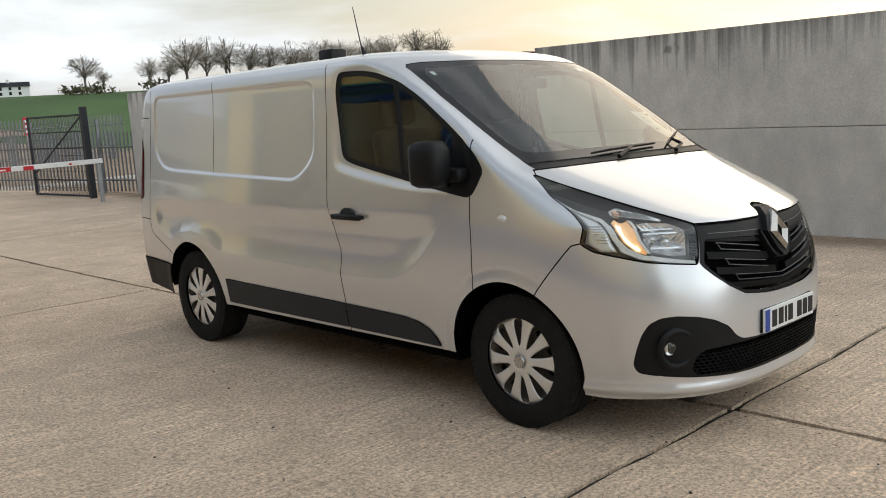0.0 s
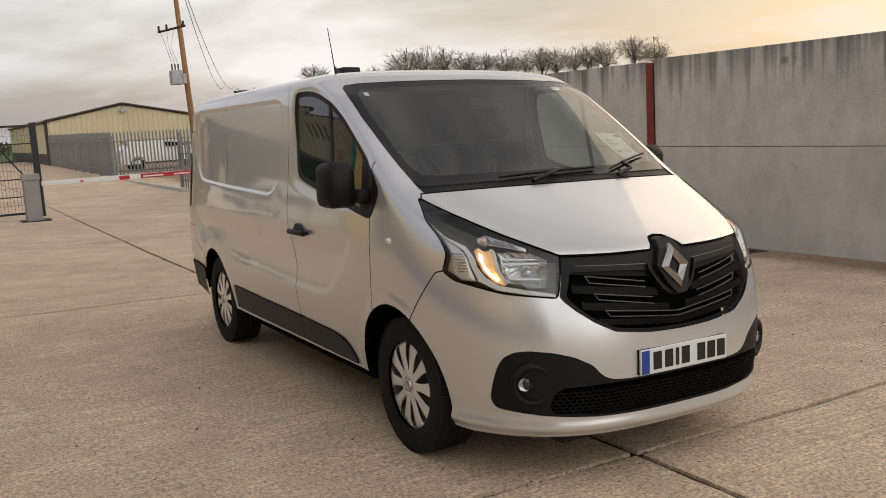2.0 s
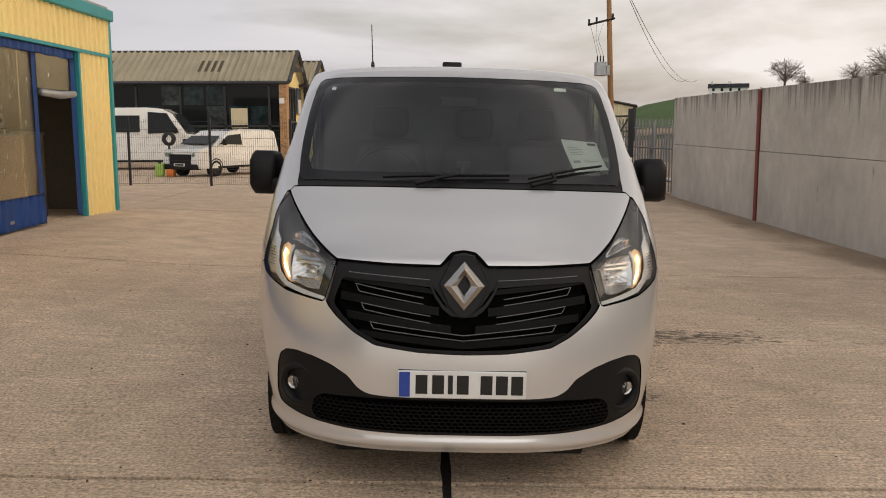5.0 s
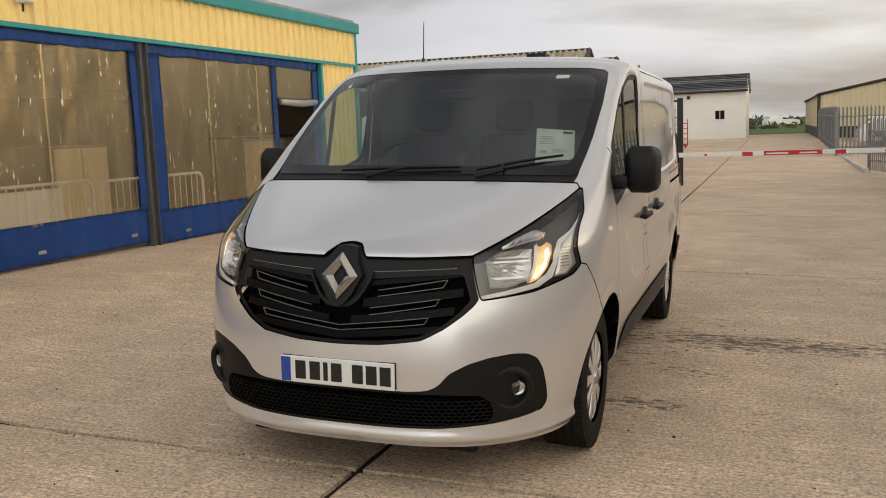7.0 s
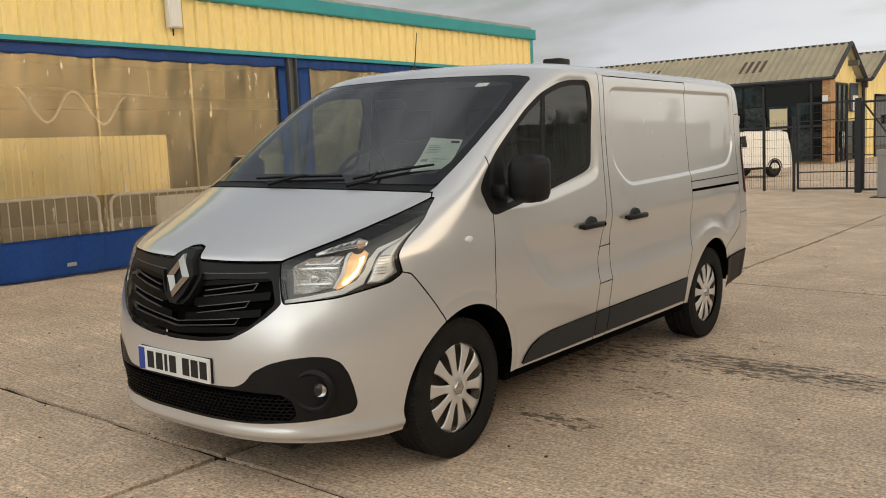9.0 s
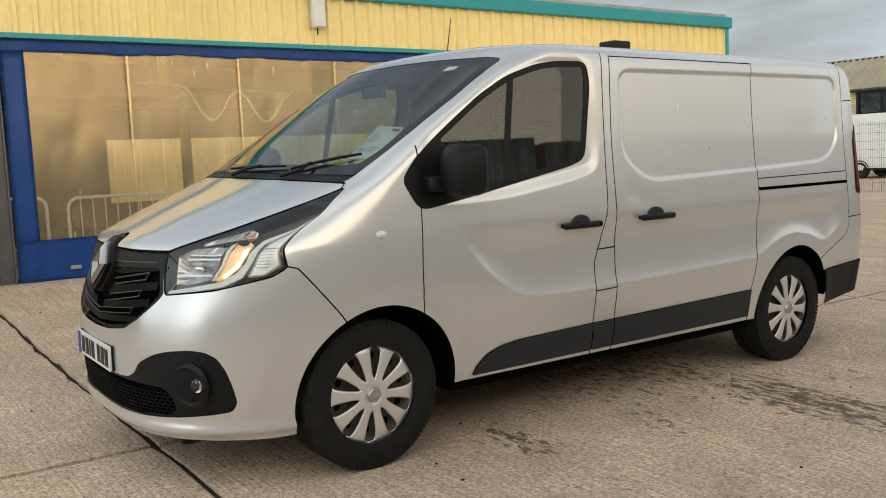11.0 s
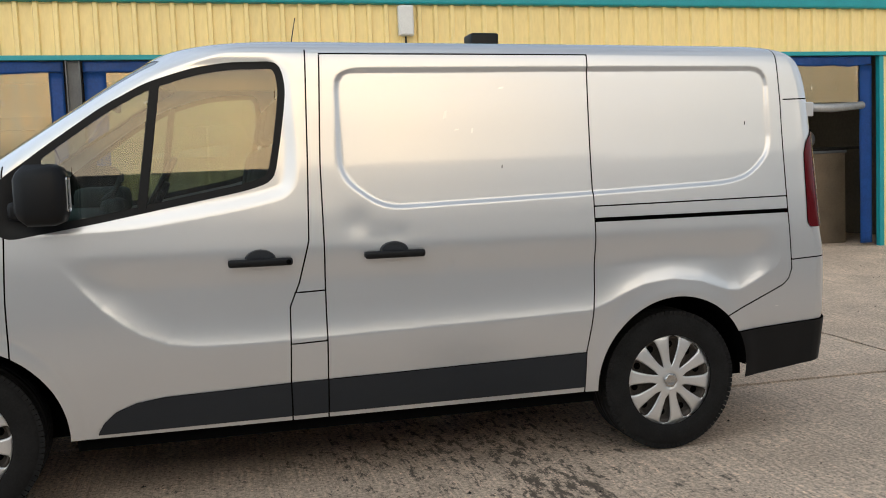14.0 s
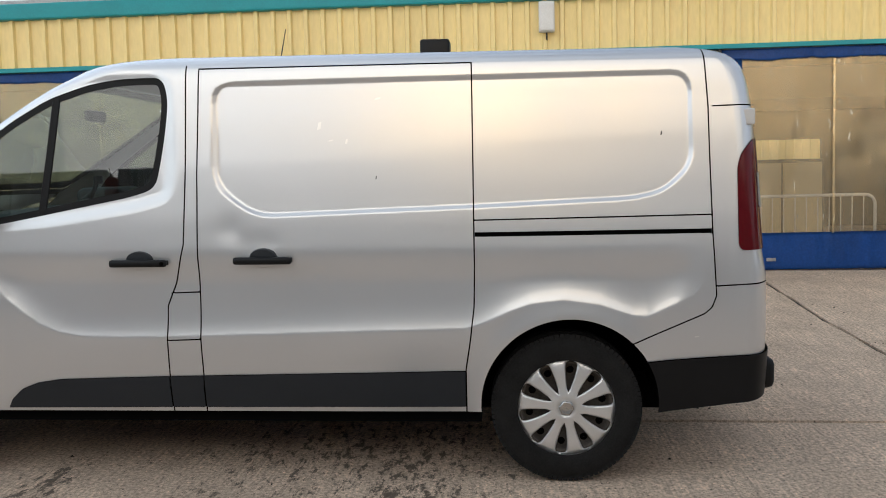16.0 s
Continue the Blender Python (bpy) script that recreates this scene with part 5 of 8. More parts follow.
# fog lamps in their bowls
for s in (1, -1):
    def facing(x, z, sink):
        c, n = nose(s * x, z), (nose(s * x, z, .1) - nose(s * x, z)).normalized()
        n = (n + Vector((0, -.5, 0))).normalized()
        return Matrix.Translation(c - n * sink) @ n.to_track_quat("Z", "Y").to_matrix().to_4x4()
    bowl = lathe([(.004, .098), (.016, .088), (.020, .078), (.012, .070), (-.006, .064), (-.03, .058), (-.03, .001)], "z", 44)
    bmesh.ops.transform(bowl, matrix=facing(.692, .464, .010), verts=bowl.verts)
    fog = part("fog_lamp", bowl, M["black_plastic"], lower, "round fog lamp in black surround", True)
    lamp_at = facing(.716, .467, .010)
    cup = lathe([(.010, .031), (.008, .030), (.004, .020), (.003, .001)], "z", 28)
    bmesh.ops.transform(cup, matrix=lamp_at, verts=cup.verts)
    part("reflector", cup, M["reflector"], fog, "bright reflector", True)
    glass_ = lathe([(.010, .031), (.018, .026), (.022, .014), (.023, .001)], "z", 28)
    bmesh.ops.transform(glass_, matrix=lamp_at, verts=glass_.verts)
    part("lens", glass_, M["lens"], fog, "clear lens", True)

# headlight insides
HEAD_BODY = {}
for left in (True, False):
    s = 1 if left else -1
    lamp_ = [o for o in van.children if o.name.split(".")[0] == "headlight"][0 if left else 1]
    inner = shell_part("lamp_housing", pieces("headlight", left), "lamp_smoke", lamp_, "smoke grey lamp housing", .07)

    def blob(points, out0, mat, name, label, half=None):
        bm = bmesh.new()
        front_ = [bm.verts.new(nose(s * x, z, out0)) for x, z in points]
        deep = [bm.verts.new(nose(s * x, z, out0 - .03)) for x, z in points]
        bm.faces.new(front_)
        for i in range(len(points)):
            j = (i + 1) % len(points)
            bm.faces.new((front_[i], front_[j], deep[j], deep[i]))
        bmesh.ops.recalc_face_normals(bm, faces=bm.faces[:])
        return part(name, bm, M[mat], lamp_, label)
    def ribbon(edge_a, edge_b, out_a, out_b, mat, name, label, dish=0.0):
        """A band between two edges on the lamp, hollowed by dish."""
        bm = bmesh.new()
        rows = []
        for (xa, za), (xb, zb) in zip(edge_a, edge_b):
            row = []
            for k in range(5):
                t = k / 4
                row.append(bm.verts.new(nose(s * (xa + (xb - xa) * t), za + (zb - za) * t, out_a + (out_b - out_a) * t - dish * 4 * t * (1 - t))))
            rows.append(row)
        for p, q in zip(rows, rows[1:]):
            for k in range(4):
                bm.faces.new((p[k], p[k + 1], q[k + 1], q[k]))
        bmesh.ops.recalc_face_normals(bm, faces=bm.faces[:])
        bmesh.ops.solidify(bm, geom=bm.faces[:], thickness=.003)
        return part(name, bm, M[mat], lamp_, label, True)

    def along(points, n=4):
        return [(p[0] + (q[0] - p[0]) * k / n, p[1] + (q[1] - p[1]) * k / n) for p, q in zip(points, points[1:]) for k in range(n)] + [points[-1]]

    # pale ribbed bezel that sweeps back along the wing
    ribbon(along([(.870, 1.150), (.871, 1.085), (.879, 1.02), (.897, .945), (.870, .906)]), along([(.862, 1.11), (.842, 1.055), (.843, .994), (.842, .950), (.835, .905)]), -.014, -.018, "hubcap", "bezel", "satin silver bezel")
    for k in range(7):
        z = .945 + .013 * k
        part("rib", strip([(s * x, z + .010 * (x - .85)) for x in (.848, .857, .866, .874)], .0016, -.018, -.010), M["satin"], lamp_)
    # bright sweep round the lamps and along the bottom edge
    ribbon(along([(.866, 1.10), (.822, 1.056), (.823, 1.01), (.823, .966), (.806, .922), (.768, .889), (.68, .868), (.583, .850)]), along([(.866, 1.092), (.837, 1.040), (.840, 1.0), (.838, .965), (.826, .905), (.780, .870), (.69, .852), (.583, .838)]), -.012, -.010, "white_bar", "sweep", "pale silver sweep", .002)
    # main reflector: a faceted bowl
    ring0 = along([(.741, 1.033), (.699, 1.035), (.624, 1.028), (.583, .989), (.60, .93), (.612, .878), (.667, .878), (.743, .900), (.752, .949), (.741, 1.033)], 4)[:-1]
    cx_, cz_ = .668, .955
    bm = bmesh.new()
    rings = []
    for i, (k, d) in enumerate(((1.0, -.016), (.88, -.036), (.72, -.050), (.55, -.060), (.36, -.066), (.16, -.070))):
        rings.append([bm.verts.new(nose(s * (cx_ + (x - cx_) * k), cz_ + (z - cz_) * k, d + (.003 if (j + i) % 2 else 0) * (k < .95))) for j, (x, z) in enumerate(ring0)])
    for p, q in zip(rings, rings[1:]):
        for k in range(len(p)):
            j = (k + 1) % len(p)
            bm.faces.new((p[k], p[j], q[j], q[k]))
    bm.faces.new(rings[-1])
    bmesh.ops.recalc_face_normals(bm, faces=bm.faces[:])
    part("reflector", bm, M["reflector"], lamp_, "faceted chrome reflector")
    for z, x0, x1 in ((1.005, .62, .74), (.985, .615, .745), (.918, .625, .735)):
        part("reflector_fin", strip([(s * x, z) for x in np.linspace(x0, x1, 8)], .0045, -.045, -.026), M["reflector"], lamp_, "chrome fin")
    c, n = nose(s * .672, .952, -.06), Vector((s * .15, -1, .05)).normalized()
    bulb = lathe([(0, .016), (.022, .016), (.030, .010), (.032, .001)], "z", 16)
    bmesh.ops.transform(bulb, matrix=Matrix.Translation(c) @ n.to_track_quat("Z", "Y").to_matrix().to_4x4(), verts=bulb.verts)
    part("bulb", bulb, M["chrome"], lamp_, "chrome bulb cap", True)
    # lit side lamp in its dished crescent
    ribbon(along([(.785, 1.056), (.806, 1.043), (.818, 1.005), (.811, .950), (.785, .908), (.755, .892)]), along([(.752, 1.050), (.760, 1.030), (.768, 1.0), (.768, .955), (.760, .920), (.750, .897)]), -.020, -.022, "lamp_glow", "side_lamp", "glowing amber side lamp", .018)
    ribbon(along([(.800, 1.036), (.813, 1.010), (.814, .975), (.800, .940), (.775, .908)]), along([(.790, 1.030), (.802, 1.008), (.803, .975), (.790, .945), (.768, .914)]), -.026, -.028, "lamp_lit", "side_lamp_core", "bright lamp core")
    ribbon(along([(.752, 1.050), (.768, 1.0), (.768, .955), (.750, .895)]), along([(.744, 1.042), (.758, 1.0), (.758, .955), (.742, .895)]), -.014, -.014, "white_bar", "divider", "pale divider")
    # clear indicator in the upper corner
    ribbon(along([(.766, 1.090), (.721, 1.104), (.686, 1.090), (.627, 1.046)]), along([(.771, 1.072), (.735, 1.066), (.700, 1.058), (.635, 1.040)]), -.018, -.018, "reflector", "indicator", "clear indicator", .014)
    for x in (.66, .68, .70, .72):
        part("indicator_rib", strip([(s * (x + d), 1.055 + (x - .66) * .35 + e) for d, e in ((0, 0), (.004, .008), (.008, .016))], .003, -.03, -.016), M["satin"], lamp_)
    blob([(.742, 1.078), (.757, 1.082), (.755, 1.092), (.743, 1.092)], -.018, "amber", "indicator_bulb", "pale amber indicator bulb")

# mirrors
for left in (True, False):
    s = 1 if left else -1
    bm = bmesh.new()
    add_box(bm, (s * .955 if s > 0 else -1.135, .315, 1.195), (1.135 if s > 0 else -.955, .50, 1.425), .045)
    for v in bm.verts:
        if v.co.y < .36:
            v.co.x = s * (1.045 + (abs(v.co.x) - 1.045) * .86)
            v.co.z = 1.31 + (v.co.z - 1.31) * .86
    mir = part("door_mirror", bm, M["black_plastic"], doors[left], "black plastic door mirror", True)
    part("mirror_glass", box((s * 1.003 if s > 0 else -1.087, .494, 1.245), (1.087 if s > 0 else -1.003, .5005, 1.375), .01), M["chrome"], mir, "mirror glass")
    bm = bmesh.new()
    add_box(bm, (.885 if s > 0 else -.99, .27, 1.215), (.99 if s > 0 else -.885, .40, 1.285), .018)
    part("mirror_arm", bm, M["black_plastic"], mir, "black mirror arm", True)

# window dividers
for left in (True, False):
    s = 1 if left else -1
    bm = bmesh.new()
    rings = []
    for k in range(9):
        z = 1.235 + (1.752 - 1.235) * k / 8
        y = .752 + .075 * k / 8
        rings.append([bm.verts.new(flank(y + dy, z, s, o)) for dy, o in ((-.019, -.006), (-.016, -.001), (.016, -.001), (.019, -.006), (0, -.02))])
    for p, q in zip(rings, rings[1:]):
        for k in range(5):
            bm.faces.new((p[k], p[(k + 1) % 5], q[(k + 1) % 5], q[k]))
    bmesh.ops.recalc_face_normals(bm, faces=bm.faces[:])
    part("window_bar", bm, M["black_plastic"], doors[left], "black window divider")

# handles in their bowls
def handle(y, z, side, parent, lock):
    bm = bmesh.new()
    rim = [(y + .062 * math.cos(t), z + .004 + .040 * math.sin(t)) for t in (2 * math.pi * k / 24 for k in range(24))]
    o = [bm.verts.new(flank(a, b, side, .0015)) for a, b in rim]
    i_ = [bm.verts.new(flank(y + (a - y) * .75, z + (b - z) * .75, side, -.012)) for a, b in rim]
    for k in range(24):
        bm.faces.new((o[k], o[(k + 1) % 24], i_[(k + 1) % 24], i_[k]))
    bm.faces.new(i_)
    bmesh.ops.recalc_face_normals(bm, faces=bm.faces[:])
    bowl = part("handle_bowl", bm, M["silver"], parent, "silver handle recess", True)
    bm = bmesh.new()
    p = flank(y, z, side, 0).x
    lo, hi = sorted((p + side * .012, p + side * .040))
    add_box(bm, (lo, y - .13, z - .018), (hi, y + .13, z + .014), .010)
    h = part("door_handle", bm, M["black_plastic"], parent, "black plastic door handle", True)
    bm = bmesh.new()
    lo, hi = sorted((p - side * .004, p + side * .016))
    rim = [(y + .065 * math.cos(t), z + .010 + .042 * math.sin(t)) for t in (math.pi * k / 14 for k in range(15))]
    f0 = [bm.verts.new((lo, a, b)) for a, b in rim]
    f1 = [bm.verts.new((hi, y + (a - y) * .9, z + (b - z) * .92)) for a, b in rim]
    bm.faces.new(f0)
    bm.faces.new(f1)
    for k in range(15):
        bm.faces.new((f0[k], f0[(k + 1) % 15], f1[(k + 1) % 15], f1[k]))
    bmesh.ops.recalc_face_normals(bm, faces=bm.faces[:])
    part("handle_cover", bm, M["dark_trim"], h, "dark rounded handle cover")
    for e in (-.115, .115):
        lo, hi = sorted((p - side * .01, p + side * .02))
        part("handle_foot", box((lo, y + e - .014, z - .012), (hi, y + e + .014, z + .010), .003), M["black_plastic"], h)
    if lock:
        key = lathe([(0, .010), (.002, .009), (.002, .001)], "x", 16)
        bmesh.ops.transform(key, matrix=Matrix.Translation((p + side * .0395, y + .112, z - .002)), verts=key.verts)
        part("lock", key, M["gap"], h, "small dark lock")


handle(1.205, 1.008, 1, doors[True], True)
handle(1.205, 1.008, -1, doors[False], True)
handle(1.766, 1.016, 1, sliding, False)

# side repeaters
for s in (1, -1):
    p = flank(.027, 1.045, s)
    bm = lathe([(-.006, .019), (.004, .019), (.009, .014), (.010, .001)], "x", 20)
    bmesh.ops.transform(bm, matrix=Matrix.Translation((p.x, .027, 1.045)) @ Matrix.Diagonal((s, 1.45, .85, 1)), verts=bm.verts)
    bmesh.ops.recalc_face_normals(bm, faces=bm.faces[:])
    part("side_repeater", bm, M["plate"], van, "small clear side repeater", True)

# wipers
def on_screen(x, z, out):
    return nose(x, z, out)


for pts, pivot in (([(-.38, 1.310), (-.2, 1.318), (0, 1.323), (.24, 1.328)], (-.06, 1.315)), ([(.33, 1.315), (.45, 1.338), (.60, 1.364), (.715, 1.380)], (.50, 1.315))):
    bm = tube([on_screen(x, z, .014) for x, z in pts], [.004, .0065, .0065, .004], 6)
    w = part("wiper", bm, M["black_plastic"], van, "black windscreen wiper")
    midp = pts[2] if pivot[0] < 0 else pts[1]
    part("wiper_arm", tube([nose(pivot[0] - .16, 1.285, .01), nose(pivot[0] - .04, 1.302, .024), on_screen(midp[0], midp[1], .020)], [.012, .010, .007], 6), M["black_plastic"], w)
    part("wiper_blade", tube([on_screen(x, z, .009) for x, z in pts], .004, 4), M["rubber"], w)

# a printed sheet behind the windscreen
corners = [(.535, 1.535), (.728, 1.52), (.765, 1.385), (.585, 1.37)]
bm = bmesh.new()
n_ = 6
grid_ = [[None] * (n_ + 1) for _ in range(n_ + 1)]
for i in range(n_ + 1):
    for j in range(n_ + 1):
        a, b = i / n_, j / n_
        x = (1 - b) * ((1 - a) * corners[0][0] + a * corners[1][0]) + b * ((1 - a) * corners[3][0] + a * corners[2][0])
        z = (1 - b) * ((1 - a) * corners[0][1] + a * corners[1][1]) + b * ((1 - a) * corners[3][1] + a * corners[2][1])
        grid_[i][j] = bm.verts.new(nose(x, z, -.018 - .01 * math.sin(3 * b)))
for i in range(n_):
    for j in range(n_):
        bm.faces.new((grid_[i][j], grid_[i + 1][j], grid_[i + 1][j + 1], grid_[i][j + 1]))
bmesh.ops.solidify(bm, geom=bm.faces[:], thickness=.0006)
sheet = part("printed_sheet", bm, M["paper"], van, "pale printed sheet behind the windscreen", True)


def sheet_point(a, b, out):
    x = (1 - b) * ((1 - a) * corners[0][0] + a * corners[1][0]) + b * ((1 - a) * corners[3][0] + a * corners[2][0])
    z = (1 - b) * ((1 - a) * corners[0][1] + a * corners[1][1]) + b * ((1 - a) * corners[3][1] + a * corners[2][1])
    return nose(x, z, -.018 - .01 * math.sin(3 * b) + out)


for a0, a1, b0, b1, mt in ((.70, .95, .06, .13, "plate_black"), (.10, .42, .22, .235, "galv"), (.10, .50, .27, .285, "galv"), (.10, .47, .32, .335, "galv"), (.10, .52, .37, .385, "galv"), (.10, .45, .42, .435, "galv"), (.1, .3, .62, .70, "galv"), (.42, .8, .60, .615, "galv"), (.42, .85, .65, .665, "galv"), (.42, .7, .70, .715, "galv")):
    bm = bmesh.new()
    q = [bm.verts.new(sheet_point(a, b, .003)) for a, b in ((a0, b0), (a1, b0), (a1, b1), (a0, b1))]
    bm.faces.new(q)
    part("text_bar", bm, M[mt], sheet)
for x, z, w, h in ((.575, 1.80, .035, .010), (-.71, 1.782, .012, .010)):
    bm = bmesh.new()
    bm.faces.new([bm.verts.new(nose(x + a, z + b, -.004)) for a, b in ((-w, -h), (w, -h), (w, h), (-w, h))])
    part("screen_sticker", bm, M["paper"], screen, "small pale sticker")

# aerial and a small box on the roof
part("aerial", tube([(-.545, 1.465, 1.95), (-.546, 1.48, 1.985), (-.548, 1.49, 2.0), (-.56, 1.535, 2.235)], [.014, .010, .004, .0026], 8), M["cable"], van, "thin black roof aerial", True)
bm = bmesh.new()
add_box(bm, (-.085, 2.395, 1.95), (.06, 2.55, 2.075), .012)
part("roof_box", bm, M["black_plastic"], van, "small black box on the roof", True)
bm = bmesh.new()
add_box(bm, (-.095, 2.385, 1.945), (.07, 2.56, 1.962), .004)
part("roof_box_base", bm, M["cable"], van)

# rear step, hinges, tail light bands
bm = bmesh.new()
add_box(bm, (-.76, 3.93, .385), (.76, 4.05, .525), .03)
part("rear_step", bm, M["black_plastic"], van, "black rear step", True)
for s in (1, -1):
    for z in (1.61, .965):
        lo, hi = sorted((s * .76, s * .838))
        part("door_hinge", box((lo, 3.86, z - .035), (hi, 3.915, z + .035), .006), M["silver"], van)
part("air_dam", box((-.54, -.74, .165), (.54, -.50, .24), .02), M["black_plastic"], van, "black plastic air dam under the bumper")

for s in (1, -1):
    bm = bmesh.new()
    grid = []
    for k in range(9):
        z = 1.215 + .155 * k / 8
        row = []
        for u in (2.22, 2.28, 2.34, 2.40):
            p, q = body_point(np.array(u), np.array(z)), body_point(np.array(u + .01), np.array(z))
            d = Vector((float(q[0] - p[0]), float(q[1] - p[1]), 0)).normalized()
            row.append(bm.verts.new((s * (float(p[0]) + .009 * d.y), float(p[1]) - .009 * d.x, z)))
        grid.append(row)
    for p, q in zip(grid, grid[1:]):
        for k in range(3):
            bm.faces.new((p[k], p[k + 1], q[k + 1], q[k]))
    bmesh.ops.solidify(bm, geom=bm.faces[:], thickness=.003)
    part("reversing_lamp", bm, M["plate"], van, "pale reversing lamp strip", True)

# small scratches in the side panel
for y, z, w, h in ((2.02, 1.60, .010, .018), (2.14, 1.53, .006, .012), (2.07, 1.535, .012, .004), (2.28, 1.715, .014, .005), (3.51, 1.545, .004, .010), (2.27, 1.37, .003, .008), (3.66, .66, .012, .003)):
    bm = bmesh.new()
    bm.faces.new([bm.verts.new(flank(y + a * w, z + b * h, 1, .0012)) for a, b in ((-1, -1), (.6, -.7), (1, 1), (-.4, .8))])
    part("scratch", bm, M["dark_trim"] if w < .005 else M["hubcap"], sliding if y < 2.7 else van, "small paint scratch")

# ---- inside the cab ----
part("dashboard", box((-.80, .12, .80), (.80, .56, 1.21), .06), M["dash"], van, "dark plastic dashboard", True)
bm = bmesh.new()
add_box(bm, (-.60, .34, 1.16), (-.22, .60, 1.31), .04)
part("instrument_hood", bm, M["dash"], van, "dark instrument hood", True)
part("glove_box", box((.18, .555, .93), (.62, .575, 1.10), .012), M["gloss_black"], van, "dark glove box lid")
centre = part("centre_console", box((-.17, .50, .82), (.12, .62, 1.26), .04), M["dash"], van, "dark centre console", True)
part("screen", box((-.13, .612, 1.09), (.08, .626, 1.20), .006), M["gloss_black"], centre, "dark console screen")
for k in range(3):
    part("control_knob", tube([(-.10 + .075 * k, .615, 1.02), (-.10 + .075 * k, .64, 1.02)], .024, 12), M["satin"], centre, "satin control knob")
holder = part("phone_holder", tube([(.02, .52, 1.24), (.02, .57, 1.30), (.03, .60, 1.36)], [.03, .012, .014], 8), M["cable"], van, "small dark phone holder on the dashboard", True)
part("clamp", box((-.01, .595, 1.34), (.07, .615, 1.385), .008), M["cable"], holder)
part("scuttle_shelf", box((-.72, -.08, 1.10), (.72, .20, 1.16), .02), M["dash"], van, "dark shelf under the windscreen")
wheel_at = pose(-.41, .75, 1.28, 62, 0, 0)
bm = bmesh.new()
add_tube(bm, [wheel_at @ Vector((.19 * math.cos(t), .19 * math.sin(t), 0)) for t in (2 * math.pi * k / 32 for k in range(32))], .015, 8, True)
steer = part("steering_wheel", bm, M["black_plastic"], van, "black steering wheel", True)
for t in (0, 180, 270):
    part("spoke", tube([wheel_at @ Vector((0, 0, -.02)), wheel_at @ Vector((.18 * math.cos(radians(t)), .18 * math.sin(radians(t)), 0))], .016, 6), M["black_plastic"], steer)
part("steering_hub", tube([wheel_at @ Vector((0, 0, -.04)), wheel_at @ Vector((0, 0, .005))], .065, 16), M["black_plastic"], steer)
for x, w in ((-.42, .23), (.12, .21), (.52, .21)):
    seat = part("seat", box((x - w, .72, .78), (x + w, 1.22, .93), .05), M["seat"], van, "dark cloth seat", True)
    bm = bmesh.new()
    add_box(bm, (-w, -.07, 0), (w, .07, .62), .06)
    bmesh.ops.transform(bm, matrix=pose(x, 1.18, .88, -12), verts=bm.verts)
    part("seat_back", bm, M["seat"], seat, "", True)
    bm = bmesh.new()
    add_box(bm, (-.12, -.05, .64), (.12, .05, .84), .045)
    bmesh.ops.transform(bm, matrix=pose(x, 1.18, .88, -12), verts=bm.verts)
    part("headrest", bm, M["seat"], seat, "", True)
part("bulkhead", box((-.86, 1.455, .45), (.86, 1.48, 1.86), .01), M["bulkhead"], van, "dark grey bulkhead behind the seats")
part("cab_floor", box((-.86, .47, .42), (.86, 1.46, .47)), M["dash"], van, "dark cab floor")
part("headlining", box((-.72, .86, 1.84), (.72, 1.45, 1.86)), M["lining"], van, "grey headlining")
part("firewall", box((-.80, .02, .78), (.80, .06, 1.12)), M["dash"], van, "dark firewall")
part("interior_mirror", box((-.11, .58, 1.68), (.11, .61, 1.74), .012), M["black_plastic"], van, "black interior mirror")
for s in (1, -1):
    part("door_lining", box((s * .84 if s > 0 else -.87, .47, .5), (.87 if s > 0 else -.84, 1.40, 1.16), .01), M["dash"], doors[s > 0], "dark door lining")

# ---- wash bay: posts, curtains and what stands inside ----
part("roof_sheet", box((BX - 9.0, -10.0, EAVE + 0.06), (BX + 0.02, Y_END, EAVE + 0.10)), M["galv"], bay, "grey sheet roof")
# the end wall takes the dark inside colour to imitate shade in the bay
part("end_wall", box((BX - 9.0, Y_END - 0.05, -0.2), (BX - 0.10, Y_END, EAVE + 0.07)), M["inside"], bay, "end wall coloured dark for the shade inside")
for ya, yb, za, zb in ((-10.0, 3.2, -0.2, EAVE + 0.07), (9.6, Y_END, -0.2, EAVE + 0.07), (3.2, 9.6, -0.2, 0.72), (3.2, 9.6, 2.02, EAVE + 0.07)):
    part("back_wall", box((BX - 9.1, ya, za), (BX - 9.0, yb, zb)), M["inside"], bay, "inner wall round a wide opening, coloured dark for shade")
part("far_end_wall", box((BX - 9.0, -10.1, -0.2), (BX + 0.02, -10.0, EAVE + 0.07)), M["inside"], bay, "inner wall coloured dark for shade")
for y in (-5.95, -0.32, 5.27):
    bm = bmesh.new()
    z0 = gz(BX, y)
    add_box(bm, (BX - 0.10, y - 0.075, z0), (BX + 0.03, y - 0.062, LINTEL))
    add_box(bm, (BX - 0.10, y + 0.062, z0), (BX + 0.03, y + 0.075, LINTEL))
    add_box(bm, (BX - 0.05, y - 0.062, z0), (BX - 0.03, y + 0.062, LINTEL))
    part("steel_post", bm, M["grey_steel"], bay, "grey steel post")


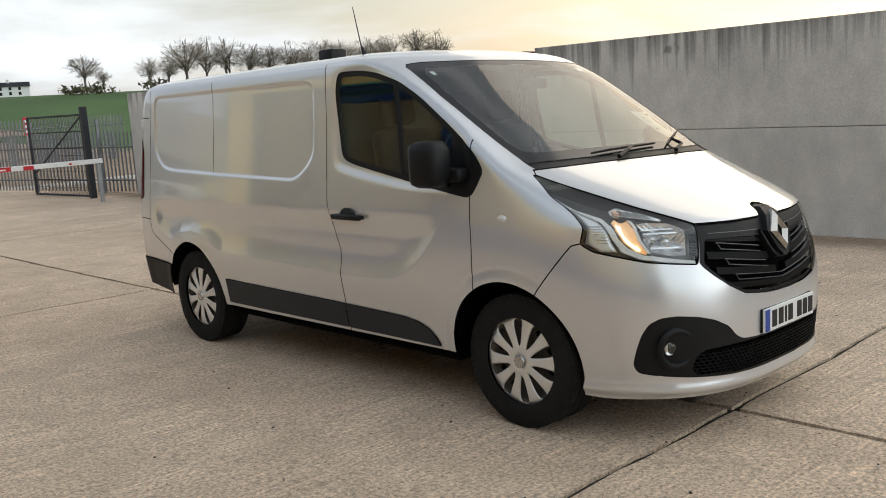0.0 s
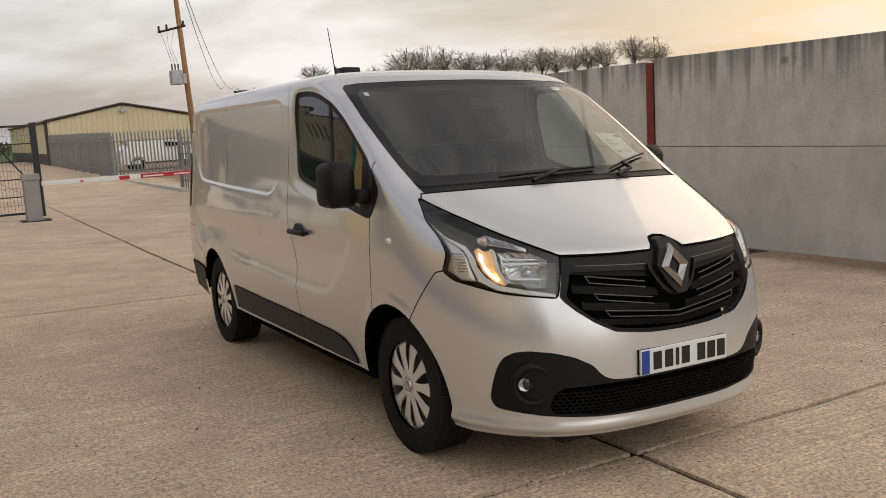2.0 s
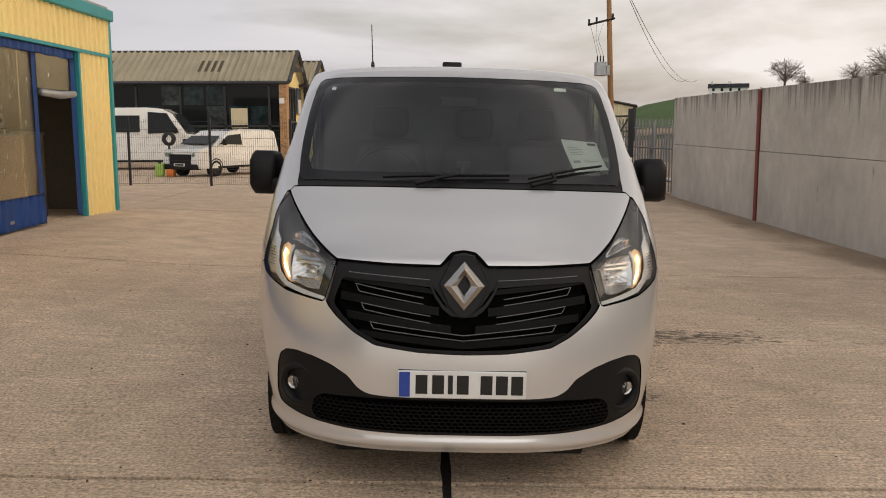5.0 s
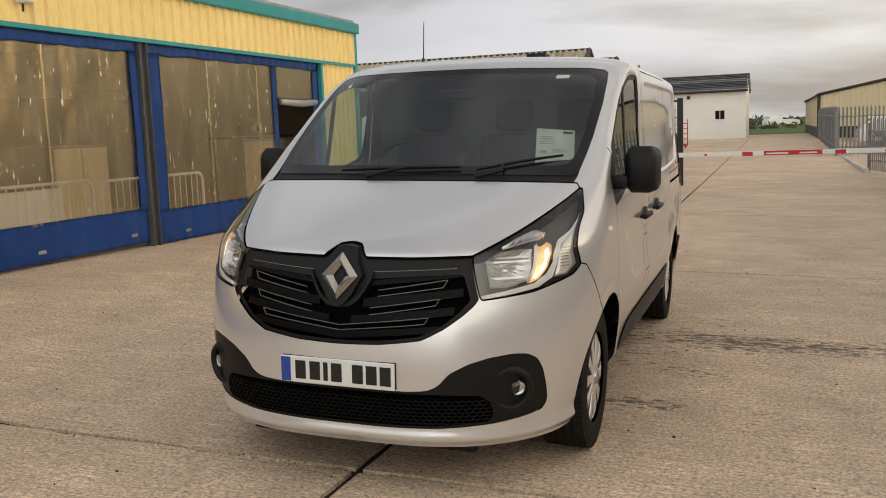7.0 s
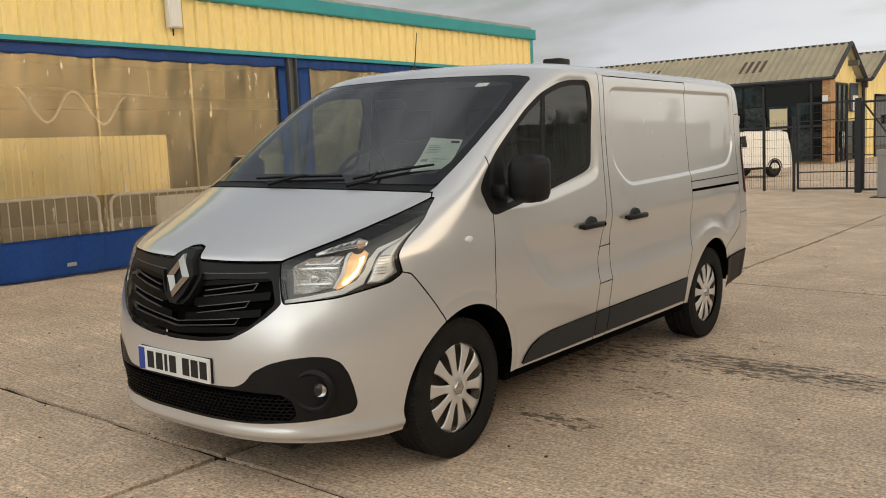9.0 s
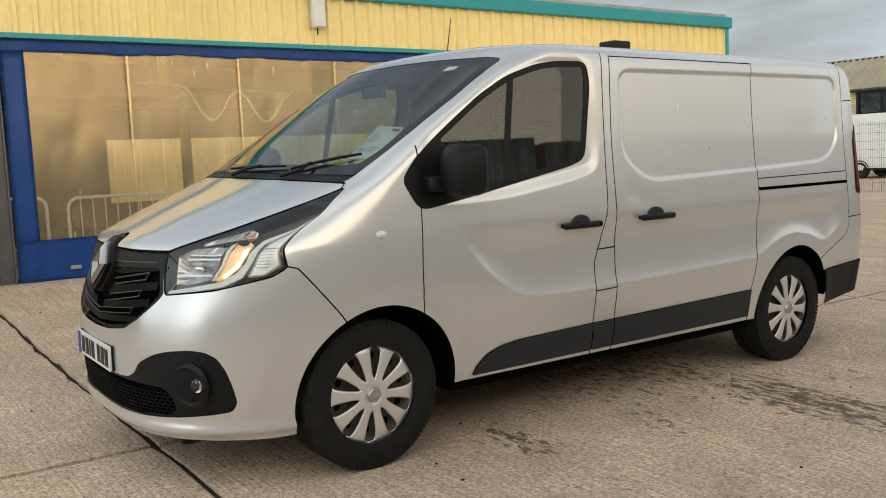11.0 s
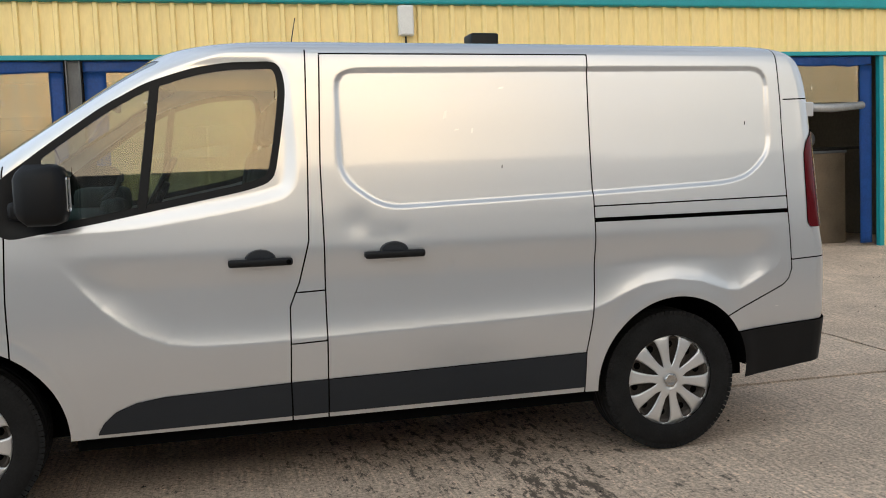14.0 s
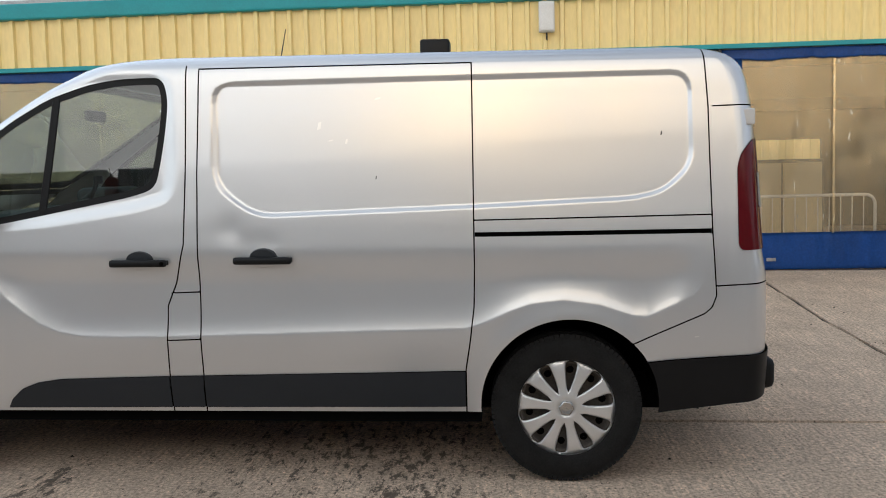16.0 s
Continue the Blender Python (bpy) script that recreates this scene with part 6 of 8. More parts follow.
def wavy_sheet(y0, y1, z0, z1, x, amp, seed, ny=40, nz=20, thick=0.004, hem=0.0, gather=0.0):
    """A hanging sheet with folds; facing +x."""
    bm = bmesh.new()
    rows = []
    for j in range(nz + 1):
        z = z0 + (z1 - z0) * j / nz
        row = []
        for i in range(ny + 1):
            y = y0 + (y1 - y0) * i / ny
            w = noise.noise(Vector((y * 1.7, z * 0.5, seed))) + 0.5 * noise.noise(Vector((y * 5, z * 1.6, seed + 7))) + 0.25 * noise.noise(Vector((y * 11, z * 4.5, seed + 3)))
            w += gather * noise.noise(Vector((y * 9, 0.3 * z, seed + 5))) * (math.exp(-(z1 - z) / 0.28) + 0.5 * math.exp(-(z - z0) / 0.25))
            drop = hem * (0.6 * noise.noise(Vector((y * 3.3, 1.7, seed))) + 0.4 * noise.noise(Vector((y * 9, 4.1, seed)))) * (1 - j / nz)
            row.append(bm.verts.new((x + amp * w, y, z + drop)))
        rows.append(row)
    for a, b in zip(rows, rows[1:]):
        for i in range(ny):
            bm.faces.new((a[i], a[i + 1], b[i + 1], b[i]))
    if thick:
        bmesh.ops.solidify(bm, geom=bm.faces[:], thickness=thick)
    return bm


def curtain(y0, y1, seed, door=None):
    z0 = gz(BX, (y0 + y1) / 2) + 0.03
    c = tagged(thing("strip_curtain", "clear plastic curtain with blue tarpaulin borders", "curtain", group="curtains of the wash bay"))
    x = BX - 0.015
    end = door or y1
    part("clear_panel", wavy_sheet(y0 + 0.2, end - 0.12, z0 + 0.40, LINTEL - 0.10, x - 0.018, 0.016, seed, 150, 40, 0, gather=0.9), M["clear_pvc"], c, "wrinkled clear plastic", True)
    part("top_border", wavy_sheet(y0, y1, LINTEL - 0.13, LINTEL - 0.01, x + 0.010, 0.02, seed + 1, 150, 5, hem=0.03, gather=0.6), M["blue_pvc"], c, "blue tarpaulin border", True)
    part("bottom_border", wavy_sheet(y0, end, z0, z0 + 0.43, x + 0.006, 0.035, seed + 2, 110, 10, gather=0.9), M["blue_pvc"], c, "blue tarpaulin hem", True)
    for a, b in ((y0, y0 + 0.23), (end - 0.15, end)):
        part("side_border", wavy_sheet(a, b, z0 + 0.40, LINTEL - 0.13, x + 0.008, 0.02, seed + a, 5, 26), M["blue_pvc"], c, "blue tarpaulin border", True)
    for y in np.arange(y0 + 1.25, end - 0.4, 1.28):
        part("seam", box((x + 0.012, y, z0 + 0.42), (x + 0.018, y + 0.025, LINTEL - 0.14)), M["clear_pvc"], c, "welded seam")
    for y in np.arange(y0 + 0.5, end - 0.3, 1.5):
        part("eyelet", box((x + 0.035, y, z0 + 0.10), (x + 0.042, y + 0.11, z0 + 0.14), 0.004), M["galv"], c, "metal fixing plate")
    if door:
        part("side_border", wavy_sheet(y1 - 0.2, y1, z0, LINTEL - 0.13, x + 0.008, 0.015, seed + 9, 5, 26), M["blue_pvc"], c, "blue tarpaulin border", True)
        part("clear_panel", wavy_sheet(door, y1 - 0.18, 2.12, LINTEL - 0.13, x, 0.015, seed + 4, 12, 8, 0), M["clear_pvc"], c, "wrinkled clear plastic", True)
        part("rolled_flap", tube([(x + 0.05, door + 0.02, 2.06), (x + 0.055, (door + y1) / 2, 2.04), (x + 0.05, y1 - 0.18, 2.07)], [0.05, 0.06, 0.05], 12), M["galv"], c, "rolled-up grey flap", True)
    return c


curtain(-5.85, -0.42, 3)
curtain(-0.22, 5.17, 11)
curtain(5.37, 9.88, 23, 8.52)

wb = thing("wall_box", "cream plastic utility box on the cladding", "box")
part("case", box((BX + 0.03, 3.28, 2.99), (BX + 0.12, 3.46, 3.34), 0.012), M["white_bar"], wb, "cream plastic case", True)
part("lid", box((BX + 0.12, 3.295, 3.005), (BX + 0.132, 3.445, 3.325), 0.006), M["white_bar"], wb, "")
part("conduit", tube([(BX + 0.05, 3.37, 2.99), (BX + 0.05, 3.37, 2.92), (BX + 0.0, 3.37, 2.90)], 0.010, 6), M["cable"], wb, "short dark conduit")


def barrier(y, x, group="crowd barriers in the wash bay"):
    b = thing("crowd_barrier", "galvanised steel crowd barrier standing behind the curtain", "barrier", pose(x, y, gz(BX, y)), group)
    w, h, r = 2.2, 0.84, 0.12
    loop = [(0, 0, 0.1)] + [(0, 0, 0.3), (0, 0, h - r)] + [(0, r - r * math.cos(t), h - r + r * math.sin(t)) for t in (0.4, 0.8, 1.2, 1.57)] + [(0, w - r + r * math.sin(t), h - r + r * math.cos(t)) for t in (0, 0.4, 0.8, 1.2, 1.57)] + [(0, w, 0.3), (0, w, 0.1)]
    part("frame", tube(loop, 0.02, 8), M["lit_galv"], b, "", True)
    part("lower_rail", tube([(0, 0, 0.28), (0, w, 0.28)], 0.015, 6), M["lit_galv"], b)
    for k in range(1, 16):
        part("upright", tube([(0, w * k / 16, 0.28), (0, w * k / 16, h - 0.02)], 0.007, 5), M["lit_galv"], b)
    for yy in (0.2, w - 0.2):
        part("foot", tube([(-0.25, yy, 0.012), (0, yy, 0.12), (0.25, yy, 0.012)], 0.014, 6), M["lit_galv"], b)
    return b


for y in (-4.3, -1.95, 0.48, 2.84, 5.2):
    barrier(y, BX - 0.75)
board = thing("white_board", "white plastic board behind the barrier", "board")
part("board", box((BX - 0.84, 3.52, gz(BX, 3)), (BX - 0.80, 4.58, gz(BX, 3) + 0.78), 0.01), M["white_bar"], board)
crate = thing("storage_cabinet", "dull buff cabinet inside the wash bay", "cabinet")
part("carcass", box((BX - 3.2, 6.2, 0.1), (BX - 2.5, 7.4, 1.5), 0.02), M["inside"], crate)
part("door", box((BX - 2.5, 6.25, 0.2), (BX - 2.47, 6.79, 1.45), 0.006), M["cream_sheet"], crate, "buff door")
part("door", box((BX - 2.5, 6.82, 0.2), (BX - 2.47, 7.36, 1.45), 0.006), M["cream_sheet"], crate, "buff door")
rear = thing("rear_shed", "cream yellow sheeted shed behind the wash bay", "shed")
part("cladding", ribbed(-4.0, 14.0, -0.2, 2.7, BX - 12.5), M["yellow_sheet"], rear, "cream yellow cladding")
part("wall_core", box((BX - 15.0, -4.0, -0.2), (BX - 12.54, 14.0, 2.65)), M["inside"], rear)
part("eaves_trim", box((BX - 12.6, -4.0, 2.7), (BX - 12.4, 14.0, 2.8)), M["teal"], rear, "teal eaves trim")
part("inner_beam", box((BX - 5.0, -9.9, 2.35), (BX - 4.85, 11.3, 2.55)), M["steel_dark"], bay, "dark roof beam inside")
for y in (-7.2, -2.2, 3.4, 9.6):
    part("inner_post", box((BX - 5.0, y - 0.07, 0.1), (BX - 4.86, y + 0.07, 2.35)), M["steel_dark"], bay, "dark inner post")
hose = thing("wash_hose", "pale hose hanging in loops inside the wash bay", "hose")
part("hose", tube([(BX - 1.6, 2.2 + 1.55 * k / 24, 2.42 - .10 * k / 24 - .42 * (math.sin(math.pi * k / 12) ** 2 if k < 12 else .95 * math.sin(math.pi * (k - 12) / 12) ** 2)) for k in range(25)], .018, 6), M["white_bar"], hose, "", True)
part("hose_rail", tube([(BX - 1.6, 1.6, 2.46), (BX - 1.6, 4.4, 2.30)], .02, 6), M["galv"], hose, "thin steel rail")
for y in (1.9, 4.1):
    part("rail_hanger", tube([(BX - 1.6, y, 2.44 - .057 * (y - 1.6)), (BX - 1.6, y, EAVE + .06)], .012, 5), M["galv"], hose)
gatepanel = thing("half_gate", "brown tread-plate half gate standing inside the doorway", "gate")
zg = gz(BX, 9.2)
part("board", box((BX - 0.62, 8.35, zg), (BX - 0.58, 9.25, zg + 1.30), 0.006), M["dull_board"], gatepanel, "dull buff board")
part("tread_sheet", box((BX - 0.60, 9.25, zg), (BX - 0.57, 9.90, zg + 1.30), 0.004), M["tread_plate"], gatepanel, "brown tread plate")
bm = bmesh.new()
for r in range(24):
    for c in range(10):
        y, z = 9.28 + .062 * c + (.031 if r % 2 else 0), zg + .04 + .052 * r
        if y < 9.88:
            add_box(bm, (0, -.004, -.014), (.004, .004, .014), 0, pose(BX - 0.57, y, z, 45 if (r + c) % 2 else -45))
tagged(part("raised_bars", bm, M["tread_plate"], gatepanel, "raised bars of the tread plate"), kind="stuff")
part("top_rail", box((BX - 0.64, 8.33, zg + 1.30), (BX - 0.55, 9.92, zg + 1.34), 0.006), M["grey_steel"], gatepanel)
shelf_ = thing("wall_shelf", "dark shelf inside the doorway", "shelf")
part("shelf_top", box((BX - 1.45, 8.6, 1.50), (BX - 0.95, 10.6, 1.54), 0.006), M["steel_dark"], shelf_)
for y in (8.7, 10.5):
    part("leg", box((BX - 1.42, y - .03, zg), (BX - 1.36, y + .03, 1.50)), M["steel_dark"], shelf_)
reel = thing("hose_reel", "dull grey round hose reel on the shelf", "reel")
bm = lathe([(-.06, .06), (-.06, .12), (.04, .13), (.06, .12), (.06, .06), (.03, .055), (.03, .001)], "x", 28)
bmesh.ops.transform(bm, matrix=Matrix.Translation((BX - 1.2, 9.72, 1.67)), verts=bm.verts)
part("drum", bm, M["galv"], reel, "dull grey drum", True)
part("hub", box((BX - 1.17, 9.69, 1.64), (BX - 1.13, 9.75, 1.70), 0.01), M["cable"], reel)

# drain grating by the wall
drain = thing("drain_grating", "rusty steel drain grating set in the concrete", "drain")
for k in range(9):
    part("slat", box((5.25 + 0.07 * k, 3.6, gz(5.5, 3.8) - 0.004), (5.285 + 0.07 * k, 4.0, gz(5.5, 3.8) + 0.006)), M["steel_dark"], drain)
part("frame", box((5.2, 3.55, gz(5.5, 3.8) - 0.02), (5.9, 4.05, gz(5.5, 3.8) + 0.001)), M["steel_dark"], drain)

# ---- mesh fence and gates ----
FY = 19.0
fence = thing("mesh_fence", "black welded mesh fence with steel posts", "fence")
FX = [-20.6, -18.5, -16.4, -14.3, -12.2, -10.15, -8.07, -5.96, -3.86, -3.15]
for x in FX:
    y = FY
    part("post", box((x - 0.03, y - 0.03, gz(x, y)), (x + 0.03, y + 0.03, gz(x, y) + 1.78), 0.006), M["dark_steel_fence"], fence)


def mesh_panel(x0, x1, z0, z1, y, step=0.055):
    bm = bmesh.new()
    x = x0 + step / 2
    while x < x1:
        add_tube(bm, [(x, y, z0), (x, y, z1)], 0.0032, 3, ends=False)
        x += step
    z = z0
    while z <= z1 + 1e-6:
        add_tube(bm, [(x0, y, z), (x1, y, z)], 0.0035, 3, ends=False)
        z += 0.2
    return bm


for a, b in zip(FX, FX[1:]):
    z = gz((a + b) / 2, FY)
    tagged(part("mesh", mesh_panel(a, b, z + 0.05, z + 1.72, FY), M["dark_steel_fence"], fence, "fine black wire mesh"), kind="stuff")


def gate_leaf(w, h, brace):
    g = thing("gate_leaf", "black steel mesh gate standing shut", "gate", group="yard gates")
    for lo, hi in (((0, -.025, .06), (.05, .025, h)), ((w - .05, -.025, .06), (w, .025, h)), ((.05, -.025, .06), (w - .05, .025, .11)), ((.05, -.025, h - .05), (w - .05, .025, h))):
        part("frame_bar", box(lo, hi, .004), M["dark_steel_fence"], g)
    for k in range(1, 5):
        part("rail", box((.05, -.012, .06 + k * (h - .1) / 5), (w - .05, .012, .085 + k * (h - .1) / 5)), M["dark_steel_fence"], g)
    if brace:
        part("brace", tube([(.04, 0, h - .06), (w - .05, 0, .6)], .022, 6), M["dark_steel_fence"], g)
    else:
        part("frame_bar", box((w - .24, -.02, .11), (w - .20, .02, h - .05), .004), M["dark_steel_fence"], g)
    tagged(part("mesh", mesh_panel(.05, w - .05, .08, h - .03, 0, .075), M["dark_steel_fence"], g, "fine wire mesh"), kind="stuff")
    return g


gate_leaf(1.35, 2.12, False).matrix_basis = pose(-3.08, FY, gz(-2.5, FY))
gate_leaf(1.10, 2.12, True).matrix_basis = pose(-1.62, FY, gz(-1, FY))
far_leaf = gate_leaf(2.75, 2.08, True)
far_leaf.matrix_basis = pose(4.93, 18.85, gz(4.9, 19) - .03, 0, 0, 96)
tagged(far_leaf, "black steel mesh gate standing open")
for x, y, h in ((-1.70, FY, 2.16), (-.52, FY, 2.16), (4.95, 18.75, 2.2)):
    p = thing("gate_post", "thick black steel gate post", "post", group="gate posts")
    part("post", box((x - .07, y - .07, gz(x, y)), (x + .07, y + .07, gz(x, y) + h), .008), M["dark_steel_fence"], p)
    part("cap", box((x - .075, y - .075, gz(x, y) + h), (x + .075, y + .075, gz(x, y) + h + .012), .004), M["dark_steel_fence"], p)

# barrier arm
bar = thing("barrier_gate", "white and red lifting barrier with a grey drive box", "barrier")
bz = gz(-.8, 17.7)
part("drive_box", box((-.98, 17.5, bz), (-.66, 17.85, bz + .98), .012), M["box_grey"], bar, "grey steel drive box")
part("box_lid", box((-1.0, 17.48, bz + .90), (-.64, 17.87, bz + 1.03), .01), M["box_grey"], bar)
part("base_plate", box((-1.1, 17.4, bz), (-.5, 17.95, bz + .02)), M["steel_dark"], bar)
arm = part("arm", box((-.62, 17.44, .665), (4.72, 17.50, .772), .008), M["white_bar"], bar, "white barrier arm")
for a, b in ((1.0, 1.23), (2.95, 3.17)):
    part("red_mark", box((a, 17.436, .665), (b, 17.44, .755)), M["red_bar"], arm, "red mark")
sign = part("barrier_sign", box((1.47, 17.425, .668), (2.69, 17.437, .769)), M["red_bar"], arm, "red notice on the arm")
for a, b in ((1.52, 1.98), (2.22, 2.58)):
    part("text_bar", box((a, 17.42, .695), (b, 17.426, .725)), M["white_bar"], sign, "plain white bar")
for x in (.2, 2.08, 3.97):
    part("reflector", box((x - .03, 17.43, .69), (x + .03, 17.436, .73)), M["red_paint"], arm, "red reflector")
rest = thing("barrier_post", "grey steel post holding the barrier's end", "post")
part("post", box((4.55, 17.36, gz(4.6, 17.4)), (4.63, 17.43, .64), .006), M["galv"], rest)

# ---- palisade fences ----
def palisade(p0, p1, height, label):
    f = thing("palisade_fence", label, "fence", group="palisade fences")
    a, b = Vector(p0), Vector(p1)
    d = (b - a).normalized()
    n = Vector((-d.y, d.x))
    L = (b - a).length
    turn = math.degrees(math.atan2(d.y, d.x))
    pale_me = bpy.data.meshes.new("pale")
    bm = bmesh.new()
    outline_ = [(-.034, 0), (-.012, .018), (.012, .018), (.034, 0), (.030, -.004), (.010, .012), (-.010, .012), (-.030, -.004)]
    low_ = [bm.verts.new((x, y, 0)) for x, y in outline_]
    hi_ = [bm.verts.new((x, y, height - (.09 if abs(x) > .02 else 0))) for x, y in outline_]
    bm.faces.new(hi_)
    for i in range(8):
        j = (i + 1) % 8
        bm.faces.new((low_[i], low_[j], hi_[j], hi_[i]))
    bm.to_mesh(pale_me)
    bm.free()
    pale_me.materials.append(M["weathered_galv"])
    k = .08
    while k < L:
        p = a + d * k
        o = new("pale", pale_me)
        o.parent = f
        o.matrix_basis = pose(p.x, p.y, gz(p.x, p.y) + .05, 0, 0, turn)
        k += .145
    for z in (.35, height - .35):
        part("rail", tube([(a.x + n.x * -.03, a.y + n.y * -.03, gz(*a) + z), (b.x + n.x * -.03, b.y + n.y * -.03, gz(*b) + z)], .022, 4), M["weathered_galv"], f)
    k = 0
    while k <= L:
        p = a + d * k
        part("post", box((p.x - .05, p.y - .05, gz(*p)), (p.x + .05, p.y + .05, gz(*p) + height - .1)), M["weathered_galv"], f)
        k += 2.75
    return f


palisade((4.35, 25.4), (6.2, 18.75), 1.55, "galvanised steel palisade fence with pointed pales")
palisade((4.0, 35.0), (13.5, 35.0), 1.9, "grey palisade fence before a cream shed")
palisade((4.3, 58.0), (4.02, 35.1), 1.9, "grey palisade fence running along the lane")
kerb = thing("kerb", "low concrete kerb of the apron", "kerb")
part("stone", box((4.15, 24.7, gz(4.2, 26) - .1), (4.3, 34.9, gz(4.2, 30) + .09), .02), M["wall_concrete"], kerb)
part("stone", box((4.3, 24.6, gz(4.2, 26) - .1), (13, 24.75, gz(6, 25) + .09), .02), M["wall_concrete"], kerb)
apron = tagged(mesh_object("pavement_apron", grid_sheet(np.linspace(4.3, 16, 12), np.linspace(24.75, 58, 20), .03), M["yard"]), "pale concrete apron behind the palisade fence", "pavement", kind="structure")
verge = tagged(mesh_object("pavement_verge", grid_sheet(np.linspace(6.1, 14, 8), np.linspace(18.7, 24.7, 8), .0), M["yard"]), "dirty concrete verge past the wall's end", "pavement", kind="structure")
lane = tagged(mesh_object("pavement_lane", grid_sheet(np.linspace(-40, 22, 30), np.linspace(66.9, 78, 6), -.03), M["yard"]), "grey concrete lane beyond the yard", "pavement", kind="structure")

# ---- cream shed ----
def ribbed_face(p0, p1, z0, tops, mat, parent, pitch=.33, label=""):
    """Vertical ribbed sheeting between two ground points; tops: a function of the distance along."""
    a, b = Vector(p0), Vector(p1)
    d = (b - a).normalized()
    n = Vector((d.y, -d.x))
    L = (b - a).length
    bm = bmesh.new()
    prof, k = [], 0.0
    while k < L - 1e-6:
        for s_, o in ((0, 0), (.62, 0), (.70, .03), (.92, .03)):
            if k + s_ * pitch < L:
                prof.append((k + s_ * pitch, o))
        k += pitch
    prof.append((L, 0))
    lo = [bm.verts.new((a.x + d.x * q + n.x * o, a.y + d.y * q + n.y * o, z0)) for q, o in prof]
    hi = [bm.verts.new((a.x + d.x * q + n.x * o, a.y + d.y * q + n.y * o, tops(q))) for q, o in prof]
    for i in range(len(prof) - 1):
        bm.faces.new((lo[i], lo[i + 1], hi[i + 1], hi[i]))
    return part("cladding", bm, M[mat], parent, label)


def gabled(name, label, x0, x1, y0, y1, eave, ridge, z0, wall_mat, roof_mat, trim_mat, base_mat=None, base_h=0, along="y", over=.12):
    """A hall with a pitched roof; along: the way its ridge runs."""
    h = thing(name, label, "building")
    low_ = z0 + base_h

    def rise(q, L):
        return eave + (ridge - eave) * (1 - abs(2 * q / L - 1))
    flat_top = lambda q: eave
    walls_ = [((x0, y0), (x1, y0)), ((x1, y0), (x1, y1)), ((x1, y1), (x0, y1)), ((x0, y1), (x0, y0))]
    for i, (a, b) in enumerate(walls_):
        L = (Vector(b) - Vector(a)).length
        gable = (i % 2 == 0) == (along == "y")
        ribbed_face(a, b, low_, (lambda q, L=L: rise(q, L)) if gable else flat_top, wall_mat, h)
    if base_mat:
        part("plinth", box((x0 - .02, y0 - .02, z0 - .3), (x1 + .02, y1 + .02, low_)), M[base_mat], h)
    part("core", box((x0 + .05, y0 + .05, z0), (x1 - .05, y1 - .05, eave - .05)), M["inside"], h, "core block coloured dark as a shaded inside")
    for s in (0, 1):
        bm = bmesh.new()
        if along == "y":
            xm = (x0 + x1) / 2
            xe = (x0 - over) if s == 0 else (x1 + over)
            q = [(xe, y0 - over, eave - .05), (xe, y1 + over, eave - .05), (xm, y1 + over, ridge + .03), (xm, y0 - over, ridge + .03)]
        else:
            ym = (y0 + y1) / 2
            ye = (y0 - over) if s == 0 else (y1 + over)
            q = [(x0 - over, ye, eave - .05), (x1 + over, ye, eave - .05), (x1 + over, ym, ridge + .03), (x0 - over, ym, ridge + .03)]
        # corrugations down the slope
        n_ = int((Vector(q[1]) - Vector(q[0])).length / .30)
        lo, hi = [], []
        for k in range(n_ * 3 + 1):
            t = k / (n_ * 3)
            o = .11 if k % 3 == 1 else 0
            lo.append(bm.verts.new(Vector(q[0]).lerp(Vector(q[1]), t) + Vector((0, 0, o))))
            hi.append(bm.verts.new(Vector(q[3]).lerp(Vector(q[2]), t) + Vector((0, 0, o))))
        for k in range(len(lo) - 1):
            bm.faces.new((lo[k], lo[k + 1], hi[k + 1], hi[k]))
        bmesh.ops.solidify(bm, geom=bm.faces[:], thickness=.05)
        part("roof", bm, M[roof_mat], h, "ribbed sheet roof")
    # verge and eaves trims
    if along == "y":
        xm = (x0 + x1) / 2
        for yy in (y0 - over, y1 + over):
            for xa in (x0 - over, x1 + over):
                part("verge", tube([(xa, yy, eave - .02), (xm, yy, ridge + .06)], .09, 4), M[trim_mat], h)
        for xa in (x0 - over, x1 + over):
            part("gutter", tube([(xa, y0 - over, eave - .06), (xa, y1 + over, eave - .06)], .08, 4), M[trim_mat], h)
        for xa in (x0, x1):
            part("corner_trim", box((xa - .1, y0 - .06, z0), (xa + .1, y0 + .1, eave)), M[trim_mat], h)
    else:
        ym = (y0 + y1) / 2
        for xx in (x0 - over, x1 + over):
            for ya in (y0 - over, y1 + over):
                part("verge", tube([(xx, ya, eave - .02), (xx, ym, ridge + .06)], .10, 4), M[trim_mat], h)
        part("gutter", tube([(x0 - over, y0 - over, eave - .06), (x1 + over, y0 - over, eave - .06)], .07, 4), M[trim_mat], h)
        part("ridge_cap", tube([(x0 - over, ym, ridge + .05), (x1 + over, ym, ridge + .05)], .06, 4), M[trim_mat], h)
    return h


shed = gabled("cream_shed", "cream sheeted shed with dark brown trim and plinth", 4.35, 14.05, 59.5, 86, 2.88, 3.76, -.1, "cream_sheet", "roof_sheet", "brown_trim", "brown_trim", .87)
fl = thing("floodlight", "small grey floodlight under the shed's ridge", "floodlight")
part("head", box((9.05, 59.2, 3.25), (9.4, 59.42, 3.48), .02), M["galv"], fl)
part("bracket", tube([(9.2, 59.5, 3.75), (9.2, 59.3, 3.47)], .03, 5), M["galv"], fl)

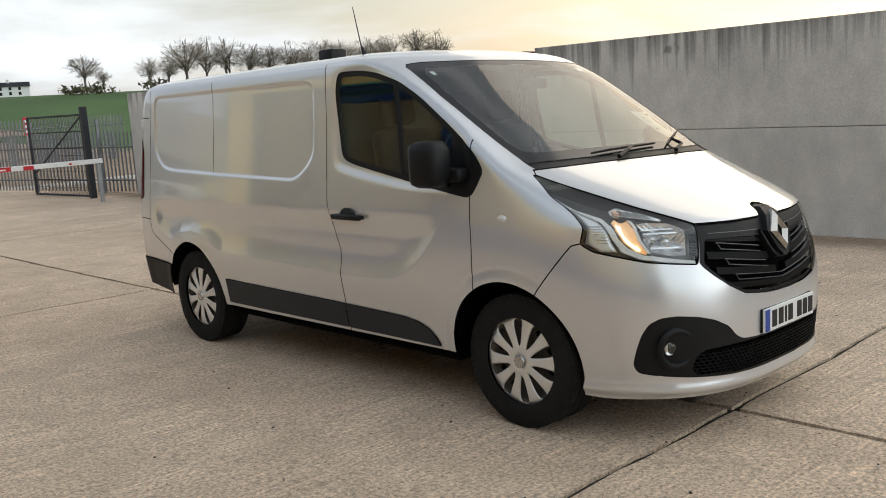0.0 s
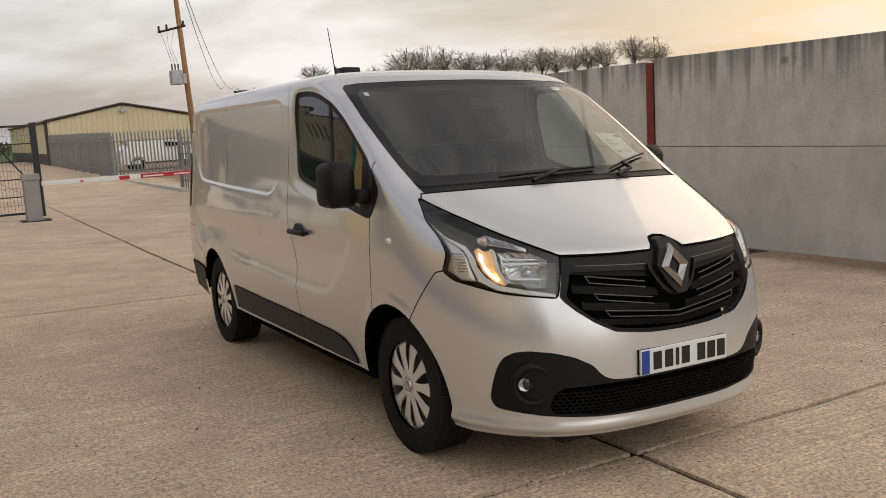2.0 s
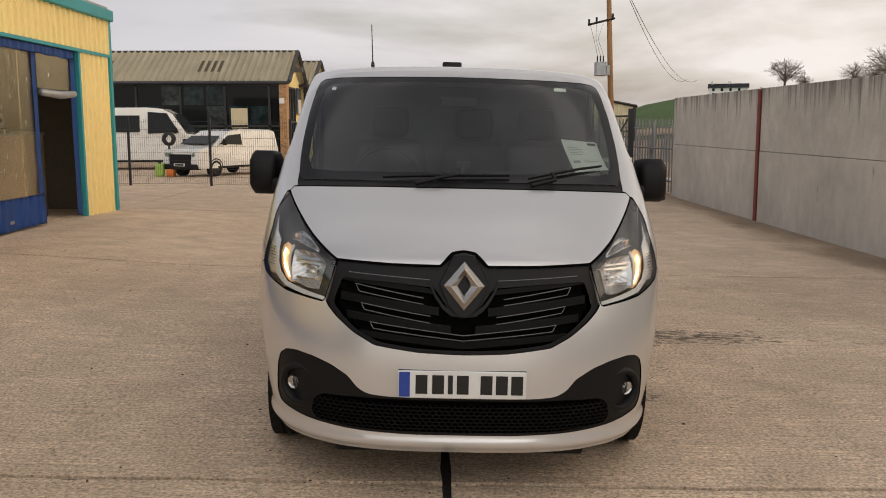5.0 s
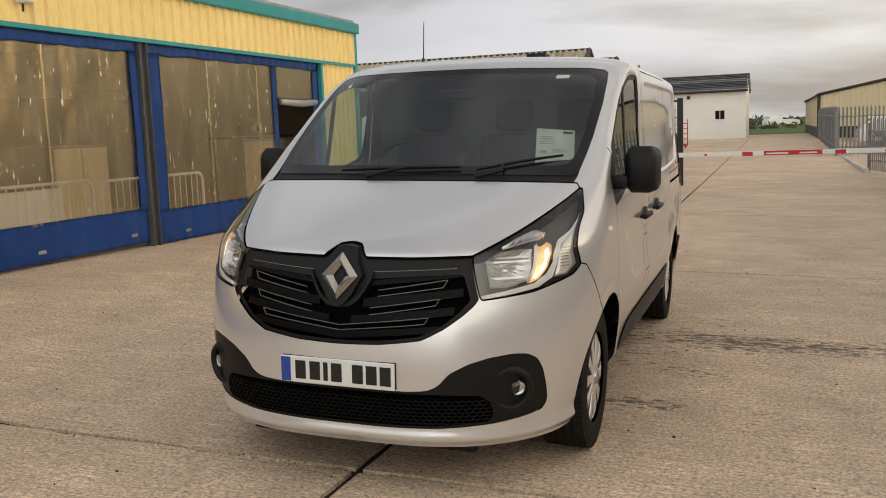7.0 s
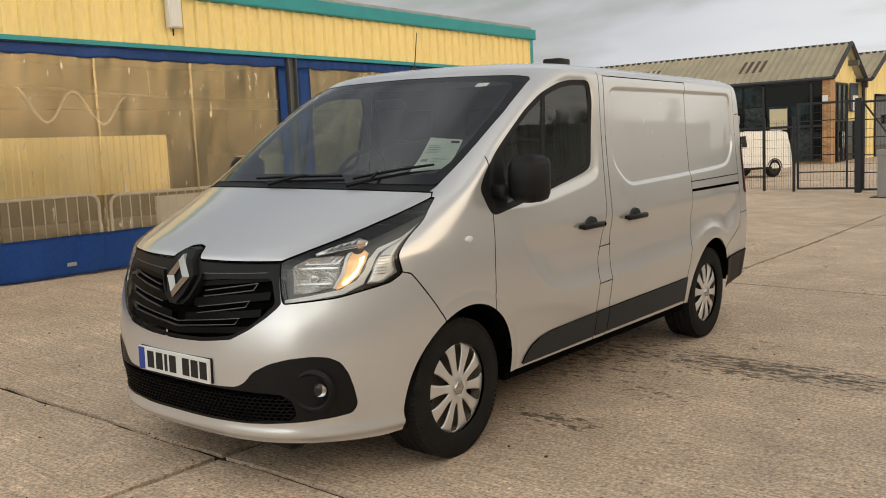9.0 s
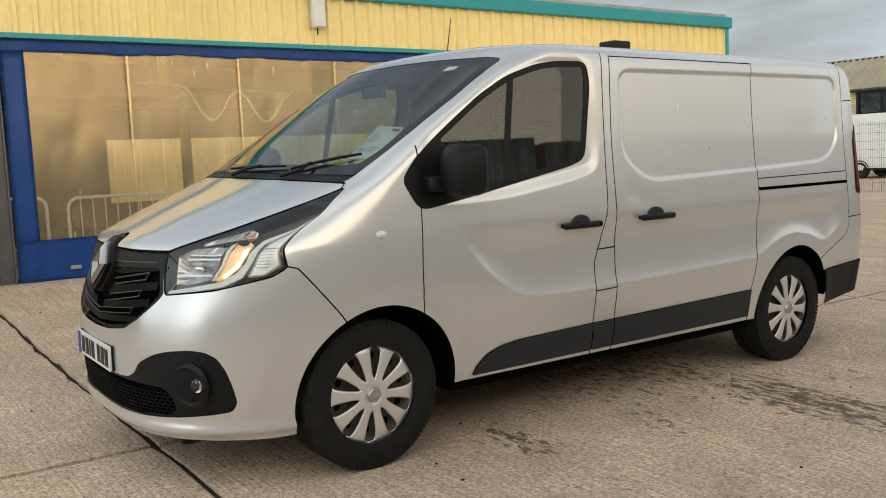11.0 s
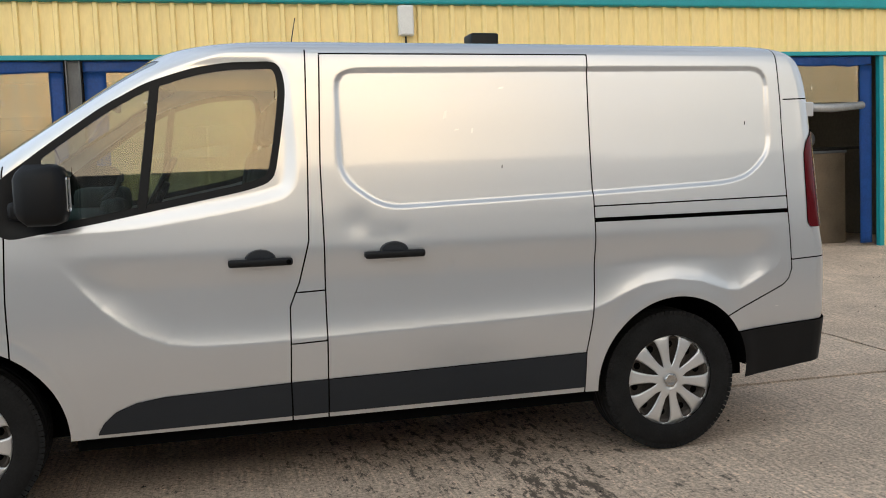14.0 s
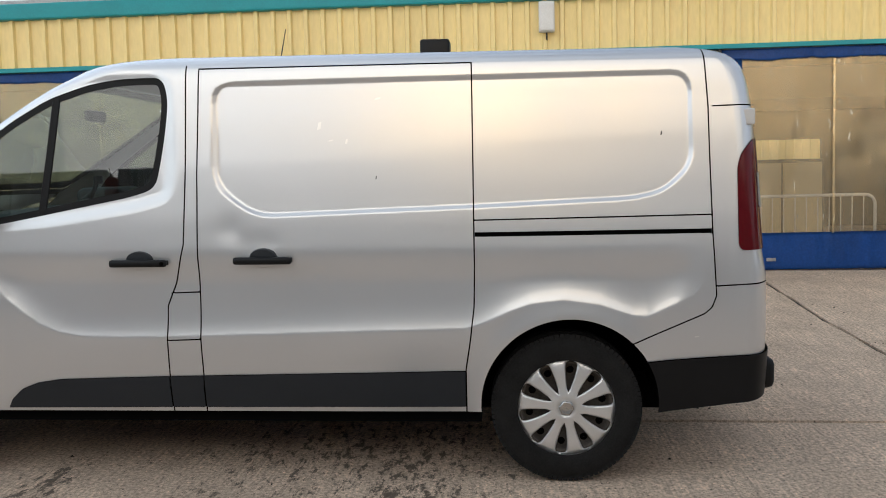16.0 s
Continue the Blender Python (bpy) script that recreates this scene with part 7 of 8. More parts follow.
# ---- white building ----
wh = thing("white_building", "low white rendered building with a dark slate roof", "building")
wx0, wx1, wy0, wy1, wz, we, wr = -13.0, -.35, 66.6, 75.0, -.2, 3.6, 5.0
part("wall", box((wx0, wy0, wz), (wx1, wy1, we)), M["white_render"], wh, "white rendered wall")
bm = bmesh.new()
ym = (wy0 + wy1) / 2
for s, ye in ((0, wy0 - .3), (1, wy1 + .3)):
    rows = 12
    for k in range(rows):
        t0, t1 = k / rows, (k + 1) / rows
        p = [(ye + (ym - ye) * t, we - .05 + (wr - we + .05) * t) for t in (t0, t1)]
        v = [bm.verts.new((x, y, z + o)) for (y, z), o in ((p[0], .05), (p[1], .02)) for x in (wx0 - .2, wx1 + .15)]
        bm.faces.new((v[0], v[1], v[3], v[2]))
tagged(part("roof", bm, M["slate"], wh), "dark slate roof", kind="stuff")
bm = bmesh.new()
for xx in (wx0, wx1):
    bm.faces.new([bm.verts.new(q) for q in ((xx, wy0, we), (xx, wy1, we), (xx, ym, wr - .08))])
part("gable", bm, M["white_render"], wh)
part("gutter", tube([(wx0 - .2, wy0 - .32, we - .03), (wx1 + .15, wy0 - .32, we - .03)], .07, 5), M["cable"], wh, "dark gutter")
for xx in (-9.2, -5.9, -2.2):
    w = part("window", box((xx - .42, wy0 - .03, 1.45), (xx + .42, wy0 + .05, 2.25)), M["white_bar"], wh, "small white window")
    part("pane", box((xx - .33, wy0 - .045, 1.53), (xx + .33, wy0 - .03, 2.17)), M["dark_glass"], w)
    part("glazing_bar", box((xx - .02, wy0 - .055, 1.53), (xx + .02, wy0 - .045, 2.17)), M["white_bar"], w)
part("drain_pipe", tube([(-7.8, wy0 - .06, wz), (-7.8, wy0 - .06, we + .2)], .05, 6), M["cable"], wh, "black drain pipe")
stack = part("chimney", box((-8.78, 68.5, 4.0), (-8.16, 69.1, 5.55), .02), M["white_render"], wh, "white chimney")
part("coping", box((-8.86, 68.42, 5.55), (-8.08, 69.18, 5.68), .02), M["white_render"], stack)
part("chimney_pot", tube([(-8.47, 68.8, 5.68), (-8.47, 68.8, 6.0)], [.12, .10], 10), M["brick"], stack, "dark chimney pot")
part("vent", box((-4.6, wy0 - .06, 3.1), (-4.35, wy0, 3.35), .01), M["cable"], wh)

# ---- yellow workshop with a glass front ----
ws = gabled("workshop", "yellow workshop with buff ribbed roof and dark glazed front", -38.0, -7.0, 36.7, 41.6, 3.55, 5.02, -.15, "yellow_sheet", "roof_sheet", "slate", along="x", over=.35)
part("glass_front", box((-17.6, 36.55, .1), (-7.14, 36.62, 3.45)), M["dark_glass"], ws, "dark glass front")
for k in range(6):
    x = -17.6 + 2.0 * k
    part("mullion", box((x - .05, 36.48, .1), (x + .05, 36.56, 3.45)), M["cable"], ws)
for z in (.1, 1.55, 3.4):
    part("transom", box((-17.6, 36.48, z - .05), (-7.2, 36.55, z + .05)), M["cable"], ws)
for k in range(10):
    for z0, z1 in ((.16, 1.5), (1.6, 2.45), (2.5, 3.34)):
        pick = (7 * k + int(10 * z1)) % 5
        if pick in (0, 2, 3):
            part("pane", box((-17.5 + k + .06, 36.535, z0), (-17.5 + k + .94, 36.552, z1)), M["shop_pale" if pick == 3 else "shop_pane"], ws, "dark glass pane")
part("notice", box((-9.35, 36.52, 1.45), (-8.6, 36.536, 2.35), .004), M["cream_sheet"], ws, "pale notice in the window")
for k in range(2):
    x = -10.2 - 5.2 * k
    bm = bmesh.new()
    q = [(x - .9, 37.3, 3.97), (x + .3, 37.3, 3.97), (x + .3, 38.3, 4.53), (x - .9, 38.3, 4.53)]
    bm.faces.new([bm.verts.new(Vector(p) + Vector((0, -.03, .06))) for p in q])
    bmesh.ops.solidify(bm, geom=bm.faces[:], thickness=.03)
    part("rooflight", bm, M["rooflight"], ws, "dull brown rooflight")
pier = part("brick_pier", box((-7.13, 36.42, -.15), (-6.80, 37.12, 3.5)), M["brick"], ws, "buff brick pier")
brick_me = bpy.data.meshes.new("brick")
bm = box((0, 0, 0), (.155, .012, .065), .004)
bm.to_mesh(brick_me)
bm.free()
brick_me.materials.append(M["brick"])
for r in range(46):
    for c in range(2):
        o = new("brick", brick_me)
        o.parent = pier
        o.matrix_basis = pose(-7.125 + .165 * c - (.01 if r % 2 else 0), 36.41, -.1 + .076 * r)
shopfront = part("side_window", box((-6.98, 37.16, -.1), (-6.93, 39.5, 3.34)), M["dark_glass"], ws, "tall dark glazing beside the pier")
for k in range(3):
    part("pane", box((-6.935, 37.22 + .76 * k, 1.80), (-6.922, 37.90 + .76 * k, 3.28)), M["shop_pale"], shopfront, "pane coloured paler as a sky reflection")
for y in (37.18, 37.95, 38.71, 39.48):
    part("mullion", box((-6.94, y - .04, -.1), (-6.87, y + .04, 3.34)), M["cable"], shopfront)
for z in (-.06, 1.74, 3.32):
    part("transom", box((-6.94, 37.16, z - .045), (-6.88, 39.5, z + .045)), M["cable"], shopfront)
for y in (38.60, 38.82):
    part("door_handle", tube([(-6.86, y, .55), (-6.86, y, 1.25)], .03, 6), M["chrome"], shopfront, "pale door handle")
part("lower_panel", box((-6.98, 39.5, -.15), (-6.92, 41.6, 1.72), .004), M["shop_pane"], ws, "dark panel below the yellow sheeting")
board_ = part("panel_sign", box((-6.93, 40.05, 2.12), (-6.89, 41.45, 3.40), .006), M["sign_blue"], ws, "dark blue sign board with a white lower part")
part("sign_foot", box((-6.892, 40.45, 2.16), (-6.885, 41.42, 2.85)), M["white_bar"], board_, "plain white area")
part("downpipe", tube([(-6.6, 41.66, 3.5), (-6.72, 41.66, 3.2), (-6.72, 41.66, -.1)], .07, 6), M["cable"], ws, "black downpipe at the corner")
part("hopper", box((-6.78, 41.52, 3.2), (-6.54, 41.8, 3.5), .02), M["cable"], ws, "black rainwater hopper")
part("floodlight", box((-7.0, 39.9, 4.15), (-6.55, 40.2, 4.38), .03), M["grey_steel"], ws, "dark floodlight on the gable")
lampb = part("wall_lamp", box((-7.12, 36.34, 2.55), (-6.90, 36.41, 2.80), .01), M["white_bar"], ws, "white wall lamp")
ws2 = gabled("second_workshop", "yellow gabled workshop behind the first", -18.0, -6.6, 41.75, 48.1, 3.6, 4.94, -.1, "yellow_sheet", "roof_sheet", "slate", along="x", over=.3)
part("floodlight", box((-6.6, 46.4, 3.7), (-6.2, 46.7, 3.9), .03), M["grey_steel"], ws2, "dark floodlight on the gable")
part("door_opening", box((-6.58, 43.2, -.1), (-6.52, 46.3, 2.94)), M["dark_glass"], ws2, "dark door opening")
for x0, y0, h in ((-5.2, 46.0, 1.5), (-3.7, 49.0, 1.6), (-4.6, 46.5, 1.5)):
    t_ = thing("cage_trolley", "red metal cage trolley standing in the yard", "trolley", group="cage trolleys")
    z = gz(x0, y0)
    for dx in (0, .35, .7):
        part("upright", tube([(x0 + dx, y0, z + .1), (x0 + dx, y0, z + h)], .03, 5), M["red_paint"], t_)
    for k in range(5):
        part("rung", tube([(x0, y0, z + .2 + k * h / 5.5), (x0 + .7, y0, z + .2 + k * h / 5.5)], .025, 5), M["red_paint"], t_)
    part("deck", box((x0, y0 - .6, z + .12), (x0 + .7, y0, z + .2), .01), M["red_paint"], t_)
    for dx in (.08, .62):
        for dy in (-.5, -.1):
            part("castor", tube([(x0 + dx - .02, y0 + dy, z + .06), (x0 + dx + .02, y0 + dy, z + .06)], .06, 10), M["rubber"], t_)

# ---- parked vans and car ----
def vehicle(name, label, L, W, H, mat, hood, rail, at, kind_="van", group="", more=()):
    """A small vehicle: side outline extruded with rounded shoulders, glass, lamps and wheels. Its nose points to -x."""
    v = thing(name, label, kind_, at, group)
    r = .31
    prof = [(-L / 2, .32), (-L / 2 - .02, .55), (-L / 2 + .03, hood * .93), (-L / 2 + .18, hood), (-L / 2 + .85, hood + .12), (-L / 2 + 1.35, H - .25), (-L / 2 + 1.75, H - .05), (-L / 2 + 2.3, H), (L / 2 - .35, H - .02)] + rail + [(L / 2, .7), (L / 2 + .02, .45), (L / 2 - .02, .30)]
    bm = bmesh.new()
    secs = []
    for s, k in ((-1, .90), (-.97, .97), (-.90, 1.0), (.90, 1.0), (.97, .97), (1, .90)):
        ring = []
        for x, z in prof:
            inset = .12 * max(0, (z - hood) / (H - hood)) if z > hood else 0
            cz = .9
            ring.append(bm.verts.new((x * (.985 if abs(s) > .95 else 1), s * (W / 2 - inset * abs(s)), cz + (z - cz) * k if z > cz else z)))
        secs.append(ring)
    n_ = len(prof)
    for a, b in zip(secs, secs[1:]):
        for i in range(n_):
            j = (i + 1) % n_
            bm.faces.new((a[i], b[i], b[j], a[j]))
    bm.faces.new(secs[0])
    bm.faces.new(secs[-1][::-1])
    bmesh.ops.recalc_face_normals(bm, faces=bm.faces[:])
    part("body", bm, M[mat], v)
    x1 = -L / 2
    for s in (-1, 1):
        y0, y1 = sorted((s * (W / 2 - .10), s * (W / 2 + .004)))
        bm = bmesh.new()
        q = [(x1 + 1.10, hood + .16), (x1 + 1.55, H - .22), (x1 + 2.25, H - .16), (x1 + 2.25, hood + .12)]
        o_ = [bm.verts.new((x, s * (W / 2 - .12 * (z - hood) / (H - hood) * 1.0 + .006), z)) for x, z in q]
        i_ = [bm.verts.new((x, s * (W / 2 - .2), z)) for x, z in q]
        bm.faces.new(o_)
        for k in range(4):
            bm.faces.new((o_[k], o_[(k + 1) % 4], i_[(k + 1) % 4], i_[k]))
        part("side_window", bm, M["dark_glass"], v, "dark side window")
        for xa, xb in more:
            pane = bmesh.new()
            o_ = [pane.verts.new((x1 + x, s * (W / 2 - .12 * (z - hood) / (H - hood) + .008), z)) for x, z in ((xa, hood + .18), (xa, H - .30), (xb, H - .30), (xb, hood + .18))]
            i_ = [pane.verts.new((v_.co.x, s * (W / 2 - .2), v_.co.z)) for v_ in o_]
            pane.faces.new(o_)
            for k in range(4):
                pane.faces.new((o_[k], o_[(k + 1) % 4], i_[(k + 1) % 4], i_[k]))
            part("side_window", pane, M["dark_glass"], v, "dark side window")
        part("side_moulding", box((x1 + .95, y0 + (.1 if s > 0 else -.012), .30), (L / 2 - .95, y1 + (.012 if s > 0 else -.1), .38), .005), M["black_plastic"], v, "black side moulding")
        part("mirror", box((x1 + 1.15, s * (W / 2 + .1) - .07, hood + .12), (x1 + 1.28, s * (W / 2 + .1) + .07, hood + .34), .03), M["black_plastic"], v, "black mirror")
        part("headlight", box((x1 - .01, s * (W / 2 - .32) - .14, hood - .28), (x1 + .28, s * (W / 2 - .22) + .1, hood - .12), .03), M["chrome"], v, "clear headlight")
        for wx in (x1 + .85, L / 2 - .82):
            w = thing("wheel", "dark alloy wheel with black tyre", "")
            w.parent = v
            w.matrix_basis = pose(wx, s * (W / 2 - .10), r, 0, 0, 90 if s > 0 else -90)
            part("tyre", lathe([(-.1, .2), (-.105, .27), (-.08, r), (.08, r), (.105, .27), (.1, .2)], "x", 28), M["rubber"], w, "", True)
            part("rim", lathe([(.09, .2), (.07, .19), (.06, .05), (.08, .03), (.08, .001)], "x", 20), M["steel_dark"], w, "", True)
            for k in range(5):
                m = Matrix.Rotation(2 * math.pi * k / 5, 4, "X")
                part("spoke", box((.07, -.022, .03), (.095, .022, .195), .004, m), M["steel_dark"], w)
            ring_ = bmesh.new()
            rr = [[ring_.verts.new((wx + q * math.cos(t), s * (W / 2 + .008), r + q * math.sin(t))) for q in (r + .005, r + .045)] for t in (math.pi * k / 14 for k in range(15))]
            for a, b in zip(rr, rr[1:]):
                ring_.faces.new((a[0], b[0], b[1], a[1]))
            bmesh.ops.solidify(ring_, geom=ring_.faces[:], thickness=.02)
            part("wheel_arch", ring_, M["black_plastic"], v, "black wheel arch")
    bm = bmesh.new()
    q = [(x1 + .80, hood + .135), (x1 + 1.32, H - .27)]
    vv = [bm.verts.new(p) for p in ((q[0][0], -W / 2 + .14, q[0][1]), (q[0][0], W / 2 - .14, q[0][1]), (q[1][0], W / 2 - .2, q[1][1]), (q[1][0], -W / 2 + .2, q[1][1]))]
    bm.faces.new(vv)
    bmesh.ops.translate(bm, vec=(-.03, 0, .03), verts=bm.verts)
    bmesh.ops.solidify(bm, geom=bm.faces[:], thickness=.02)
    part("windscreen", bm, M["dark_glass"], v, "dark windscreen")
    part("grille", box((x1 - .03, -W / 2 + .35, .45), (x1 + .05, W / 2 - .35, hood - .18), .02), M["black_plastic"], v, "black grille")
    part("front_bumper", box((x1 - .06, -W / 2 + .05, .28), (x1 + .2, W / 2 - .05, .48), .05), M["black_plastic"], v, "black bumper", True)
    part("plate", box((x1 - .07, -.26, .40), (x1 - .055, .26, .50)), M["plate"], v, "white plate with a plain bar")
    part("plate_bar", box((x1 - .075, -.2, .42), (x1 - .07, .2, .48)), M["plate_black"], v, "plain black bar")
    return v


vehicle("small_van", "white compact panel van parked behind the fence", 4.3, 1.75, 1.68, "white_paint", 1.0, [(2.06, 1.58), (2.12, .95)], pose(-7.22, 25.75, gz(-7.2, 25.75), 0, 0, 60) @ Matrix.Scale(.90, 4))
vehicle("large_van", "white minibus van parked behind the fence", 5.6, 2.05, 2.35, "white_paint", 1.25, [(2.72, 2.2), (2.78, 1.1)], pose(-11.6, 30.6, gz(-11, 30), 0, 0, 186), more=((2.55, 3.75),))
vehicle("minibus", "white minibus parked before the workshop wall", 5.5, 2.0, 2.3, "white_paint", 1.25, [(2.68, 2.15), (2.74, 1.1)], pose(-18.6, 32.9, gz(-18.6, 32.9), 0, 0, 180), more=((2.6, 3.7), (3.9, 5.0)))
vehicle("parked_car", "white car parked before the cream shed", 4.4, 1.8, 1.45, "white_paint", .92, [(1.7, 1.25), (2.1, .95)], pose(7.4, 41.0, gz(7, 41) + .03, 0, 0, 180), "car")
vehicle("parked_car", "pale car parked beyond the lane by the field", 4.3, 1.8, 1.42, "white_paint", .92, [(1.7, 1.25), (2.1, .95)], pose(2.4, 120.0, gz(2.4, 120) - .02, 0, 0, 200), "car")
pole_fan = thing("pressure_washer", "dark hose reel stand beside the van", "washer")
zf = gz(-8.3, 24.5)
part("stand", tube([(-8.65, 24.5, zf), (-8.65, 24.5, zf + 1.0)], .03, 6), M["cable"], pole_fan)
bm = lathe([(-.06, .12), (-.05, .22), (.05, .22), (.06, .12)], "x", 20)
bmesh.ops.transform(bm, matrix=Matrix.Translation((-8.65, 24.5, zf + 1.2)) @ Matrix.Rotation(radians(80), 4, "Z"), verts=bm.verts)
part("reel", bm, M["cable"], pole_fan, "", True)
for x, mt, nm in ((-8.92, "lime", "lime green plastic container"), (-8.57, "orange", "orange plastic bucket")):
    c_ = thing("container", nm + " standing behind the fence", "container")
    part("body", box((x - .13, 24.2, zf), (x + .13, 24.45, zf + (.42 if mt == "lime" else .25)), .03), M[mt], c_, "", True)
    part("cap", box((x - .04, 24.28, zf + (.42 if mt == "lime" else .25)), (x + .04, 24.36, zf + (.47 if mt == "lime" else .28)), .01), M["cable"], c_)

# ---- power pole, transformer and lines ----
px, py = 8.0, 38.0
pz = gz(px, py)
pole = thing("power_pole", "weathered wooden power pole with a transformer", "pole")
top = Vector((px - .12, py, 9.6))
part("shaft", tube([(px + .28, py, pz - .3), (px + .1, py, 4.0), top], [.15, .13, .10], 12), M["wood_pole"], pole, "weathered brown wooden shaft", True)
part("cross_arm", tube([(px - 1.0, py - .1, 6.15), (px + .25, py - .1, 6.45)], .05, 4), M["steel_dark"], pole, "dark cross arm")
for dx in (-.95, -.6, .15):
    part("insulator", tube([(px + dx, py - .1, 6.2 + (dx + 1) * .23), (px + dx, py - .1, 6.4 + (dx + 1) * .23)], .05, 8), M["cable"], pole, "dark insulator")
part("transformer", box((px - .62, py - .3, 3.82), (px - .12, py + .2, 4.47), .04), M["galv"], pole, "grey transformer tank")
part("switch_box", box((px - .14, py - .34, 3.84), (px + .02, py - .1, 4.30), .02), M["galv"], pole, "grey switch box")
for k in range(3):
    part("bushing", tube([(px - .52 + .14 * k, py - .05, 4.47), (px - .52 + .14 * k, py - .05, 4.75)], .035, 6), M["cable"], pole, "dark bushing")
    part("drop_wire", tube([(px - .52 + .14 * k, py - .05, 4.75), (px - .75 + .1 * k, py - .3, 5.5), (px - .95 + .35 * k, py - .1, 6.35)], .008, 4), M["cable"], pole, "thin drop wire")
for k in range(2):
    a, b = Vector((px + .1 * k, py, 9.4 - .3 * k)), Vector((34 + 1.5 * k, 118, 7.6))
    pts = [a.lerp(b, t) - Vector((0, 0, 2.2 * 4 * t * (1 - t))) for t in np.linspace(0, 1, 20)]
    line_ = thing("overhead_line", "thin dark overhead power line", "cable", group="power lines")
    part("wire", tube(pts, .018, 4), M["cable"], line_)

# ---- house and bare trees on the hill ----
hx, hy = 86.2, 261.5
hz = 1.6 + 1.9 * (gz(43.5, 136.0) - 1.6)
house = thing("farmhouse", "white two-storey farmhouse with a dark roof on the hill", "house", pose(hx, hy, hz, 0, 0, -18))
part("wall", box((-5.5, -2.5, -8), (5.5, 2.5, 2.7)), M["white_render"], house, "white rendered wall")
bm = bmesh.new()
for a, b in (((-2.9, 2.6), (0, 3.9)), ((2.9, 2.6), (0, 3.9))):
    v = [bm.verts.new((x, y, z)) for (y, z) in (a, b) for x in (-5.8, 5.8)]
    bm.faces.new((v[0], v[1], v[3], v[2]))
bmesh.ops.solidify(bm, geom=bm.faces[:], thickness=.12)
part("roof", bm, M["slate"], house, "dark slate roof")
bm = bmesh.new()
for xx in (-5.5, 5.5):
    bm.faces.new([bm.verts.new(q) for q in ((xx, -2.5, 2.7), (xx, 2.5, 2.7), (xx, 0, 3.8))])
part("gable", bm, M["white_render"], house)
for xx in (-4.6, 0.2):
    part("chimney", box((xx - .35, -.35, 3.4), (xx + .35, .35, 4.6)), M["white_render"], house)
for zz in (.3, 1.65):
    for xx in (-4.2, -1.8, .6, 3.0):
        w = part("window", box((xx - .35, -2.56, zz), (xx + .35, -2.45, zz + .85)), M["dark_glass"], house, "dark window")


def bare_tree(seed, height):
    """A leafless tree: a tapered trunk, limbs that reach into a broad crown, forks and fine twigs."""
    rng = random.Random(seed)
    trunk_bm, twig_bm = bmesh.new(), bmesh.new()
    wide, tall, mid_z = height * rng.uniform(.42, .50), height * .41, height * .57

    def in_crown(lo, hi):
        d = Vector((rng.gauss(0, 1), rng.gauss(0, 1), rng.gauss(0, 1) + .15)).normalized()
        r = rng.uniform(lo, hi)
        return Vector((d.x * wide * r, d.y * wide * r, mid_z + d.z * tall * r))

    def bough(bm, p, q, r0, r1, sides):
        bend = p.lerp(q, .5) + Vector((rng.uniform(-1, 1), rng.uniform(-1, 1), rng.uniform(-.4, 1))) * (q - p).length * .12
        add_tube(bm, [p, bend, q], [r0, (r0 + r1) / 2, r1], sides, ends=False)
        return bend

    top = Vector((rng.uniform(-.2, .2), rng.uniform(-.2, .2), height * .55))
    bough(trunk_bm, Vector((0, 0, -.4)), top, height * .022, height * .010, 7)
    for _ in range(16):
        p = Vector((0, 0, 0)).lerp(top, rng.uniform(.3, 1))
        q = in_crown(.35, .75)
        bough(trunk_bm, p, q, height * .009, height * .004, 5)
        for _ in range(9):
            a = p.lerp(q, rng.uniform(.3, 1))
            c = a.lerp(in_crown(.8, 1.0), rng.uniform(.35, .6))
            bough(twig_bm, a, c, .015, .008, 3)
            for _ in range(8):
                e = a.lerp(c, rng.uniform(.3, 1))
                out = (e - Vector((0, 0, mid_z * .8))).normalized()
                d = (out + Vector((rng.gauss(0, .6), rng.gauss(0, .6), rng.gauss(.1, .5)))).normalized()
                add_tube(twig_bm, [e, e + d * height * rng.uniform(.05, .11)], [.010, .005], 3, ends=False)
    t = thing("bare_tree", "leafless broad tree on the hill", "tree", group="bare trees on the hill")
    part("trunk", trunk_bm, M["bark"], t, "grey-brown trunk and limbs")
    part("crown", twig_bm, M["twig"], t, "fine bare twigs")
    return t


base_trees = [bare_tree(k, 7.0) for k in range(4)]
tree_heights = [max(v.co.z for o in t.children for v in o.data.vertices) for t in base_trees]
rng_t = random.Random(5)
eye0 = Vector((-2.5, -3.5))
spots = []
for bearing, elev, spread in ((22.3, 3.3, 1), (23.3, 2.7, 1), (25.9, 3.1, 1), (27.0, 3.0, 1), (28.0, 3.8, 1), (29.3, 3.9, 1), (30.6, 3.8, 1), (31.8, 3.5, 1), (33.0, 3.4, 1), (34.3, 3.5, 1), (35.5, 3.5, 1), (36.6, 3.5, 1), (37.5, 3.4, 1), (38.6, 3.4, 1), (39.6, 3.5, 1), (40.6, 3.6, 1), (42.3, 3.75, 1), (43.6, 3.6, 1)):
    spots.append((bearing, elev))
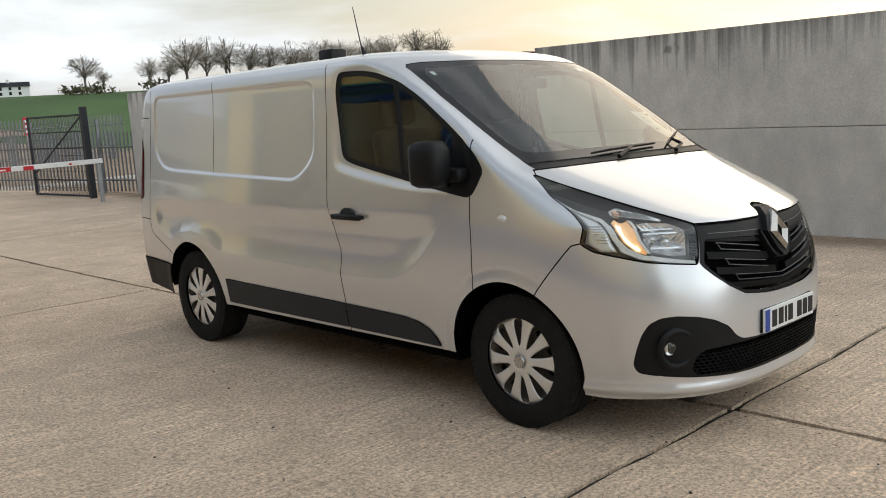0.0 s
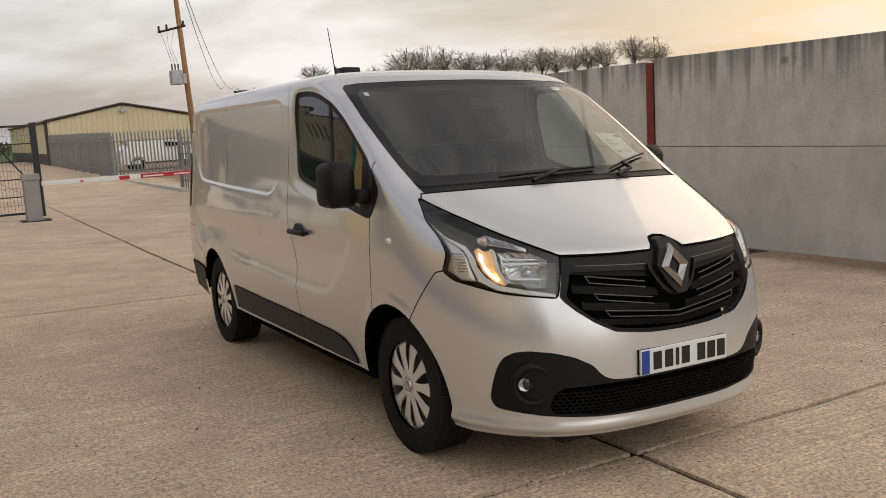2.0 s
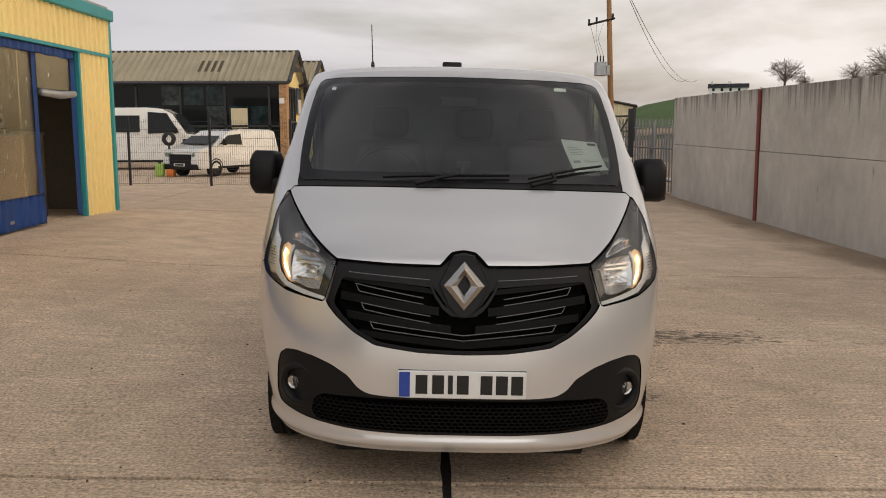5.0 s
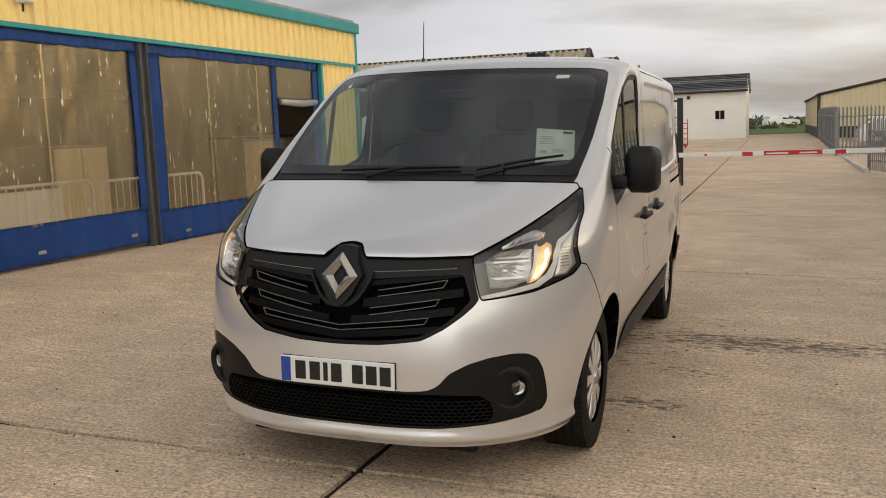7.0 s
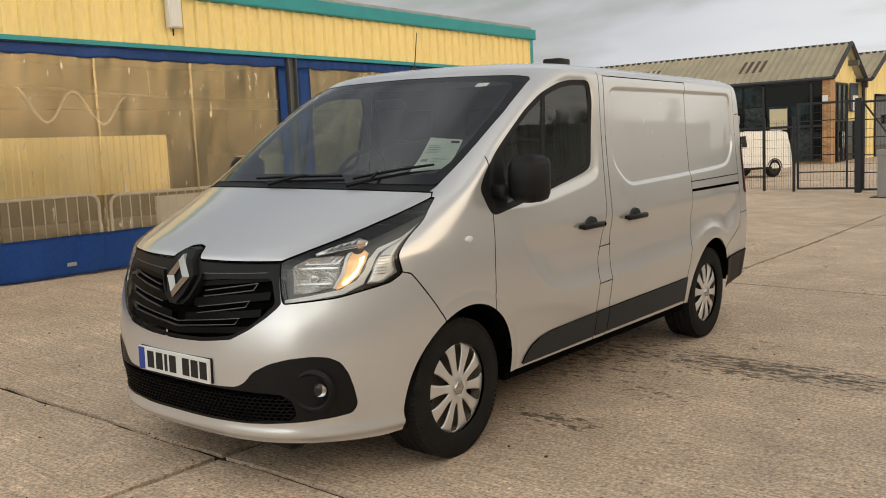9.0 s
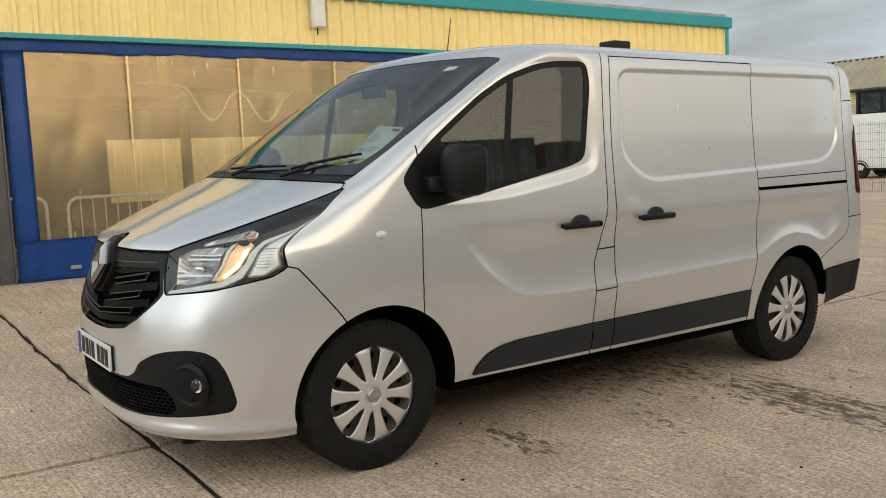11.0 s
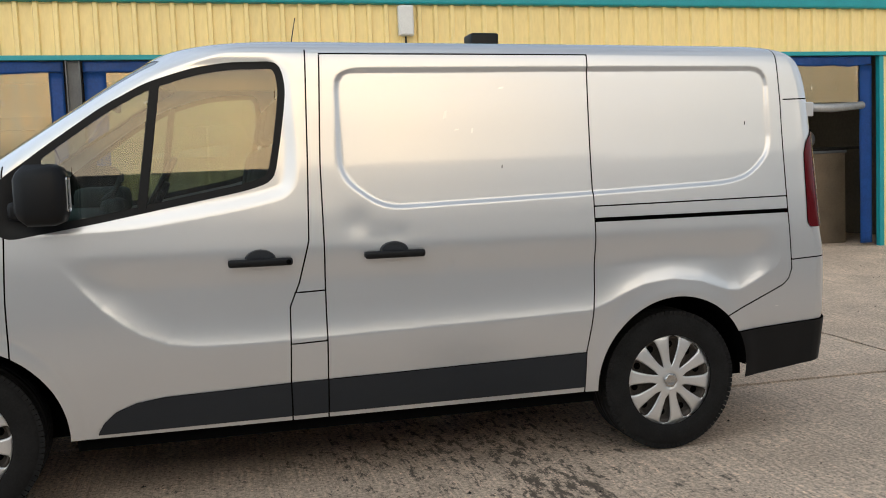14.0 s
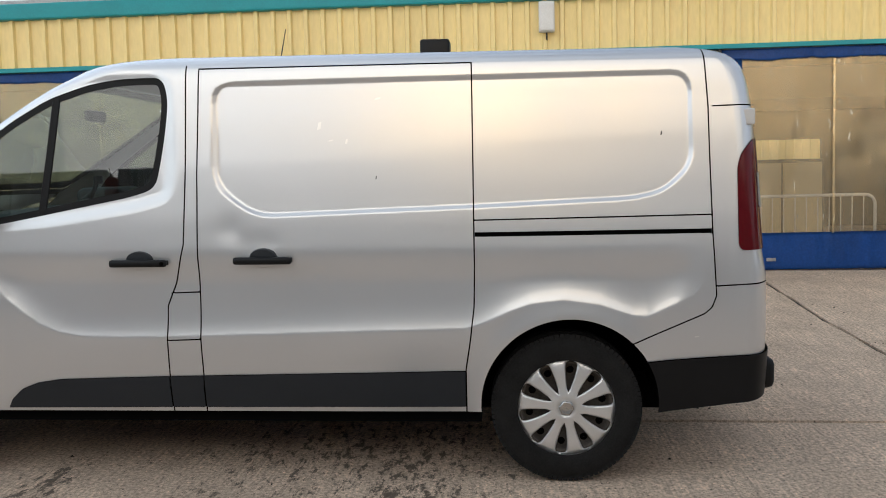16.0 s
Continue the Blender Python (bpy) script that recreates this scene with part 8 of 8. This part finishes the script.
for i, (bearing, elev) in enumerate(spots):
    D = 128 + rng_t.uniform(-6, 8)
    x, y = eye0.x + D * math.sin(radians(bearing)), eye0.y + D * math.cos(radians(bearing))
    z = gz(x, y)
    top_z = 1.6 + D * math.tan(radians(elev))
    k = max(.5, 1.36 * (top_z - z) / tree_heights[i % 4])
    m = pose(x, y, z, 0, 0, rng_t.uniform(0, 360)) @ Matrix.Diagonal((k * rng_t.uniform(1.1, 1.4), k * rng_t.uniform(1.1, 1.4), k, 1))
    if i < 4:
        base_trees[i].matrix_basis = m
    else:
        c = copy_thing(base_trees[i % 4], pose(0, 0, 0))
        c.matrix_basis = m
# low scrub by the crest
bm = bmesh.new()
for k in range(420):
    bearing, D = rng_t.choice((21.6, 22.9, 26.2)) + rng_t.gauss(0, .42), 126 + rng_t.uniform(0, 6)
    x, y = eye0.x + D * math.sin(radians(bearing)), eye0.y + D * math.cos(radians(bearing))
    q = Vector((x, y, gz(x, y) + abs(rng_t.gauss(0, .45))))
    bm.faces.new([bm.verts.new(q + Vector((rng_t.gauss(0, 1), rng_t.gauss(0, 1), rng_t.gauss(0, 1))) * .26) for _ in range(3)])
tagged(mesh_object("scrub", bm, M["hedge"], False), "low dark scrub along the field's edge", "scrub", kind="stuff")
# a red notice beside the shed
note = thing("notice_post", "red notice with white bars on a post", "sign")
nx_, ny_ = 15.4, 52.0
part("post", tube([(nx_, ny_, gz(nx_, ny_) - .1), (nx_, ny_, 2.1)], .03, 6), M["galv"], note)
part("board", box((nx_ - .18, ny_ - .04, 1.0), (nx_ + .18, ny_ - .02, 2.05), .005), M["red_bar"], note, "red board")
for z in (1.15, 1.45, 1.75):
    part("text_bar", box((nx_ - .12, ny_ - .05, z), (nx_ + .12, ny_ - .041, z + .14)), M["white_bar"], note, "plain white bar")
# hedgerows beyond the field gate
rng_h = random.Random(12)
bm = bmesh.new()
for y0, h in ((118.0, 1.1), (150.0, 1.9), (185.0, 2.6)):
    for k in range(420):
        x = rng_h.uniform(-22, 24)
        z = gz(x, y0)
        r = h * (.55 + .45 * noise.noise(Vector((x * .25, y0, 0))))
        q = Vector((x, y0 + rng_h.uniform(-1, 1), z - .12 + r * rng_h.uniform(.05, 1.0)))
        d = [Vector((rng_h.gauss(0, 1), rng_h.gauss(0, 1), rng_h.gauss(0, 1))) * .32 for _ in range(3)]
        bm.faces.new([bm.verts.new(q + e) for e in d])
tagged(mesh_object("hedge", bm, M["hedge"], False), "brown-green hedgerow clumps along the far field", "hedge", kind="stuff")
